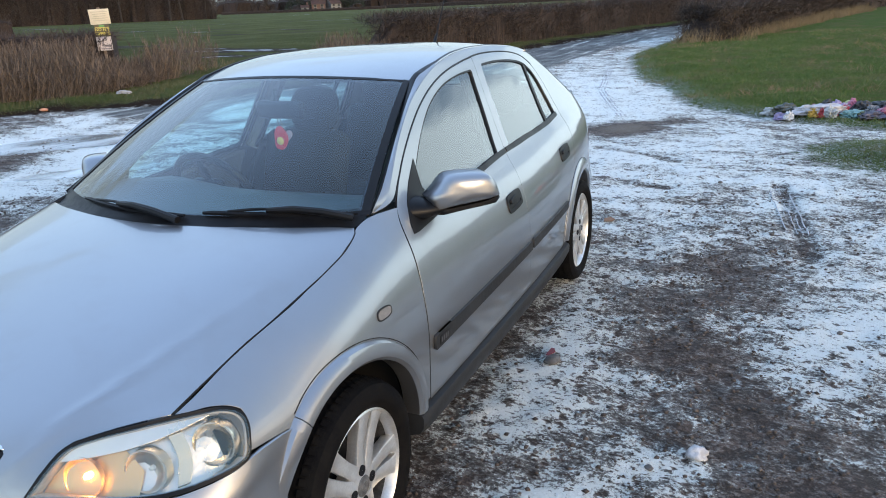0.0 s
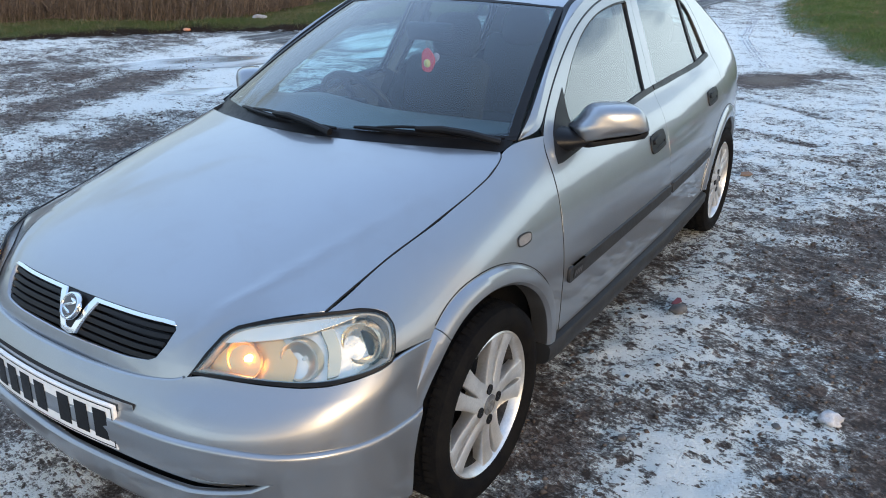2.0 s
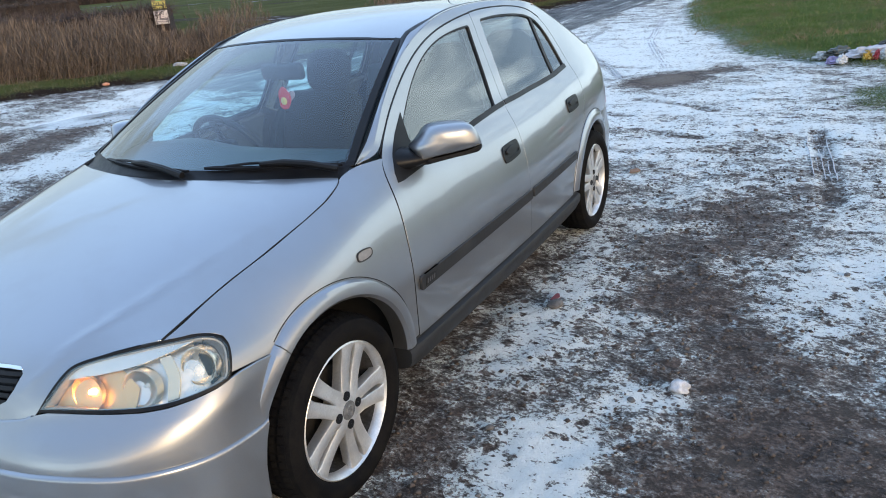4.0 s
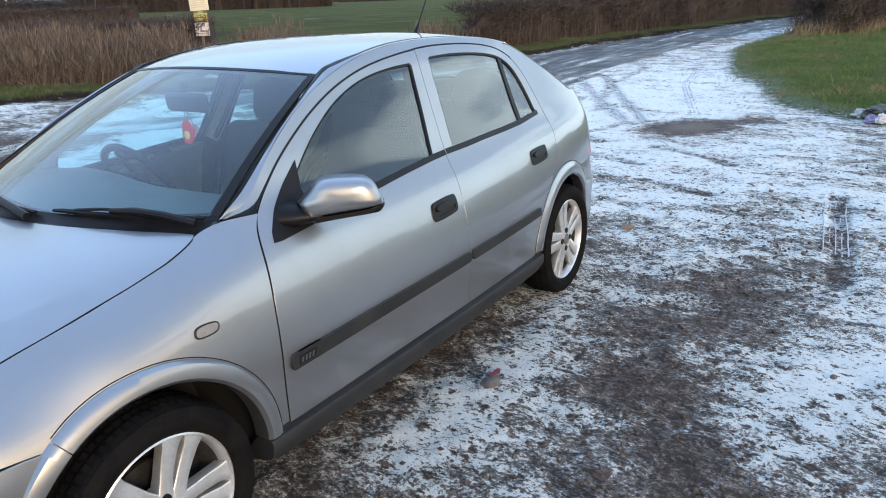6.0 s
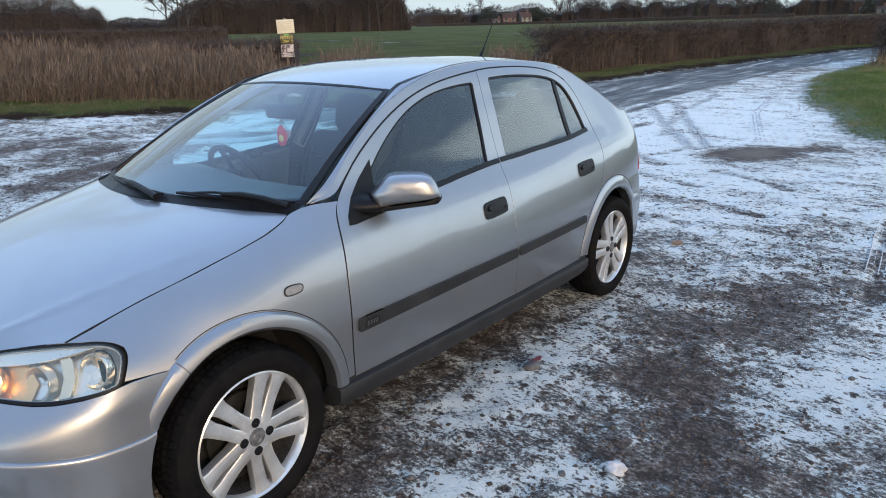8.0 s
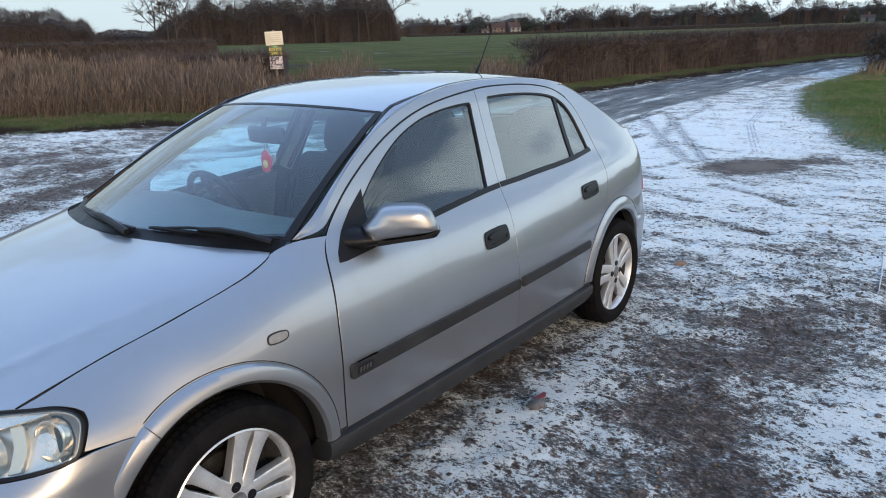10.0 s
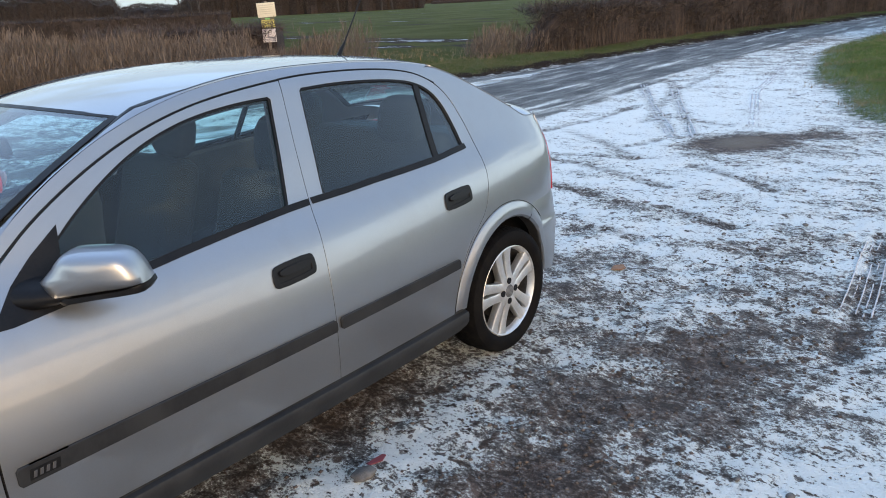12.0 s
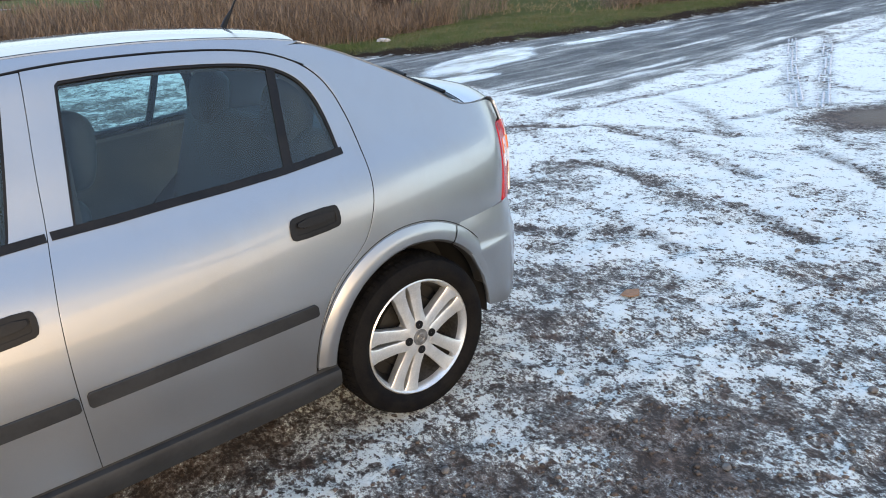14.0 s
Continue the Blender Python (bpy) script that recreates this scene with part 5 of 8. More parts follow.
roof_outline = [(q, 0.945 + 0.105 * q * q) for q in np.linspace(-0.94, 0.94, 13)] + [(0.985, 1.065), (1, 1.13), (1, 1.3), (1, 1.7), (1, 2.1), (1, 2.42)] + [(q, 2.50 - 0.07 * q * q) for q in np.linspace(0.95, -0.95, 13)] + [(-1, 2.42), (-1, 2.1), (-1, 1.7), (-1, 1.3), (-1, 1.13), (-0.985, 1.065)]
roof_q = lambda q, y: roof_face(q / 0.5, y)
panel("roof", roof_q, [(q * 0.5, y) for q, y in roof_outline], PAINT, car, side=1.0, thick=0.01, step=0.035, label="silver roof")
for s in (1, -1):
    bm = bmesh.new()
    rows, skin = [], []
    for k in range(70):
        if k <= 24:  # beside the screen, by equal shares of both lines
            t = k / 24
            y = 0.425 + (1.06 - 0.425) * t
            w = Vector((0.657 * (1 - t) + 0.501 * t, 0.404 * (1 - t) + 1.045 * t, 0.966 * (1 - t) + 1.318 * t))
        else:
            t = 1.0
            y = 1.06 + (2.42 - 1.06) * (k - 24) / 45
            xe, ze = roof_edge(y)
            near_screen = max(0.0, 1 - (k - 24) / 7)
            w = Vector((float(xe) - 0.030 * near_screen, y - 0.012 * near_screen, float(ze) + 0.010 * near_screen))
        z = float(smooth_line(y, [p[0] for p in RAIL_TOP], [p[1] for p in RAIL_TOP]))
        o = Vector((float(side_x(y, z)), y, z))
        bulge = Vector((0.004, -0.004, 0.006)) * (1 if y < 1.1 else 0.5)
        cut = max(0.54, 0.82 - 0.7 * t) if k <= 24 else 0.54 - 0.24 * min(1.0, (k - 24) / 8)
        mid = o + (w - o) * max(cut, 0.02) + bulge * (1 if cut else 0)
        skin.append([(s * p.x, p.y, p.z) for p in (o + Vector((0.0004, 0, -0.0012)), o + (w - o) * cut * 0.5 + bulge * 0.8, mid)])
        rows.append([bm.verts.new((s * p.x, p.y, p.z)) for p in (mid + Vector((-0.004, 0, -0.010)), mid + Vector((0.0, 0, 0.001)), (mid + w) / 2 + bulge * 0.7, w + Vector((0, -0.002, 0.003)), w + Vector((-0.01, 0, -0.012)))])
    for p, q in zip(rows, rows[1:]):
        for k in range(4):
            vs = (p[k], q[k], q[k + 1], p[k + 1])
            bm.faces.new(vs if s > 0 else vs[::-1])
    part("roof_moulding", bm, BLACK_PLASTIC, car, "black screen and roof moulding")
    bm = bmesh.new()
    rows = [[bm.verts.new(p) for p in r] for r in skin]
    for p, q in zip(rows, rows[1:]):
        for k in range(2):
            vs = (p[k], q[k], q[k + 1], p[k + 1])
            bm.faces.new(vs if s > 0 else vs[::-1])
    part("pillar_skin", bm, PAINT, car)
# front screen
def screen_face(q, v):
    q, v = np.asarray(q, float) / 0.55, np.asarray(v, float) / 0.75
    x = q * (0.655 * (1 - v) + 0.503 * v)
    y = (0.185 + 0.217 * q * q) * (1 - v) + (0.935 + 0.108 * q * q) * v
    z = (0.975 - 0.009 * q * q) * (1 - v) + (1.345 - 0.028 * q * q) * v
    b = 4 * v * (1 - v) * 0.016
    return np.stack([x, y - b * 0.45, z + b * 0.9], -1)


SQ, SV = 0.55, 0.75
screen_outline = rounded([(-SQ, 0.006), (SQ, 0.006), (SQ, SV), (-SQ, SV)], 0)
screen = panel("windscreen", screen_face, screen_outline, SCREEN, car, side=1.0, thick=0, step=0.04, label="clear windscreen")
band = [(-SQ, 0.006), (SQ, 0.006), (SQ, SV), (-SQ, SV)]
panel("screen_border", screen_face, band, BLACK_PLASTIC, screen, holes=[[(-SQ * 0.95, 0.040), (-SQ * 0.6, 0.024), (SQ * 0.6, 0.024), (SQ * 0.95, 0.040), (SQ * 0.955, 0.4), (SQ * 0.945, SV - 0.028), (-SQ * 0.945, SV - 0.028), (-SQ * 0.955, 0.4)]], side=1.0, thick=0, lift=-0.003, step=0.04, label="black border band")
panel("screen_top_seal", screen_face, [(-SQ * 0.97, SV - 0.012), (SQ * 0.97, SV - 0.012), (SQ * 0.97, SV + 0.003), (-SQ * 0.97, SV + 0.003)], BLACK_PLASTIC, screen, side=1.0, thick=0.004, lift=0.0015, step=0.04)
for k in (1, -1):
    panel("screen_side_seal", screen_face, [(k * SQ * 0.962, 0.006), (k * SQ * 0.998, 0.006), (k * SQ * 0.998, SV), (k * SQ * 0.955, SV)], BLACK_PLASTIC, screen, side=1.0, thick=0.005, lift=0.003, step=0.03)
# cowl and wipers
bm = bmesh.new()
rows = []
for q in np.linspace(-1, 1, 33):
    a = Vector(bonnet_face(np.array(q * 0.63), np.array(0.02 * VS)))
    b = Vector(screen_face(np.array(q * SQ), np.array(0.012 + 0.010 * q * q)))
    rows.append([bm.verts.new(p) for p in (a + Vector((0, -0.03, -0.012)), a + Vector((0, 0.012, -0.008)), (a + b) / 2 + Vector((0, 0, -0.012)), b + Vector((0, -0.002, 0.004)), b + Vector((0, 0.004, 0.0)))])
for p, q in zip(rows, rows[1:]):
    for k in range(4):
        bm.faces.new((p[k], q[k], q[k + 1], p[k + 1]))
part("cowl", bm, BLACK_PLASTIC, car, "black cowl panel under the screen")
for q0, q1, v1, v0 in ((0.27, 0.96, 0.055, 0.02), (-0.62, 0.18, 0.055, 0.02)):
    pts = [Vector(screen_face(np.array(q * SQ), np.array(v))) + Vector((0, -0.008, 0.012)) for q, v in [(q0 + (q1 - q0) * t, 0.017 - 0.016 * abs(t - 0.1)) for t in np.linspace(0, 1, 12)]]
    wiper = part("wiper", tube(pts, [0.005] + [0.008] * 10 + [0.005], 6), BLACK_PLASTIC, car, "black windscreen wiper")
    mid = pts[5]
    arm = [mid + Vector((0, -0.004, 0.014)), pts[7] + Vector((0, -0.012, 0.020)), pts[9] + Vector((0, -0.020, 0.012)), pts[11] + Vector((0.0, -0.030, -0.006))]
    part("wiper_arm", tube(arm, [0.008, 0.011, 0.012, 0.012], 8), BLACK_PLASTIC, wiper)
    part("wiper_yoke", tube([pts[2] + Vector((0, 0, 0.006)), pts[4] + Vector((0, -0.002, 0.016)), mid + Vector((0, -0.003, 0.018)), pts[7] + Vector((0, -0.002, 0.012)), pts[8] + Vector((0, 0, 0.006))], 0.005, 6), BLACK_PLASTIC, wiper)

# tail: from the roof's end over the glass and the boot to the bumper
TAIL = TAIL_TOP[:-1] + [(3.238, 1.024), (3.245, 0.95), (3.245, 0.85), (3.235, 0.75), (3.215, 0.66)]
TC = [(0.03, 0.006), (0.028, 0.003), (0.026, 0.003), (0.026, 0.020), (0.028, 0.042), (0.03, 0.056), (0.03, 0.056), (0.028, 0.054), (0.022, 0.050), (0.022, 0.0), (0.03, 0), (0.03, 0), (0.03, 0)]
_tk = np.arange(len(TAIL))


def tail_face(q, w):
    q, v = np.asarray(q, float) / 0.5, np.asarray(w, float) / 0.1
    y, z = smooth_line(v, _tk, [p[0] for p in TAIL]), smooth_line(v, _tk, [p[1] for p in TAIL])
    cy, cz = smooth_line(v, _tk, [p[0] for p in TC]), smooth_line(v, _tk, [p[1] for p in TC])
    k = np.abs(q) ** (2.2 + 2.2 * np.clip(v - 5, 0, 1))
    return np.stack([q * (side_x(y, z) - 0.001), y + cy * (1 - k), z - 0.009 * np.clip(6.5 - v, 0, 1) + cz * (1 - k)], -1)


panel("tailgate_glass", tail_face, [(-0.432, 0.02), (0.432, 0.02), (0.485, 0.525), (0.25, 0.548), (-0.25, 0.548), (-0.485, 0.525)], GLASS, car, side=-1.0, thick=0, lift=-0.004, step=0.04, label="tinted rear window")
tailgate = panel("tailgate", tail_face, [(-0.5, -0.0), (0.5, -0.0), (0.5, 0.80), (0.5, 1.2), (-0.5, 1.2), (-0.5, 0.80)], PAINT, car, holes=[[(-0.424, 0.05), (0.424, 0.05), (0.472, 0.515), (0.25, 0.538), (-0.25, 0.538), (-0.472, 0.515)]], side=-1.0, thick=0.012, step=0.035, label="silver tailgate with a small lip", bare=False)
panel("rear_glass_seal", tail_face, [(-0.436, 0.035), (0.436, 0.035), (0.490, 0.535), (0.25, 0.558), (-0.25, 0.558), (-0.490, 0.535)], BLACK_PLASTIC, tailgate, holes=[[(-0.417, 0.065), (0.417, 0.065), (0.452, 0.480), (0.25, 0.505), (-0.25, 0.505), (-0.452, 0.480)]], side=-1.0, thick=0.006, lift=0.002, step=0.04)
pts = [Vector(tail_face(np.array(q), np.array(0.47 - 0.08 * (0.45 - q)))) + Vector((0, 0.004, 0.028)) for q in np.linspace(0.02, 0.45, 10)]
rw = part("rear_wiper", tube(pts, 0.0075, 6), BLACK_PLASTIC, car, "black rear wiper")
part("rear_wiper_arm", tube([pts[5] + Vector((0, 0, 0.012)), pts[3] + Vector((0, 0.02, 0.014)), pts[0] + Vector((0, 0.05, -0.005))], [0.006, 0.009, 0.013], 8), BLACK_PLASTIC, rw)
# rear bumper
RNU = [0.0, 0.35, 0.55, 0.68, 0.78, 0.95, 1.06]
REARP = [(0, 3.310), (0.36, 3.298), (0.575, 3.262), (0.690, 3.185), (0.757, 3.090), (0.786, 2.90), (0.797, 2.79)]
def rear_face(u, z):
    u, z = np.asarray(u, float), np.asarray(z, float)
    x = np.sign(u) * smooth_line(np.abs(u), RNU, [p[0] for p in REARP])
    y = smooth_line(np.abs(u), RNU, [p[1] for p in REARP])
    prof = smooth_line(z, [0.22, 0.28, 0.36, 0.46, 0.535, 0.552, 0.62, 0.69], [-0.045, -0.016, -0.002, 0.003, 0.009, 0.0, -0.012, -0.030])
    k = np.clip(np.abs(u) / 0.95, 0, 1) ** 3
    return np.stack([x + np.sign(u) * prof * k, y + prof * (1 - k), z + 0 * u], -1)


rb = [(0.0, 0.672), (0.5, 0.676), (0.70, 0.680), (0.80, 0.676), (0.90, 0.670), (1.0, 0.667), (1.008, 0.62), (0.97, 0.535), (0.94, 0.48), (0.912, 0.427), (0.895, 0.36), (0.88, 0.29), (0.80, 0.268), (0.5, 0.25), (0.0, 0.25)]
panel("rear_bumper", rear_face, [(-u, z) for u, z in rb[1:-1]][::-1] + rb, PAINT, car, side=-1.0, thick=0.02, step=0.022, label="silver rear bumper", bare=False)
# tail lamps
RED = simple("tail_lens_red", (0.30, 0.006, 0.010), (0.40, 0.008, 0.012), 0.22, 30.0, Specular_IOR_Level=0.4)
ORANGE = material("tail_lens_amber", (0.75, 0.16, 0.02), 0.12, 0.0, Coat_Weight=1.0)
CLEARLENS = material("tail_lens_clear", (0.75, 0.68, 0.66), 0.12, 0.0, Coat_Weight=1.0)
for s in (1, -1):
    f = FACES[s]
    lampt = panel("tail_lamp", f, [(3.09, 0.686), (3.128, 0.80), (3.168, 0.953), (3.262, 0.953), (3.255, 0.80), (3.235, 0.686)], RED, car, side=s, thick=0.04, lift=0.004, step=0.02, label="red tail lamp with amber and clear sections")
    panel("indicator_section", f, [(3.172, 0.842), (3.186, 0.892), (3.258, 0.892), (3.256, 0.842)], ORANGE, lampt, side=s, thick=0.004, lift=0.007, step=0.02)
    panel("reverse_section", f, [(3.160, 0.796), (3.170, 0.838), (3.256, 0.838), (3.254, 0.796)], CLEARLENS, lampt, side=s, thick=0.004, lift=0.007, step=0.02)

# door mirrors
for s in (1, -1):
    ax, up_ax, ah = Vector((s * 0.74, 0.672, 0.0)), Vector((0, 0, 1)), Vector((s * 0.672, -0.74, 0.0))
    o = Vector((0.745, 0.690, 0.939)) if s > 0 else Vector((-0.772, 0.672, 0.940))
    cap = faired([(-0.036, 0.034), (-0.004, 0.062), (0.016, 0.088), (0.034, 0.101), (0.058, 0.1055), (0.10, 0.1055), (0.150, 0.1025), (0.180, 0.096), (0.202, 0.078), (0.219, 0.046), (0.228, 0.016), (0.195, 0.005), (0.105, -0.003), (-0.010, -0.013), (-0.024, 0.004)], 2)
    skirt = faired([(0.0, -0.012), (0.105, -0.003), (0.195, 0.005), (0.230, 0.016), (0.233, 0.004), (0.222, -0.010), (0.19, -0.015), (0.105, -0.022), (0.0, -0.034), (-0.012, -0.022)], 2)

    def shell(outline, centre, rows_at):
        b = bmesh.new()
        rings = []
        for w, k in rows_at:
            rings.append([b.verts.new(o + ax * (centre[0] + (p[0] - centre[0]) * k) + up_ax * (centre[1] + (p[1] - centre[1]) * k) + ah * w) for p in outline])
        n = len(outline)
        for p, q in zip(rings, rings[1:]):
            for k in range(n):
                b.faces.new((p[k], p[(k + 1) % n], q[(k + 1) % n], q[k]))
        b.faces.new(rings[0][::-1]), b.faces.new(rings[-1])
        bmesh.ops.recalc_face_normals(b, faces=list(b.faces))
        return b

    dome = [(-0.030, 0.98), (-0.026, 1.0), (0.0, 1.005), (0.016, 1.0), (0.030, 0.985), (0.043, 0.955), (0.053, 0.90), (0.061, 0.82), (0.067, 0.70), (0.071, 0.54), (0.074, 0.34), (0.075, 0.12)]
    mirror = part("door_mirror", shell(cap, (0.10, 0.046), dome), PAINT, car, "silver door mirror with a black base", sharp=1.2)
    part("mirror_skirt", shell(skirt, (0.11, -0.010), ((-0.032, 0.98), (-0.026, 1.0), (0.0, 1.0), (0.03, 0.95), (0.044, 0.85), (0.050, 0.7))), BLACK_PLASTIC, mirror, "black lower mirror edge")
    foot = []
    root = Vector((s * (float(side_x(0.64, 0.925)) - 0.012), 0.645, 0.931))
    tip = o + ax * 0.035 - up_ax * 0.012 + ah * 0.004
    for c, e1, e2 in ((root, Vector((0, 0.072, 0)), Vector((-s * 0.018, 0, 0.042))), (root.lerp(tip, 0.35), Vector((-s * 0.02, 0.058, 0)), Vector((0, 0, 0.034))),
                      (root.lerp(tip, 0.7), ah * -0.044, Vector((0, 0, 0.022))), (tip, ah * -0.036, Vector((0, 0, 0.015)))):
        foot.append([c + e1 * math.cos(a) + e2 * math.sin(a) for a in np.linspace(0, 2 * math.pi, 24, endpoint=False)])
    bm = bmesh.new()
    rings = [[bm.verts.new(p) for p in r] for r in foot]
    for p, q in zip(rings, rings[1:]):
        for k in range(24):
            bm.faces.new((p[k], p[(k + 1) % 24], q[(k + 1) % 24], q[k]))
    bm.faces.new(rings[0][::-1]), bm.faces.new(rings[-1])
    bmesh.ops.recalc_face_normals(bm, faces=list(bm.faces))
    part("mirror_stalk", bm, BLACK_PLASTIC, mirror, "black mirror foot", sharp=1.2)
    bm = bmesh.new()
    rbox((0.165, 0.004, 0.074), 0.0018, Matrix.Translation(o + ax * 0.112 + up_ax * 0.046 - ah * 0.0325) @ pose(0, 0, 0, 0, 0, s * 42), 2, bm)
    part("mirror_glass", bm, CHROME, mirror, "mirror glass")

# wheels: five pairs of spokes
def build_rim():
    return lathe([(0.199, -0.030), (0.2025, -0.016), (0.2085, -0.004), (0.214, 0.003), (0.2185, 0.0), (0.2185, -0.008), (0.209, -0.020), (0.199, -0.030)], 72)


def build_hub():
    return lathe([(0.001, 0.0), (0.03, 0.0), (0.056, -0.002), (0.068, -0.005), (0.074, -0.016), (0.074, -0.05)], 48)


def build_spoke(angle, off):
    """One of a pair: broad and flat, flaring towards the rim."""
    b = bmesh.new()
    m = Matrix.Rotation(radians(angle), 4, "X")
    rows = []
    for t in np.linspace(0, 1, 11):
        r = 0.048 + (0.208 - 0.048) * t
        wd = 0.0190 + 0.0080 * t + 0.008 * max(0, t - 0.84) / 0.16 + 0.005 * max(0, 0.3 - t) / 0.3
        shift = off * (0.0200 + 0.0165 * t)
        x = -0.001 - 0.006 * math.sin(math.pi * t) - 0.003 * t
        rows.append([b.verts.new(m @ Vector((xx, r, shift + zz))) for xx, zz in ((-0.045, -wd * 0.8), (x - 0.010, -wd), (x - 0.002, -wd + 0.0015), (x, -wd + 0.005), (x, wd - 0.005), (x - 0.002, wd - 0.0015), (x - 0.010, wd), (-0.045, wd * 0.8))])
    for p, q in zip(rows, rows[1:]):
        for j in range(8):
            b.faces.new((p[j], p[(j + 1) % 8], q[(j + 1) % 8], q[j]))
    b.faces.new(rows[0]), b.faces.new(rows[-1][::-1])
    bmesh.ops.recalc_face_normals(b, faces=list(b.faces))
    return b


def build_tyre():
    b = lathe([(0.213, -0.150), (0.238, -0.176), (0.268, -0.176), (0.288, -0.164), (0.2955, -0.148), (0.297, -0.08), (0.2955, -0.012), (0.288, 0.006), (0.270, 0.016), (0.250, 0.019), (0.234, 0.014), (0.221, 0.002), (0.2145, -0.006)], 72)
    for k in range(72):  # tread blocks
        a = 2 * math.pi * k / 72
        for j, x in enumerate((-0.138, -0.108, -0.078, -0.048, -0.018)):
            m = Matrix.Rotation(a + 0.02 * (j % 2), 4, "X") @ pose(x, 0.2955, 0) @ pose(0, 0, 0, 0, 0, 18 if j < 2 else -18)
            vs = [b.verts.new(m @ Vector(c)) for c in ((-0.012, 0, -0.010), (0.012, 0, -0.010), (0.012, 0, 0.010), (-0.012, 0, 0.010), (-0.011, 0.002, -0.009), (0.011, 0.002, -0.009), (0.011, 0.002, 0.009), (-0.011, 0.002, 0.009))]
            for q in ((4, 5, 6, 7), (0, 1, 5, 4), (1, 2, 6, 5), (2, 3, 7, 6), (3, 0, 4, 7)):
                b.faces.new([vs[i] for i in q][::-1])
    return b


CAP = simple("wheel_cap", (0.11, 0.11, 0.11), (0.21, 0.21, 0.21), 0.4, 60.0, metal=0.5)
# barrel and disc colours darkened for the shade between the spokes
BARREL_SHADE = simple("wheel_barrel_shade", (0.040, 0.039, 0.039), (0.10, 0.097, 0.095), 0.42, 12.0, metal=0.6)
DISC_SHADE = simple("brake_disc", (0.010, 0.0095, 0.009), (0.026, 0.024, 0.022), 0.55, 20.0, metal=0.4)
for cy, first in ((0.0, -6.0), (2.606, 28.0)):
    for s in (1, -1):
        m = Matrix.Translation((s * 0.803, cy, WHEEL_Z - 0.004)) @ (Matrix.Identity(4) if s > 0 else Matrix.Rotation(math.pi, 4, "Z"))
        r = build_rim()
        bmesh.ops.recalc_face_normals(r, faces=list(r.faces))
        wheel = part("wheel", r, ALLOY, car, "alloy wheel with five twin spokes", sharp=0.5)
        wheel.matrix_local = m
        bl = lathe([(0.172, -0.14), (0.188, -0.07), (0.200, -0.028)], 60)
        part("rim_barrel", bl, BARREL_SHADE, wheel, "inner barrel darkened for the shade behind the spokes")
        h = build_hub()
        bmesh.ops.recalc_face_normals(h, faces=list(h.faces))
        part("hub", h, ALLOY, wheel)
        for k in range(5):
            for off in (-1, 1):
                part("spoke", build_spoke(first + 72 * k, off), ALLOY, wheel)
        t = build_tyre()
        bmesh.ops.recalc_face_normals(t, faces=list(t.faces))
        part("tyre", t, RUBBER, wheel, "black rubber tyre", sharp=0.5)
        part("wheel_cap", lathe([(0.001, 0.004), (0.024, 0.0035), (0.030, 0.0025), (0.032, -0.002)], 32), CAP, wheel, "grey centre cap")
        part("cap_mark", lathe([(0.012, 0.0038), (0.015, 0.0052), (0.018, 0.0036)], 32), CAP, wheel)
        for k in range(4):
            a = radians(90 * k)
            part("wheel_bolt", lathe([(0.001, 0.0006), (0.007, 0.0006), (0.0075, 0.0012), (0.0155, 0.0012), (0.016, -0.01)], 16, m=Matrix.Translation((0.0005, 0.050 * math.cos(a), 0.050 * math.sin(a)))), BLACK_PLASTIC, wheel)
        part("brake_disc", lathe([(0.05, -0.075), (0.135, -0.075), (0.138, -0.085), (0.05, -0.085)], 40), DISC_SHADE, wheel, "brake disc darkened for the shade behind the spokes")
        # near-black disc added as shade to close the spoke pockets
        part("shade_backing", lathe([(0.001, -0.10), (0.186, -0.10), (0.186, -0.13)], 40), DARK, wheel)
# underside
bm = rbox((1.30, 3.5, 0.14), 0.04, pose(0, 1.25, 0.25))
part("underbody", bm, DARK, car, "dark underbody")
# aerial
ab = Vector(roof_face(np.array(0.0), np.array(2.40)))
aerial = part("aerial", tube([ab, ab + Vector((0, 0.02, 0.03)), ab + Vector((0, 0.045, 0.06))], [0.012, 0.009, 0.005], 10), BLACK_PLASTIC, car, "black roof aerial")
part("aerial_rod", tube([ab + Vector((0, 0.04, 0.055)), ab + Vector((0, 0.175, 0.255))], [0.004, 0.0022], 6), BLACK_PLASTIC, aerial)

# cabin
def cabin(name, bm, mat, label="", parent=car):
    return part(name, bm, mat, parent, label)


bm = bmesh.new()
rows = []
for q in np.linspace(-1, 1, 25):
    x = q * 0.66
    hump = 0.03 * math.exp(-((x + 0.36) / 0.19) ** 2)
    prof = ((0.30 + 0.15 * q * q, 0.945), (0.42 + 0.12 * q * q, 0.950), (0.56 + 0.06 * q * q, 0.955 + hump), (0.66 + 0.04 * q * q, 0.955 + hump), (0.74, 0.925 + hump), (0.77, 0.86), (0.76, 0.70), (0.72, 0.45))
    rows.append([bm.verts.new((x, y, z)) for y, z in prof])
for p, q in zip(rows, rows[1:]):
    for k in range(7):
        bm.faces.new((p[k], q[k], q[k + 1], p[k + 1]))
cabin("dashboard", bm, DASH, "grey dashboard with an instrument hood")
wheelm = pose(-0.36, 0.88, 0.88, -62, 0, 0)
ring = [(0.185 * math.cos(a), 0.185 * math.sin(a), 0) for a in np.linspace(0, 2 * math.pi, 41)]
bm = tube([wheelm @ Vector(p) for p in ring], 0.016, 10, cap=False)
steer = cabin("steering_wheel", bm, BLACK_PLASTIC, "black steering wheel")
bm = rbox((0.15, 0.13, 0.05), 0.02, wheelm @ pose(0, -0.01, -0.02))
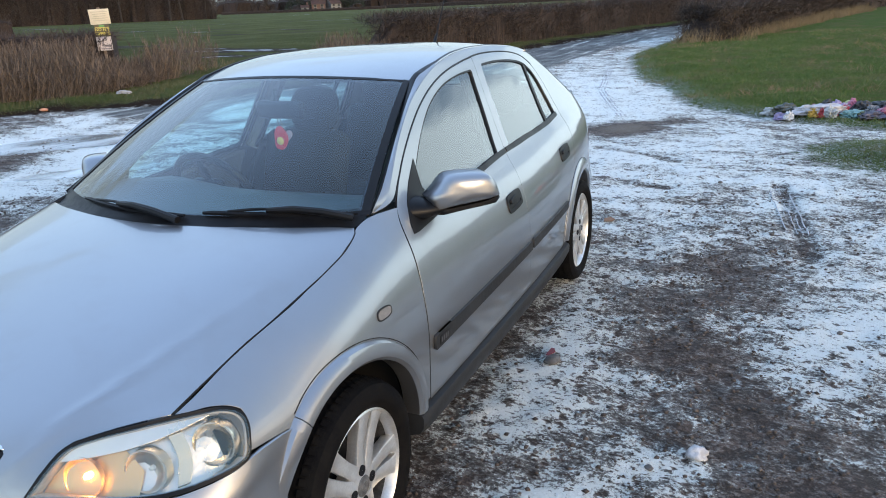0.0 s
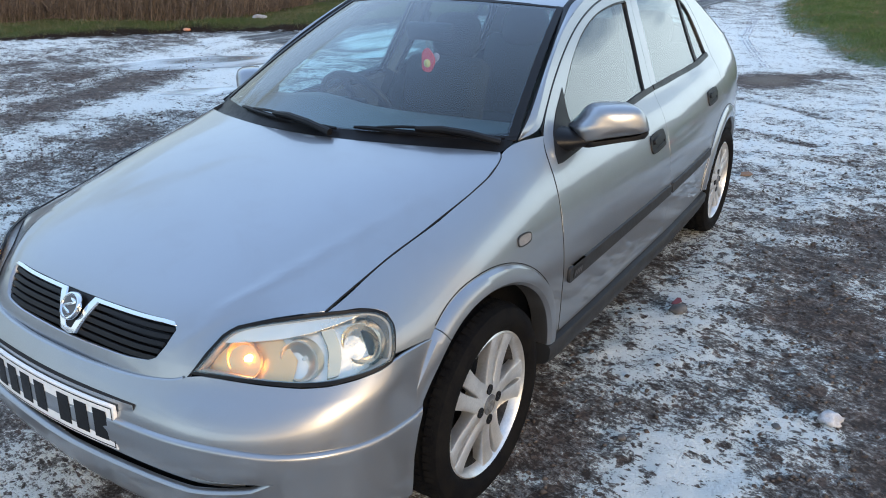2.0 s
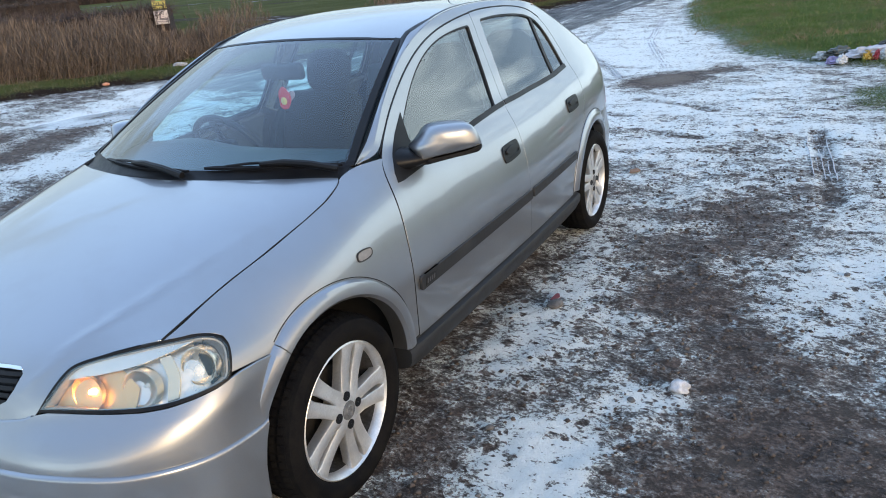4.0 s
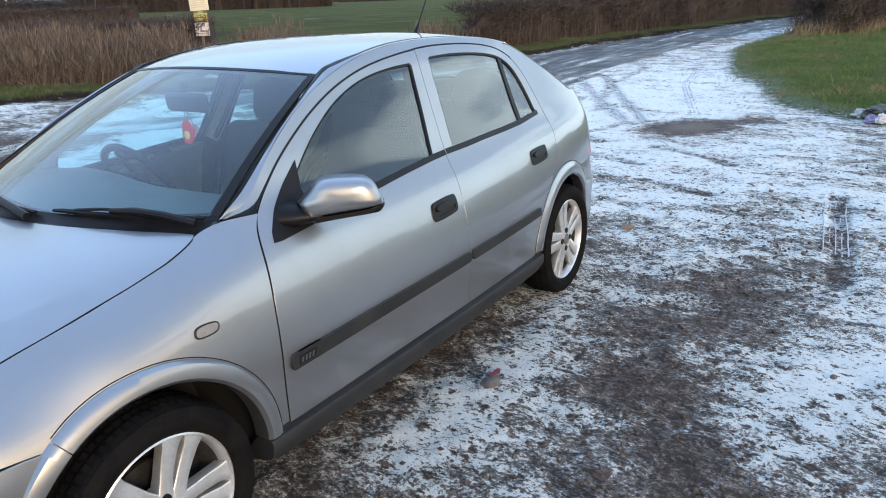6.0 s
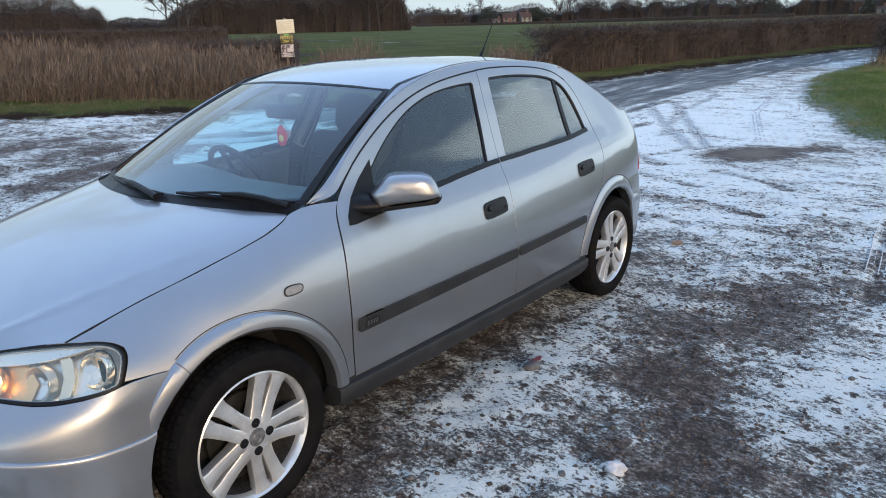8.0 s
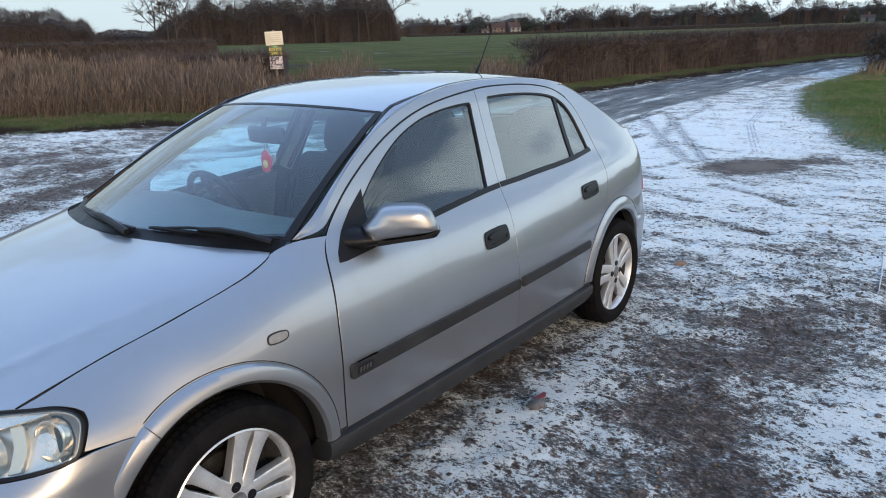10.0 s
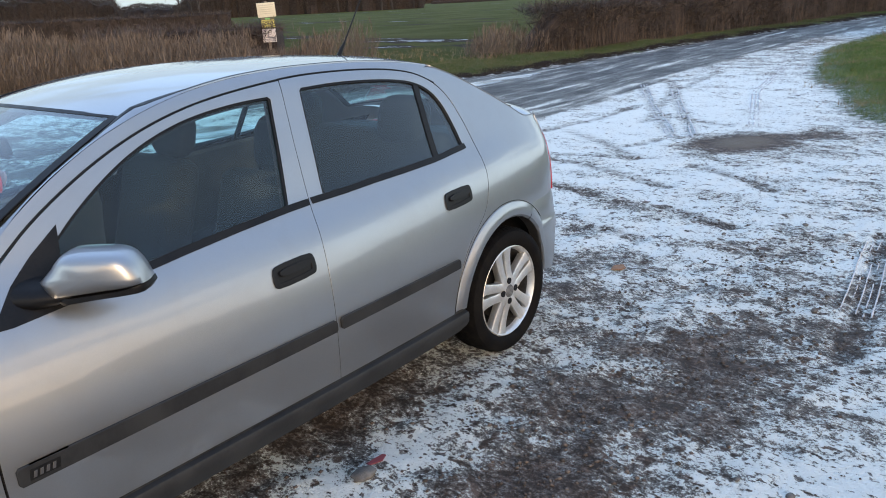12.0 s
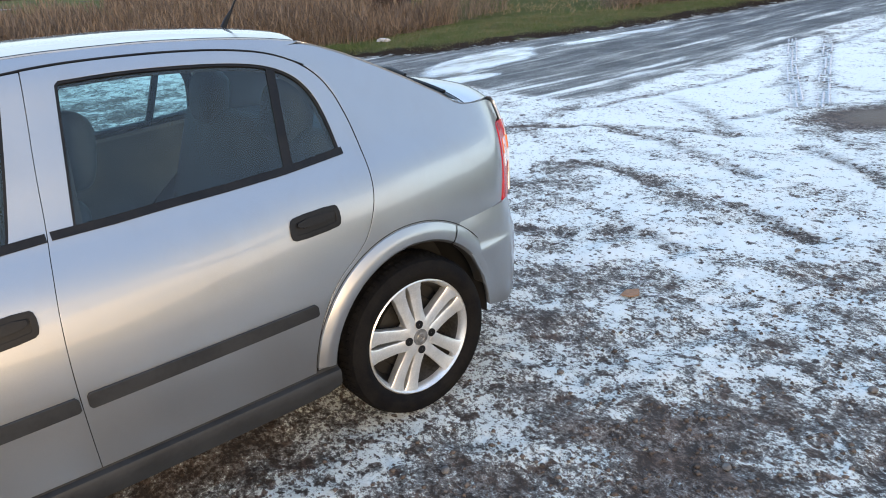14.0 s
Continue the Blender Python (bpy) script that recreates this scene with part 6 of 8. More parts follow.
for a in (0, 180, -90):
    rbox((0.13, 0.035, 0.018), 0.008, wheelm @ pose(0, 0, 0, 0, 0, a) @ pose(0.11, 0, -0.008), 2, bm)
cabin("steering_boss", bm, BLACK_PLASTIC, "", steer)


def pad(w, d, h, m):
    """A plump cushion with well rounded corners."""
    bm = bmesh.new()
    bmesh.ops.create_uvsphere(bm, u_segments=28, v_segments=18, radius=1.0)
    for v in bm.verts:
        q = [math.copysign(abs(c) ** e, c) for c, e in zip(v.co, (0.66, 0.75, 0.66))]
        v.co = m @ Vector((q[0] * w / 2, q[1] * d / 2, q[2] * h / 2))
    return bm


for x in (-0.385, 0.375):
    bm = rbox((0.50, 0.52, 0.16), 0.06, pose(x, 1.20, 0.50, 6))
    seat = cabin("front_seat", bm, FABRIC, "dark grey fabric front seat")
    cabin("backrest", rbox((0.47, 0.15, 0.56), 0.065, pose(x, 1.56, 0.755, -17), 4), FABRIC, "", seat)
    cabin("head_restraint", pad(0.27, 0.12, 0.23, pose(x, 1.715, 1.115, -12)), FABRIC, "", seat)
    bm = tube([(x - 0.06, 1.65, 0.98), (x - 0.06, 1.69, 1.07)], 0.007, 8)
    tube([(x + 0.06, 1.65, 0.98), (x + 0.06, 1.69, 1.07)], 0.007, 8, bm)
    cabin("restraint_post", bm, BLACK_PLASTIC, "", seat)
bench = cabin("rear_seat", rbox((1.22, 0.50, 0.18), 0.06, pose(0, 2.05, 0.52, 6)), FABRIC, "dark grey fabric rear bench")
cabin("rear_backrest", rbox((1.24, 0.16, 0.58), 0.06, pose(0, 2.38, 0.78, -20), 4), FABRIC, "", bench)
for x in (-0.36, 0.36):
    cabin("rear_head_restraint", pad(0.29, 0.12, 0.23, pose(x, 2.43, 1.105, -15)), FABRIC, "", bench)
cabin("parcel_shelf", rbox((1.18, 0.46, 0.03), 0.01, pose(0, 2.76, 0.985, -3)), FABRIC, "dark parcel shelf")
cabin("cabin_floor", rbox((1.34, 2.0, 0.05), 0.02, pose(0, 1.55, 0.36)), DARK)
for s in (1, -1):
    f = FACES[s]
    for nm, poly in (("door_trim", [(0.60, 0.40), (0.56, 0.88), (1.05, 0.93), (1.46, 0.955), (1.50, 0.80), (1.50, 0.40)]), ("door_trim", [(1.60, 0.40), (1.62, 0.955), (2.04, 0.975), (2.44, 1.0), (2.40, 0.78), (2.2, 0.60), (2.15, 0.40)])):
        panel(nm, f, poly, DASH, car, side=-s, thick=0.03, lift=0.055, step=0.06, label="dark door lining")
    pillar = [Vector((s * (float(side_x(y, z)) - 0.045), y + 0.02, z)) for y, z in ((1.50, 0.95), (1.56, 1.12), (1.62, 1.34))]
    cabin("pillar_cover", tube(pillar, [0.04, 0.036, 0.04], 10), LINING, "pale grey pillar lining")
    belt = [p + Vector((-s * 0.042, -0.01, 0)) for p in pillar]
    cabin("seat_belt", tube(belt[::-1] , 0.012, 6), BLACK_PLASTIC, "black seat belt")
    ap = [Vector((s * 0.612, 0.46, 0.955)), Vector((s * 0.548, 0.76, 1.115)), Vector((s * 0.470, 1.09, 1.285))]
    cabin("front_pillar_cover", tube(ap, 0.022, 8), FABRIC)
panel("headlining", roof_q, [(q * 0.47, 0.06 + y * 0.96) for q, y in roof_outline], LINING, car, side=-1.0, thick=0, lift=0.022, step=0.06, label="pale grey headlining")
bm = rbox((0.215, 0.035, 0.07), 0.02, pose(0.04, 0.845, 1.228, 8), 4)
rvm = cabin("rear_view_mirror", bm, BLACK_PLASTIC, "black rear-view mirror")
cabin("mirror_arm", tube([(0.03, 0.84, 1.25), (0.02, 0.856, 1.28), (0.02, 0.862, 1.296)], [0.010, 0.010, 0.016], 8), BLACK_PLASTIC, "", rvm)
POPPY = material("poppy_red", (0.66, 0.03, 0.035), 0.5)
POPPY_EYE = material("poppy_centre", (0.75, 0.50, 0.12), 0.5)
bm2 = bmesh.new()
ring = [bm2.verts.new((0.036 + (0.030 + 0.004 * math.sin(3 * a + 1)) * math.cos(a) * (1.0 - 0.25 * math.sin(a)), 0.83, 1.122 + 0.046 * math.sin(a))) for a in np.linspace(0, 2 * math.pi, 28, endpoint=False)]
f0 = bm2.faces.new(ring)
ex = bmesh.ops.extrude_face_region(bm2, geom=[f0])
bmesh.ops.translate(bm2, verts=[v for v in ex["geom"] if isinstance(v, bmesh.types.BMVert)], vec=(0, 0.006, 0))
bmesh.ops.recalc_face_normals(bm2, faces=list(bm2.faces))
charm = part("hanging_poppy", bm2, POPPY, None, smooth=False)
tagged(charm, "red hanging poppy ornament with a yellow centre", "ornament")
part("poppy_centre", lathe([(0.001, 0.004), (0.012, 0.003), (0.016, 0.0)], 24, m=Matrix.Translation((0.036, 0.828, 1.110)) @ pose(0, 0, 0, 0, 0, -90)), POPPY_EYE, charm)
bm = tube([(0.028, 0.835, 1.155), (0.026, 0.842, 1.235)], 0.0022, 5)
tube([(0.044, 0.835, 1.155), (0.034, 0.842, 1.235)], 0.0022, 5, bm)
part("hanging_cord", bm, LINING, charm, "pale cord")
# heart-shaped air freshener beside it
bm = bmesh.new()
ring = []
for a in np.linspace(0, 2 * math.pi, 36, endpoint=False):
    hx = 16 * math.sin(a) ** 3
    hz = 13 * math.cos(a) - 5 * math.cos(2 * a) - 2 * math.cos(3 * a) - math.cos(4 * a)
    ring.append(bm.verts.new((0.052 + hx * 0.0018, 0.846, 1.128 + hz * 0.0018)))
f0 = bm.faces.new(ring)
ex = bmesh.ops.extrude_face_region(bm, geom=[f0])
bmesh.ops.translate(bm, verts=[v for v in ex["geom"] if isinstance(v, bmesh.types.BMVert)], vec=(0, 0.004, 0))
bmesh.ops.recalc_face_normals(bm, faces=list(bm.faces))
heart = part("air_freshener", bm, material("freshener_mauve", (0.42, 0.33, 0.40), 0.4), None, smooth=False)
tagged(heart, "mauve heart-shaped air freshener hanging behind the windscreen", "air freshener")
part("freshener_cord", tube([(0.052, 0.848, 1.150), (0.012, 0.845, 1.235)], 0.0018, 5), LINING, heart)


for ob in scene.objects:
    if ob.type == "MESH" and ob.data.materials and ob.data.materials[0] in (GLASS, SCREEN, LENS):
        ob.visible_shadow = False


# vegetation
rng = np.random.default_rng(7)


def soup(name, verts, faces, mat, label, category, kind="stuff", smooth=False, parent=None, heart=0):
    """One object out of arrays of points and triangles or quads."""
    verts, faces = np.asarray(verts, np.float32), np.asarray(faces, np.int32)
    me = bpy.data.meshes.new(name)
    me.vertices.add(len(verts))
    me.vertices.foreach_set("co", verts.ravel())
    k = faces.shape[1]
    me.loops.add(faces.size)
    me.loops.foreach_set("vertex_index", faces.ravel())
    me.polygons.add(len(faces))
    me.polygons.foreach_set("loop_start", np.arange(0, faces.size, k, dtype=np.int32))
    me.polygons.foreach_set("use_smooth", np.full(len(faces), smooth))
    me.update(calc_edges=True)
    me.materials.append(mat)
    if heart:  # the last faces are the dark sheet that stands for inner shade
        me.materials.append(SHADE_CORE)
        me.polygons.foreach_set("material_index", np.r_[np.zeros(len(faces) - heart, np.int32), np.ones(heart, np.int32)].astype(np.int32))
    ob = new(name, me)
    ob.parent = parent
    return tagged(ob, label, category, kind=kind)


def strips(base, tip, width, sag=0.0, taper=0.25, segs=2):
    """Narrow ribbons from base to tip, at random turns; gives points and quads."""
    base, tip = np.asarray(base, float), np.asarray(tip, float)
    n = len(base)
    width = np.broadcast_to(np.asarray(width, float), (n,))
    d = tip - base
    a = rng.uniform(0, 2 * np.pi, n)
    side = np.stack([np.cos(a), np.sin(a), 0 * a], 1)
    flat = np.abs(d[:, 2]) < 0.5 * np.linalg.norm(d, axis=1)
    side[flat] = np.cross(d[flat], rng.normal(size=(flat.sum(), 3)))
    side /= np.maximum(np.linalg.norm(side, axis=1), 1e-9)[:, None]
    pts = []
    for k in range(segs + 1):
        t = k / segs
        w = width * (1 - (1 - taper) * t) / 2
        p = base + d * t
        p[:, 2] -= sag * t * t
        pts += [p - side * w[:, None], p + side * w[:, None]]
    v = np.stack(pts, 1)
    m = 2 * (segs + 1)
    q = np.array([[2 * k, 2 * k + 1, 2 * k + 3, 2 * k + 2] for k in range(segs)])
    f = (np.arange(n)[:, None, None] * m + q[None]).reshape(-1, 4)
    return v.reshape(-1, 3), f


def join(*sets):
    vs, fs, k = [], [], 0
    for v, f in sets:
        vs.append(v), fs.append(f + k)
        k += len(v)
    return np.concatenate(vs), np.concatenate(fs)


def plant_material(name, *colours, rough=0.8):
    m = material(name, colours[0], rough)
    n = Nodes(m)
    r = n.island()
    c = n.mix(n.step(r, 0.0, 0.5), colours[0], colours[1])
    c = n.mix(n.step(r, 0.5, 1.0), c, colours[2])
    c = n.mix(n.step(n.noise(n.pos(), 0.8, 3.0), 0.35, 0.7, 0.0, 0.4), c, colours[0])
    n.set(Base_Color=c)
    return m


REED = plant_material("dead_reed", (0.088, 0.064, 0.048), (0.235, 0.175, 0.130), (0.036, 0.027, 0.022))
TWIG = plant_material("hedge_twig", (0.023, 0.017, 0.015), (0.052, 0.037, 0.030), (0.115, 0.082, 0.060))
# painted dark for the shade deep inside hedges and woods
SHADE_CORE = simple("hedge_shade_core", (0.020, 0.014, 0.012), (0.05, 0.036, 0.030), 0.95, 3.0)
STEM = plant_material("dead_stem", (0.092, 0.064, 0.048), (0.150, 0.106, 0.078), (0.060, 0.042, 0.032))
BRAMBLE = plant_material("bramble", (0.050, 0.036, 0.036), (0.085, 0.060, 0.055), (0.065, 0.055, 0.035))
BARK = plant_material("bare_tree", (0.034, 0.026, 0.023), (0.064, 0.048, 0.040), (0.045, 0.036, 0.030))
VERGE_GRASS = plant_material("verge_grass", (0.066, 0.078, 0.026), (0.105, 0.112, 0.042), (0.150, 0.125, 0.068))
EVERGREEN = plant_material("evergreen", (0.018, 0.024, 0.016), (0.03, 0.04, 0.022), (0.025, 0.03, 0.022))
GRASS = plant_material("grass_blade", (0.066, 0.104, 0.022), (0.130, 0.182, 0.040), (0.21, 0.190, 0.090))
STRAW = plant_material("dead_grass", (0.22, 0.16, 0.08), (0.30, 0.22, 0.12), (0.16, 0.11, 0.06))


def along(line, n, closed=False):
    """n random places on a line of straight pieces: points, unit normals to its left, and how far along (0..1)."""
    p = np.asarray(line, float)
    d = np.diff(p, axis=0)
    l = np.hypot(*d.T)
    s = rng.uniform(0, l.sum(), n)
    c = np.r_[0, np.cumsum(l)]
    i = np.clip(np.searchsorted(c, s) - 1, 0, len(l) - 1)
    t = (s - c[i]) / l[i]
    u = d[i] / l[i][:, None]
    return p[i] + d[i] * t[:, None], np.stack([-u[:, 1], u[:, 0]], 1), s / c[-1]


def hedge(name, line, height, width, count, twig=0.013, stems=0, mat=TWIG, label="", ragged=0.06, stem_h=0.8, bare_end=0, bare_start=0, two_faces=False):
    """A clipped bare hedge; it lies to the left of its line, seen along it."""
    p, nrm, s = along(line, count)
    h = height * (0.96 + 0.07 * value_noise(s * 40, 0 * s + 3.0, 4))
    skin = rng.uniform(0, 1, count)
    off = np.where(skin < 0.5, rng.uniform(0, 0.2, count), rng.uniform(0, 1, count)) * width
    z0 = np.where((skin > 0.5) & (skin < 0.8), h - rng.uniform(0.05, 0.3, count), rng.uniform(0.0, 1, count) ** 0.8 * h)
    # clumps and holes in the face
    hole = (fractal(s * len(line) * 9, z0 * 2.2, 3, 17) < 0.40) & (skin < 0.5)
    off = np.where(hole, off + 0.22 * width, off)
    if two_faces:
        off = np.where(rng.uniform(0, 1, count) < 0.55, width - off, off)
    xy = p + nrm * off[:, None]
    g = rise(xy[:, 0], xy[:, 1])
    base = np.c_[xy, g + z0 * 0.92]
    d = rng.normal(size=(count, 3)) * (0.6, 0.6, 0.5) + (0, 0, 0.45)
    d /= np.linalg.norm(d, axis=1)[:, None]
    tip = base + d * rng.uniform(0.18, 0.5, count)[:, None]
    top = g + h + rng.uniform(-0.05, ragged, count)
    tip[:, 2] = np.minimum(tip[:, 2], top)
    v, f = strips(base, tip, rng.uniform(0.6, 1.3, count) * twig, segs=1)
    # dark sheet for the shade inside; it also blocks the view through
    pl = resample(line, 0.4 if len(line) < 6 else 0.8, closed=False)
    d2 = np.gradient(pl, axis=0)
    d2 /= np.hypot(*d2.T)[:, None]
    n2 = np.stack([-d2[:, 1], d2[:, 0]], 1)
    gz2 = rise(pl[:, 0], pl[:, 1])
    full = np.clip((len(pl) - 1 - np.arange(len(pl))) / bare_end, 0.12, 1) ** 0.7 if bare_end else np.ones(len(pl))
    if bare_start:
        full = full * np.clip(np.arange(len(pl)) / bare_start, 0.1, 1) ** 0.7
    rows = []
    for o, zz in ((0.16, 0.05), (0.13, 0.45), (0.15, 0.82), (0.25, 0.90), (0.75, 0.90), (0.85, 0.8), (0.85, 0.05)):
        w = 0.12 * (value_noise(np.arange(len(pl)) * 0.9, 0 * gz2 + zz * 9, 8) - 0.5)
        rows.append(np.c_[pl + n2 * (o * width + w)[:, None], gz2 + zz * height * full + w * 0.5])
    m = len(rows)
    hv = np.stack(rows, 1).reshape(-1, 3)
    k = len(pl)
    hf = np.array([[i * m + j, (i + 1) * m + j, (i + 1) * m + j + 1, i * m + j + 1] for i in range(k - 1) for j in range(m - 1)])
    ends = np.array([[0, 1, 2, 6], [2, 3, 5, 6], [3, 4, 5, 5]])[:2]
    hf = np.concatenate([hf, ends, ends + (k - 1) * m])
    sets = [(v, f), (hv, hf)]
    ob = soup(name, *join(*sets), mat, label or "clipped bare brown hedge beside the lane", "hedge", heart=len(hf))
    if stems:
        p, nrm, s = along(line, stems)
        xy = p + nrm * rng.uniform(-0.25, 0.25, stems)[:, None]
        g = rise(xy[:, 0], xy[:, 1])
        base = np.c_[xy, g]
        hh = height * rng.uniform(0.35, 1.0, stems) * stem_h * (0.55 + 0.9 * value_noise(s * 25, 0 * s, 6))
        tip = base + np.c_[rng.normal(size=(stems, 2)) * 0.10, hh]
        v, f = strips(base, tip, rng.uniform(0.006, 0.014, stems), segs=2)
        soup("dead_stems", v, f, STEM, "tall dead brown stems standing along the hedge", "dry stems")
    return ob


def at(az, far):
    return (2.5 + far * math.sin(radians(az)), -0.6 + far * math.cos(radians(az)))


ROAD_HEDGE = [(-9.40, 19.1), (-8.7, 20.6), (-7.8, 25.4), (-6.5, 31.4), (-4.4, 41), (-0.9, 52), (4.8, 71), (13.5, 90), (28.5, 111)]
hedge("hedge", ROAD_HEDGE[:6], 1.58, 1.3, 38000, 0.018, 2600, stem_h=0.62, ragged=0.14, bare_start=2)
hedge("hedge", ROAD_HEDGE[5:], 1.9, 1.5, 7000, 0.03, 600)
BEND_HEDGE = [(34.5, 106), (10.6, 67), (5.0, 51), (2.2, 40), (0.6, 33), (-0.6, 27.6), (-1.1, 26.4), (-1.3, 25.7)]
hedge("hedge", BEND_HEDGE[:3], 1.6, 1.6, 24000, 0.04, 500, two_faces=True)
hedge("hedge", BEND_HEDGE[2:], 1.42, 1.5, 46000, 0.022, 900, ragged=0.4, stem_h=0.75, bare_end=3, two_faces=True, label="straggling bare hedge at the bend of the lane")
hedge("bramble_bank", [at(-50.5, 21.8), at(-56, 22.3), at(-60, 22.6), at(-64, 23.5)], 1.45, -1.4, 9000, 0.016, 0, BRAMBLE, "dark bramble bank behind the reeds", 0.2)
hedge("hedge", [at(-54.3, 60), at(-60, 58), at(-66, 58), at(-74, 62)], 1.85, -1.5, 7000, 0.035, 0, TWIG, "clipped hedge across the far field")
hedge("hedge", [at(-13, 300), at(-20, 310), at(-28, 335)], 1.6, -2.0, 2500, 0.12, 0, BRAMBLE, "low field hedge far off")
hedge("hedge", [at(-28, 318), at(-34, 330), at(-40, 345)], 1.2, -2.0, 1500, 0.12, 0, BRAMBLE, "low field hedge far off")

# reeds
REED_BED = [(-19.5, 1.8), (-17.6, 4.2), (-16.3, 5.7), (-14.7, 7.4), (-12.8, 8.9), (-11.7, 10.1), (-12.1, 12.4), (-12.8, 14.2), (-14.2, 13.6), (-14.4, 12.4), (-16.5, 10.8), (-19, 8.5), (-23, 4.5)]


def scatter(poly, n, keep=None):
    p = np.asarray(poly, float)
    out = np.zeros((0, 2))
    while len(out) < n:
        q = rng.uniform(p.min(0), p.max(0), (n * 2, 2))
        q = q[inside(p, q)]
        if keep is not None:
            q = q[keep(q) > rng.uniform(0, 1, len(q))]
        out = np.concatenate([out, q])
    return out[:n]


def reeds(poly, n, tall, name="reeds"):
    xy = scatter(poly, n)
    clump = fractal(xy[:, 0] * 0.8, xy[:, 1] * 0.8, 3, 21)
    front = np.clip(edge_distance(poly, xy) / 0.8, 0.35, 1)
    low = np.clip((xy[:, 1] - 7.0) / 3.5, 0, 1) * np.clip((14 - xy[:, 1]) / 2, 0, 1)
    h = tall * (1 - 0.22 * low) * (0.55 + 0.75 * clump) * rng.uniform(0.72, 1.1, n) * (0.55 + 0.45 * front)
    side_on = np.degrees(np.abs(np.arctan2(xy[:, 0] - 2.5, xy[:, 1] + 0.6) - math.atan2(-17.05, 13.85)))
    h *= np.where(side_on < 2.0, 0.62, 1.0)  # trodden down before the boards
    base = np.c_[xy, rise(xy[:, 0], xy[:, 1]) + 0.02]
    lean = np.c_[rng.normal(0.17, 0.17, n), rng.normal(0.07, 0.17, n)] * h[:, None]
    tip = base + np.c_[lean, h]
    sets = [strips(base, tip, rng.uniform(0.006, 0.013, n), segs=2)]
    for _ in range(3):
        t = rng.uniform(0.2, 0.8, n)[:, None]
        b = base + (tip - base) * t
        a = rng.uniform(0, 2 * np.pi, n)
        l = rng.uniform(0.25, 0.55, n)
        e = b + np.c_[np.cos(a) * l * 0.5, np.sin(a) * l * 0.5, l * rng.uniform(0.2, 0.9, n)]
        sets.append(strips(b, e, rng.uniform(0.007, 0.015, n), sag=0.06, taper=0.1))
    k = rng.uniform(0, 1, n) < 0.45
    for _ in range(3):
        b = tip[k] - (0, 0, 0.10)
        e = tip[k] + np.c_[rng.normal(0, 0.05, k.sum()), rng.normal(0, 0.05, k.sum()), rng.uniform(0.04, 0.14, k.sum())]
        sets.append(strips(b, e, 0.014, taper=0.4, segs=1))
    # litter of fallen blades at the foot
    m = n
    q = scatter(poly, m)
    b = np.c_[q, rise(q[:, 0], q[:, 1]) + 0.03]
    a = rng.uniform(0, 2 * np.pi, m)
    e = b + np.c_[np.cos(a) * 0.3, np.sin(a) * 0.3, rng.uniform(0.0, 0.35, m)]
    sets.append(strips(b, e, 0.014, sag=0.04))
    return soup(name, *join(*sets), REED, "bed of tall dead tan reeds beside the lane", "reeds")


reeds(REED_BED, 13500, 1.42)
reeds([(-13.4, 14.2), (-13.0, 14.6), (-14.2, 17.4), (-15.6, 17.8), (-15.4, 15.5)], 300, 1.3, "reeds")
reeds([(-10.9, 17.4), (-9.9, 17.2), (-9.2, 19.2), (-10.6, 20.2), (-11.8, 19.4)], 600, 1.0, "reeds")

# grass on the verges and the right-hand land
def blades(name, xy, lo, hi, width, mat, label, spread=0.5, per=4):
    n = len(xy)
    xy = np.repeat(xy, per, 0) + rng.normal(0, 0.035, (n * per, 2))
    i, j = np.clip(np.searchsorted(GX, xy[:, 0]), 1, nx - 1), np.clip(np.searchsorted(GY, xy[:, 1]), 1, ny - 1)
    z = gz[j * nx + i]
    h = rng.uniform(lo, hi, n * per)
    base = np.c_[xy, z - 0.01]
    tip = base + np.c_[rng.normal(0, spread, (n * per, 2)) * h[:, None], h]
    return soup(name, *strips(base, tip, width, sag=0.02, taper=0.1), mat, label, "grass")


near_right = [(5.2, 7.6), (3.4, 8.7), (2.4, 9.1), (1.7, 9.7), (0.75, 10.9), (0.05, 13.3), (-0.75, 15.1), (-1.4, 18.1), (-1.9, 21), (-1.8, 24), (-1.2, 30), (6, 30), (12, 22), (11, 9)]
edge_keep = lambda q: np.clip(1.2 - edge_distance(near_right, q) * 0.12, 0.25, 1)
blades("grass", scatter(near_right, 21000, edge_keep), 0.04, 0.10, 0.009, GRASS, "rough green winter grass at the edge of the lot")
tuft_at = scatter(near_right, 90)
blades("tussocks", np.repeat(tuft_at, 22, 0) + rng.normal(0, 0.22, (90 * 22, 2)), 0.05, 0.16, 0.008, STRAW, "pale dead grass tussocks", 0.7)
blades("grass", scatter([(2.3, 6.5), (2.2, 7.3), (2.7, 7.9), (3.8, 7.8), (4.2, 6.6), (3.2, 6.0)], 900), 0.03, 0.08, 0.008, GRASS, "thin grass showing through the snow", 0.7)
verge_band = [(-20, 0.3), (-16.2, 3.0), (-14, 4.8), (-12.6, 6.2), (-11.7, 7.8), (-10.5, 9.3), (-9.1, 10.2), (-8.6, 12.4), (-7.5, 15.8), (-7.0, 20), (-6.5, 24), (-5.4, 30.5), (-3.6, 38.5),
              (-4.5, 39), (-6.6, 31), (-7.9, 25), (-8.9, 20.2), (-10.2, 17.5), (-12.6, 15), (-11.6, 10.2), (-12.8, 8.8), (-14.7, 7.2), (-17.5, 4.2), (-21, 1)]
blades("grass", scatter(verge_band, 11000, lambda q: np.clip(edge_distance(VERGE, q, closed=False) * 2.2 - 0.5, 0.06, 1)), 0.03, 0.10, 0.010, VERGE_GRASS, "strip of mown verge grass beside the lane")
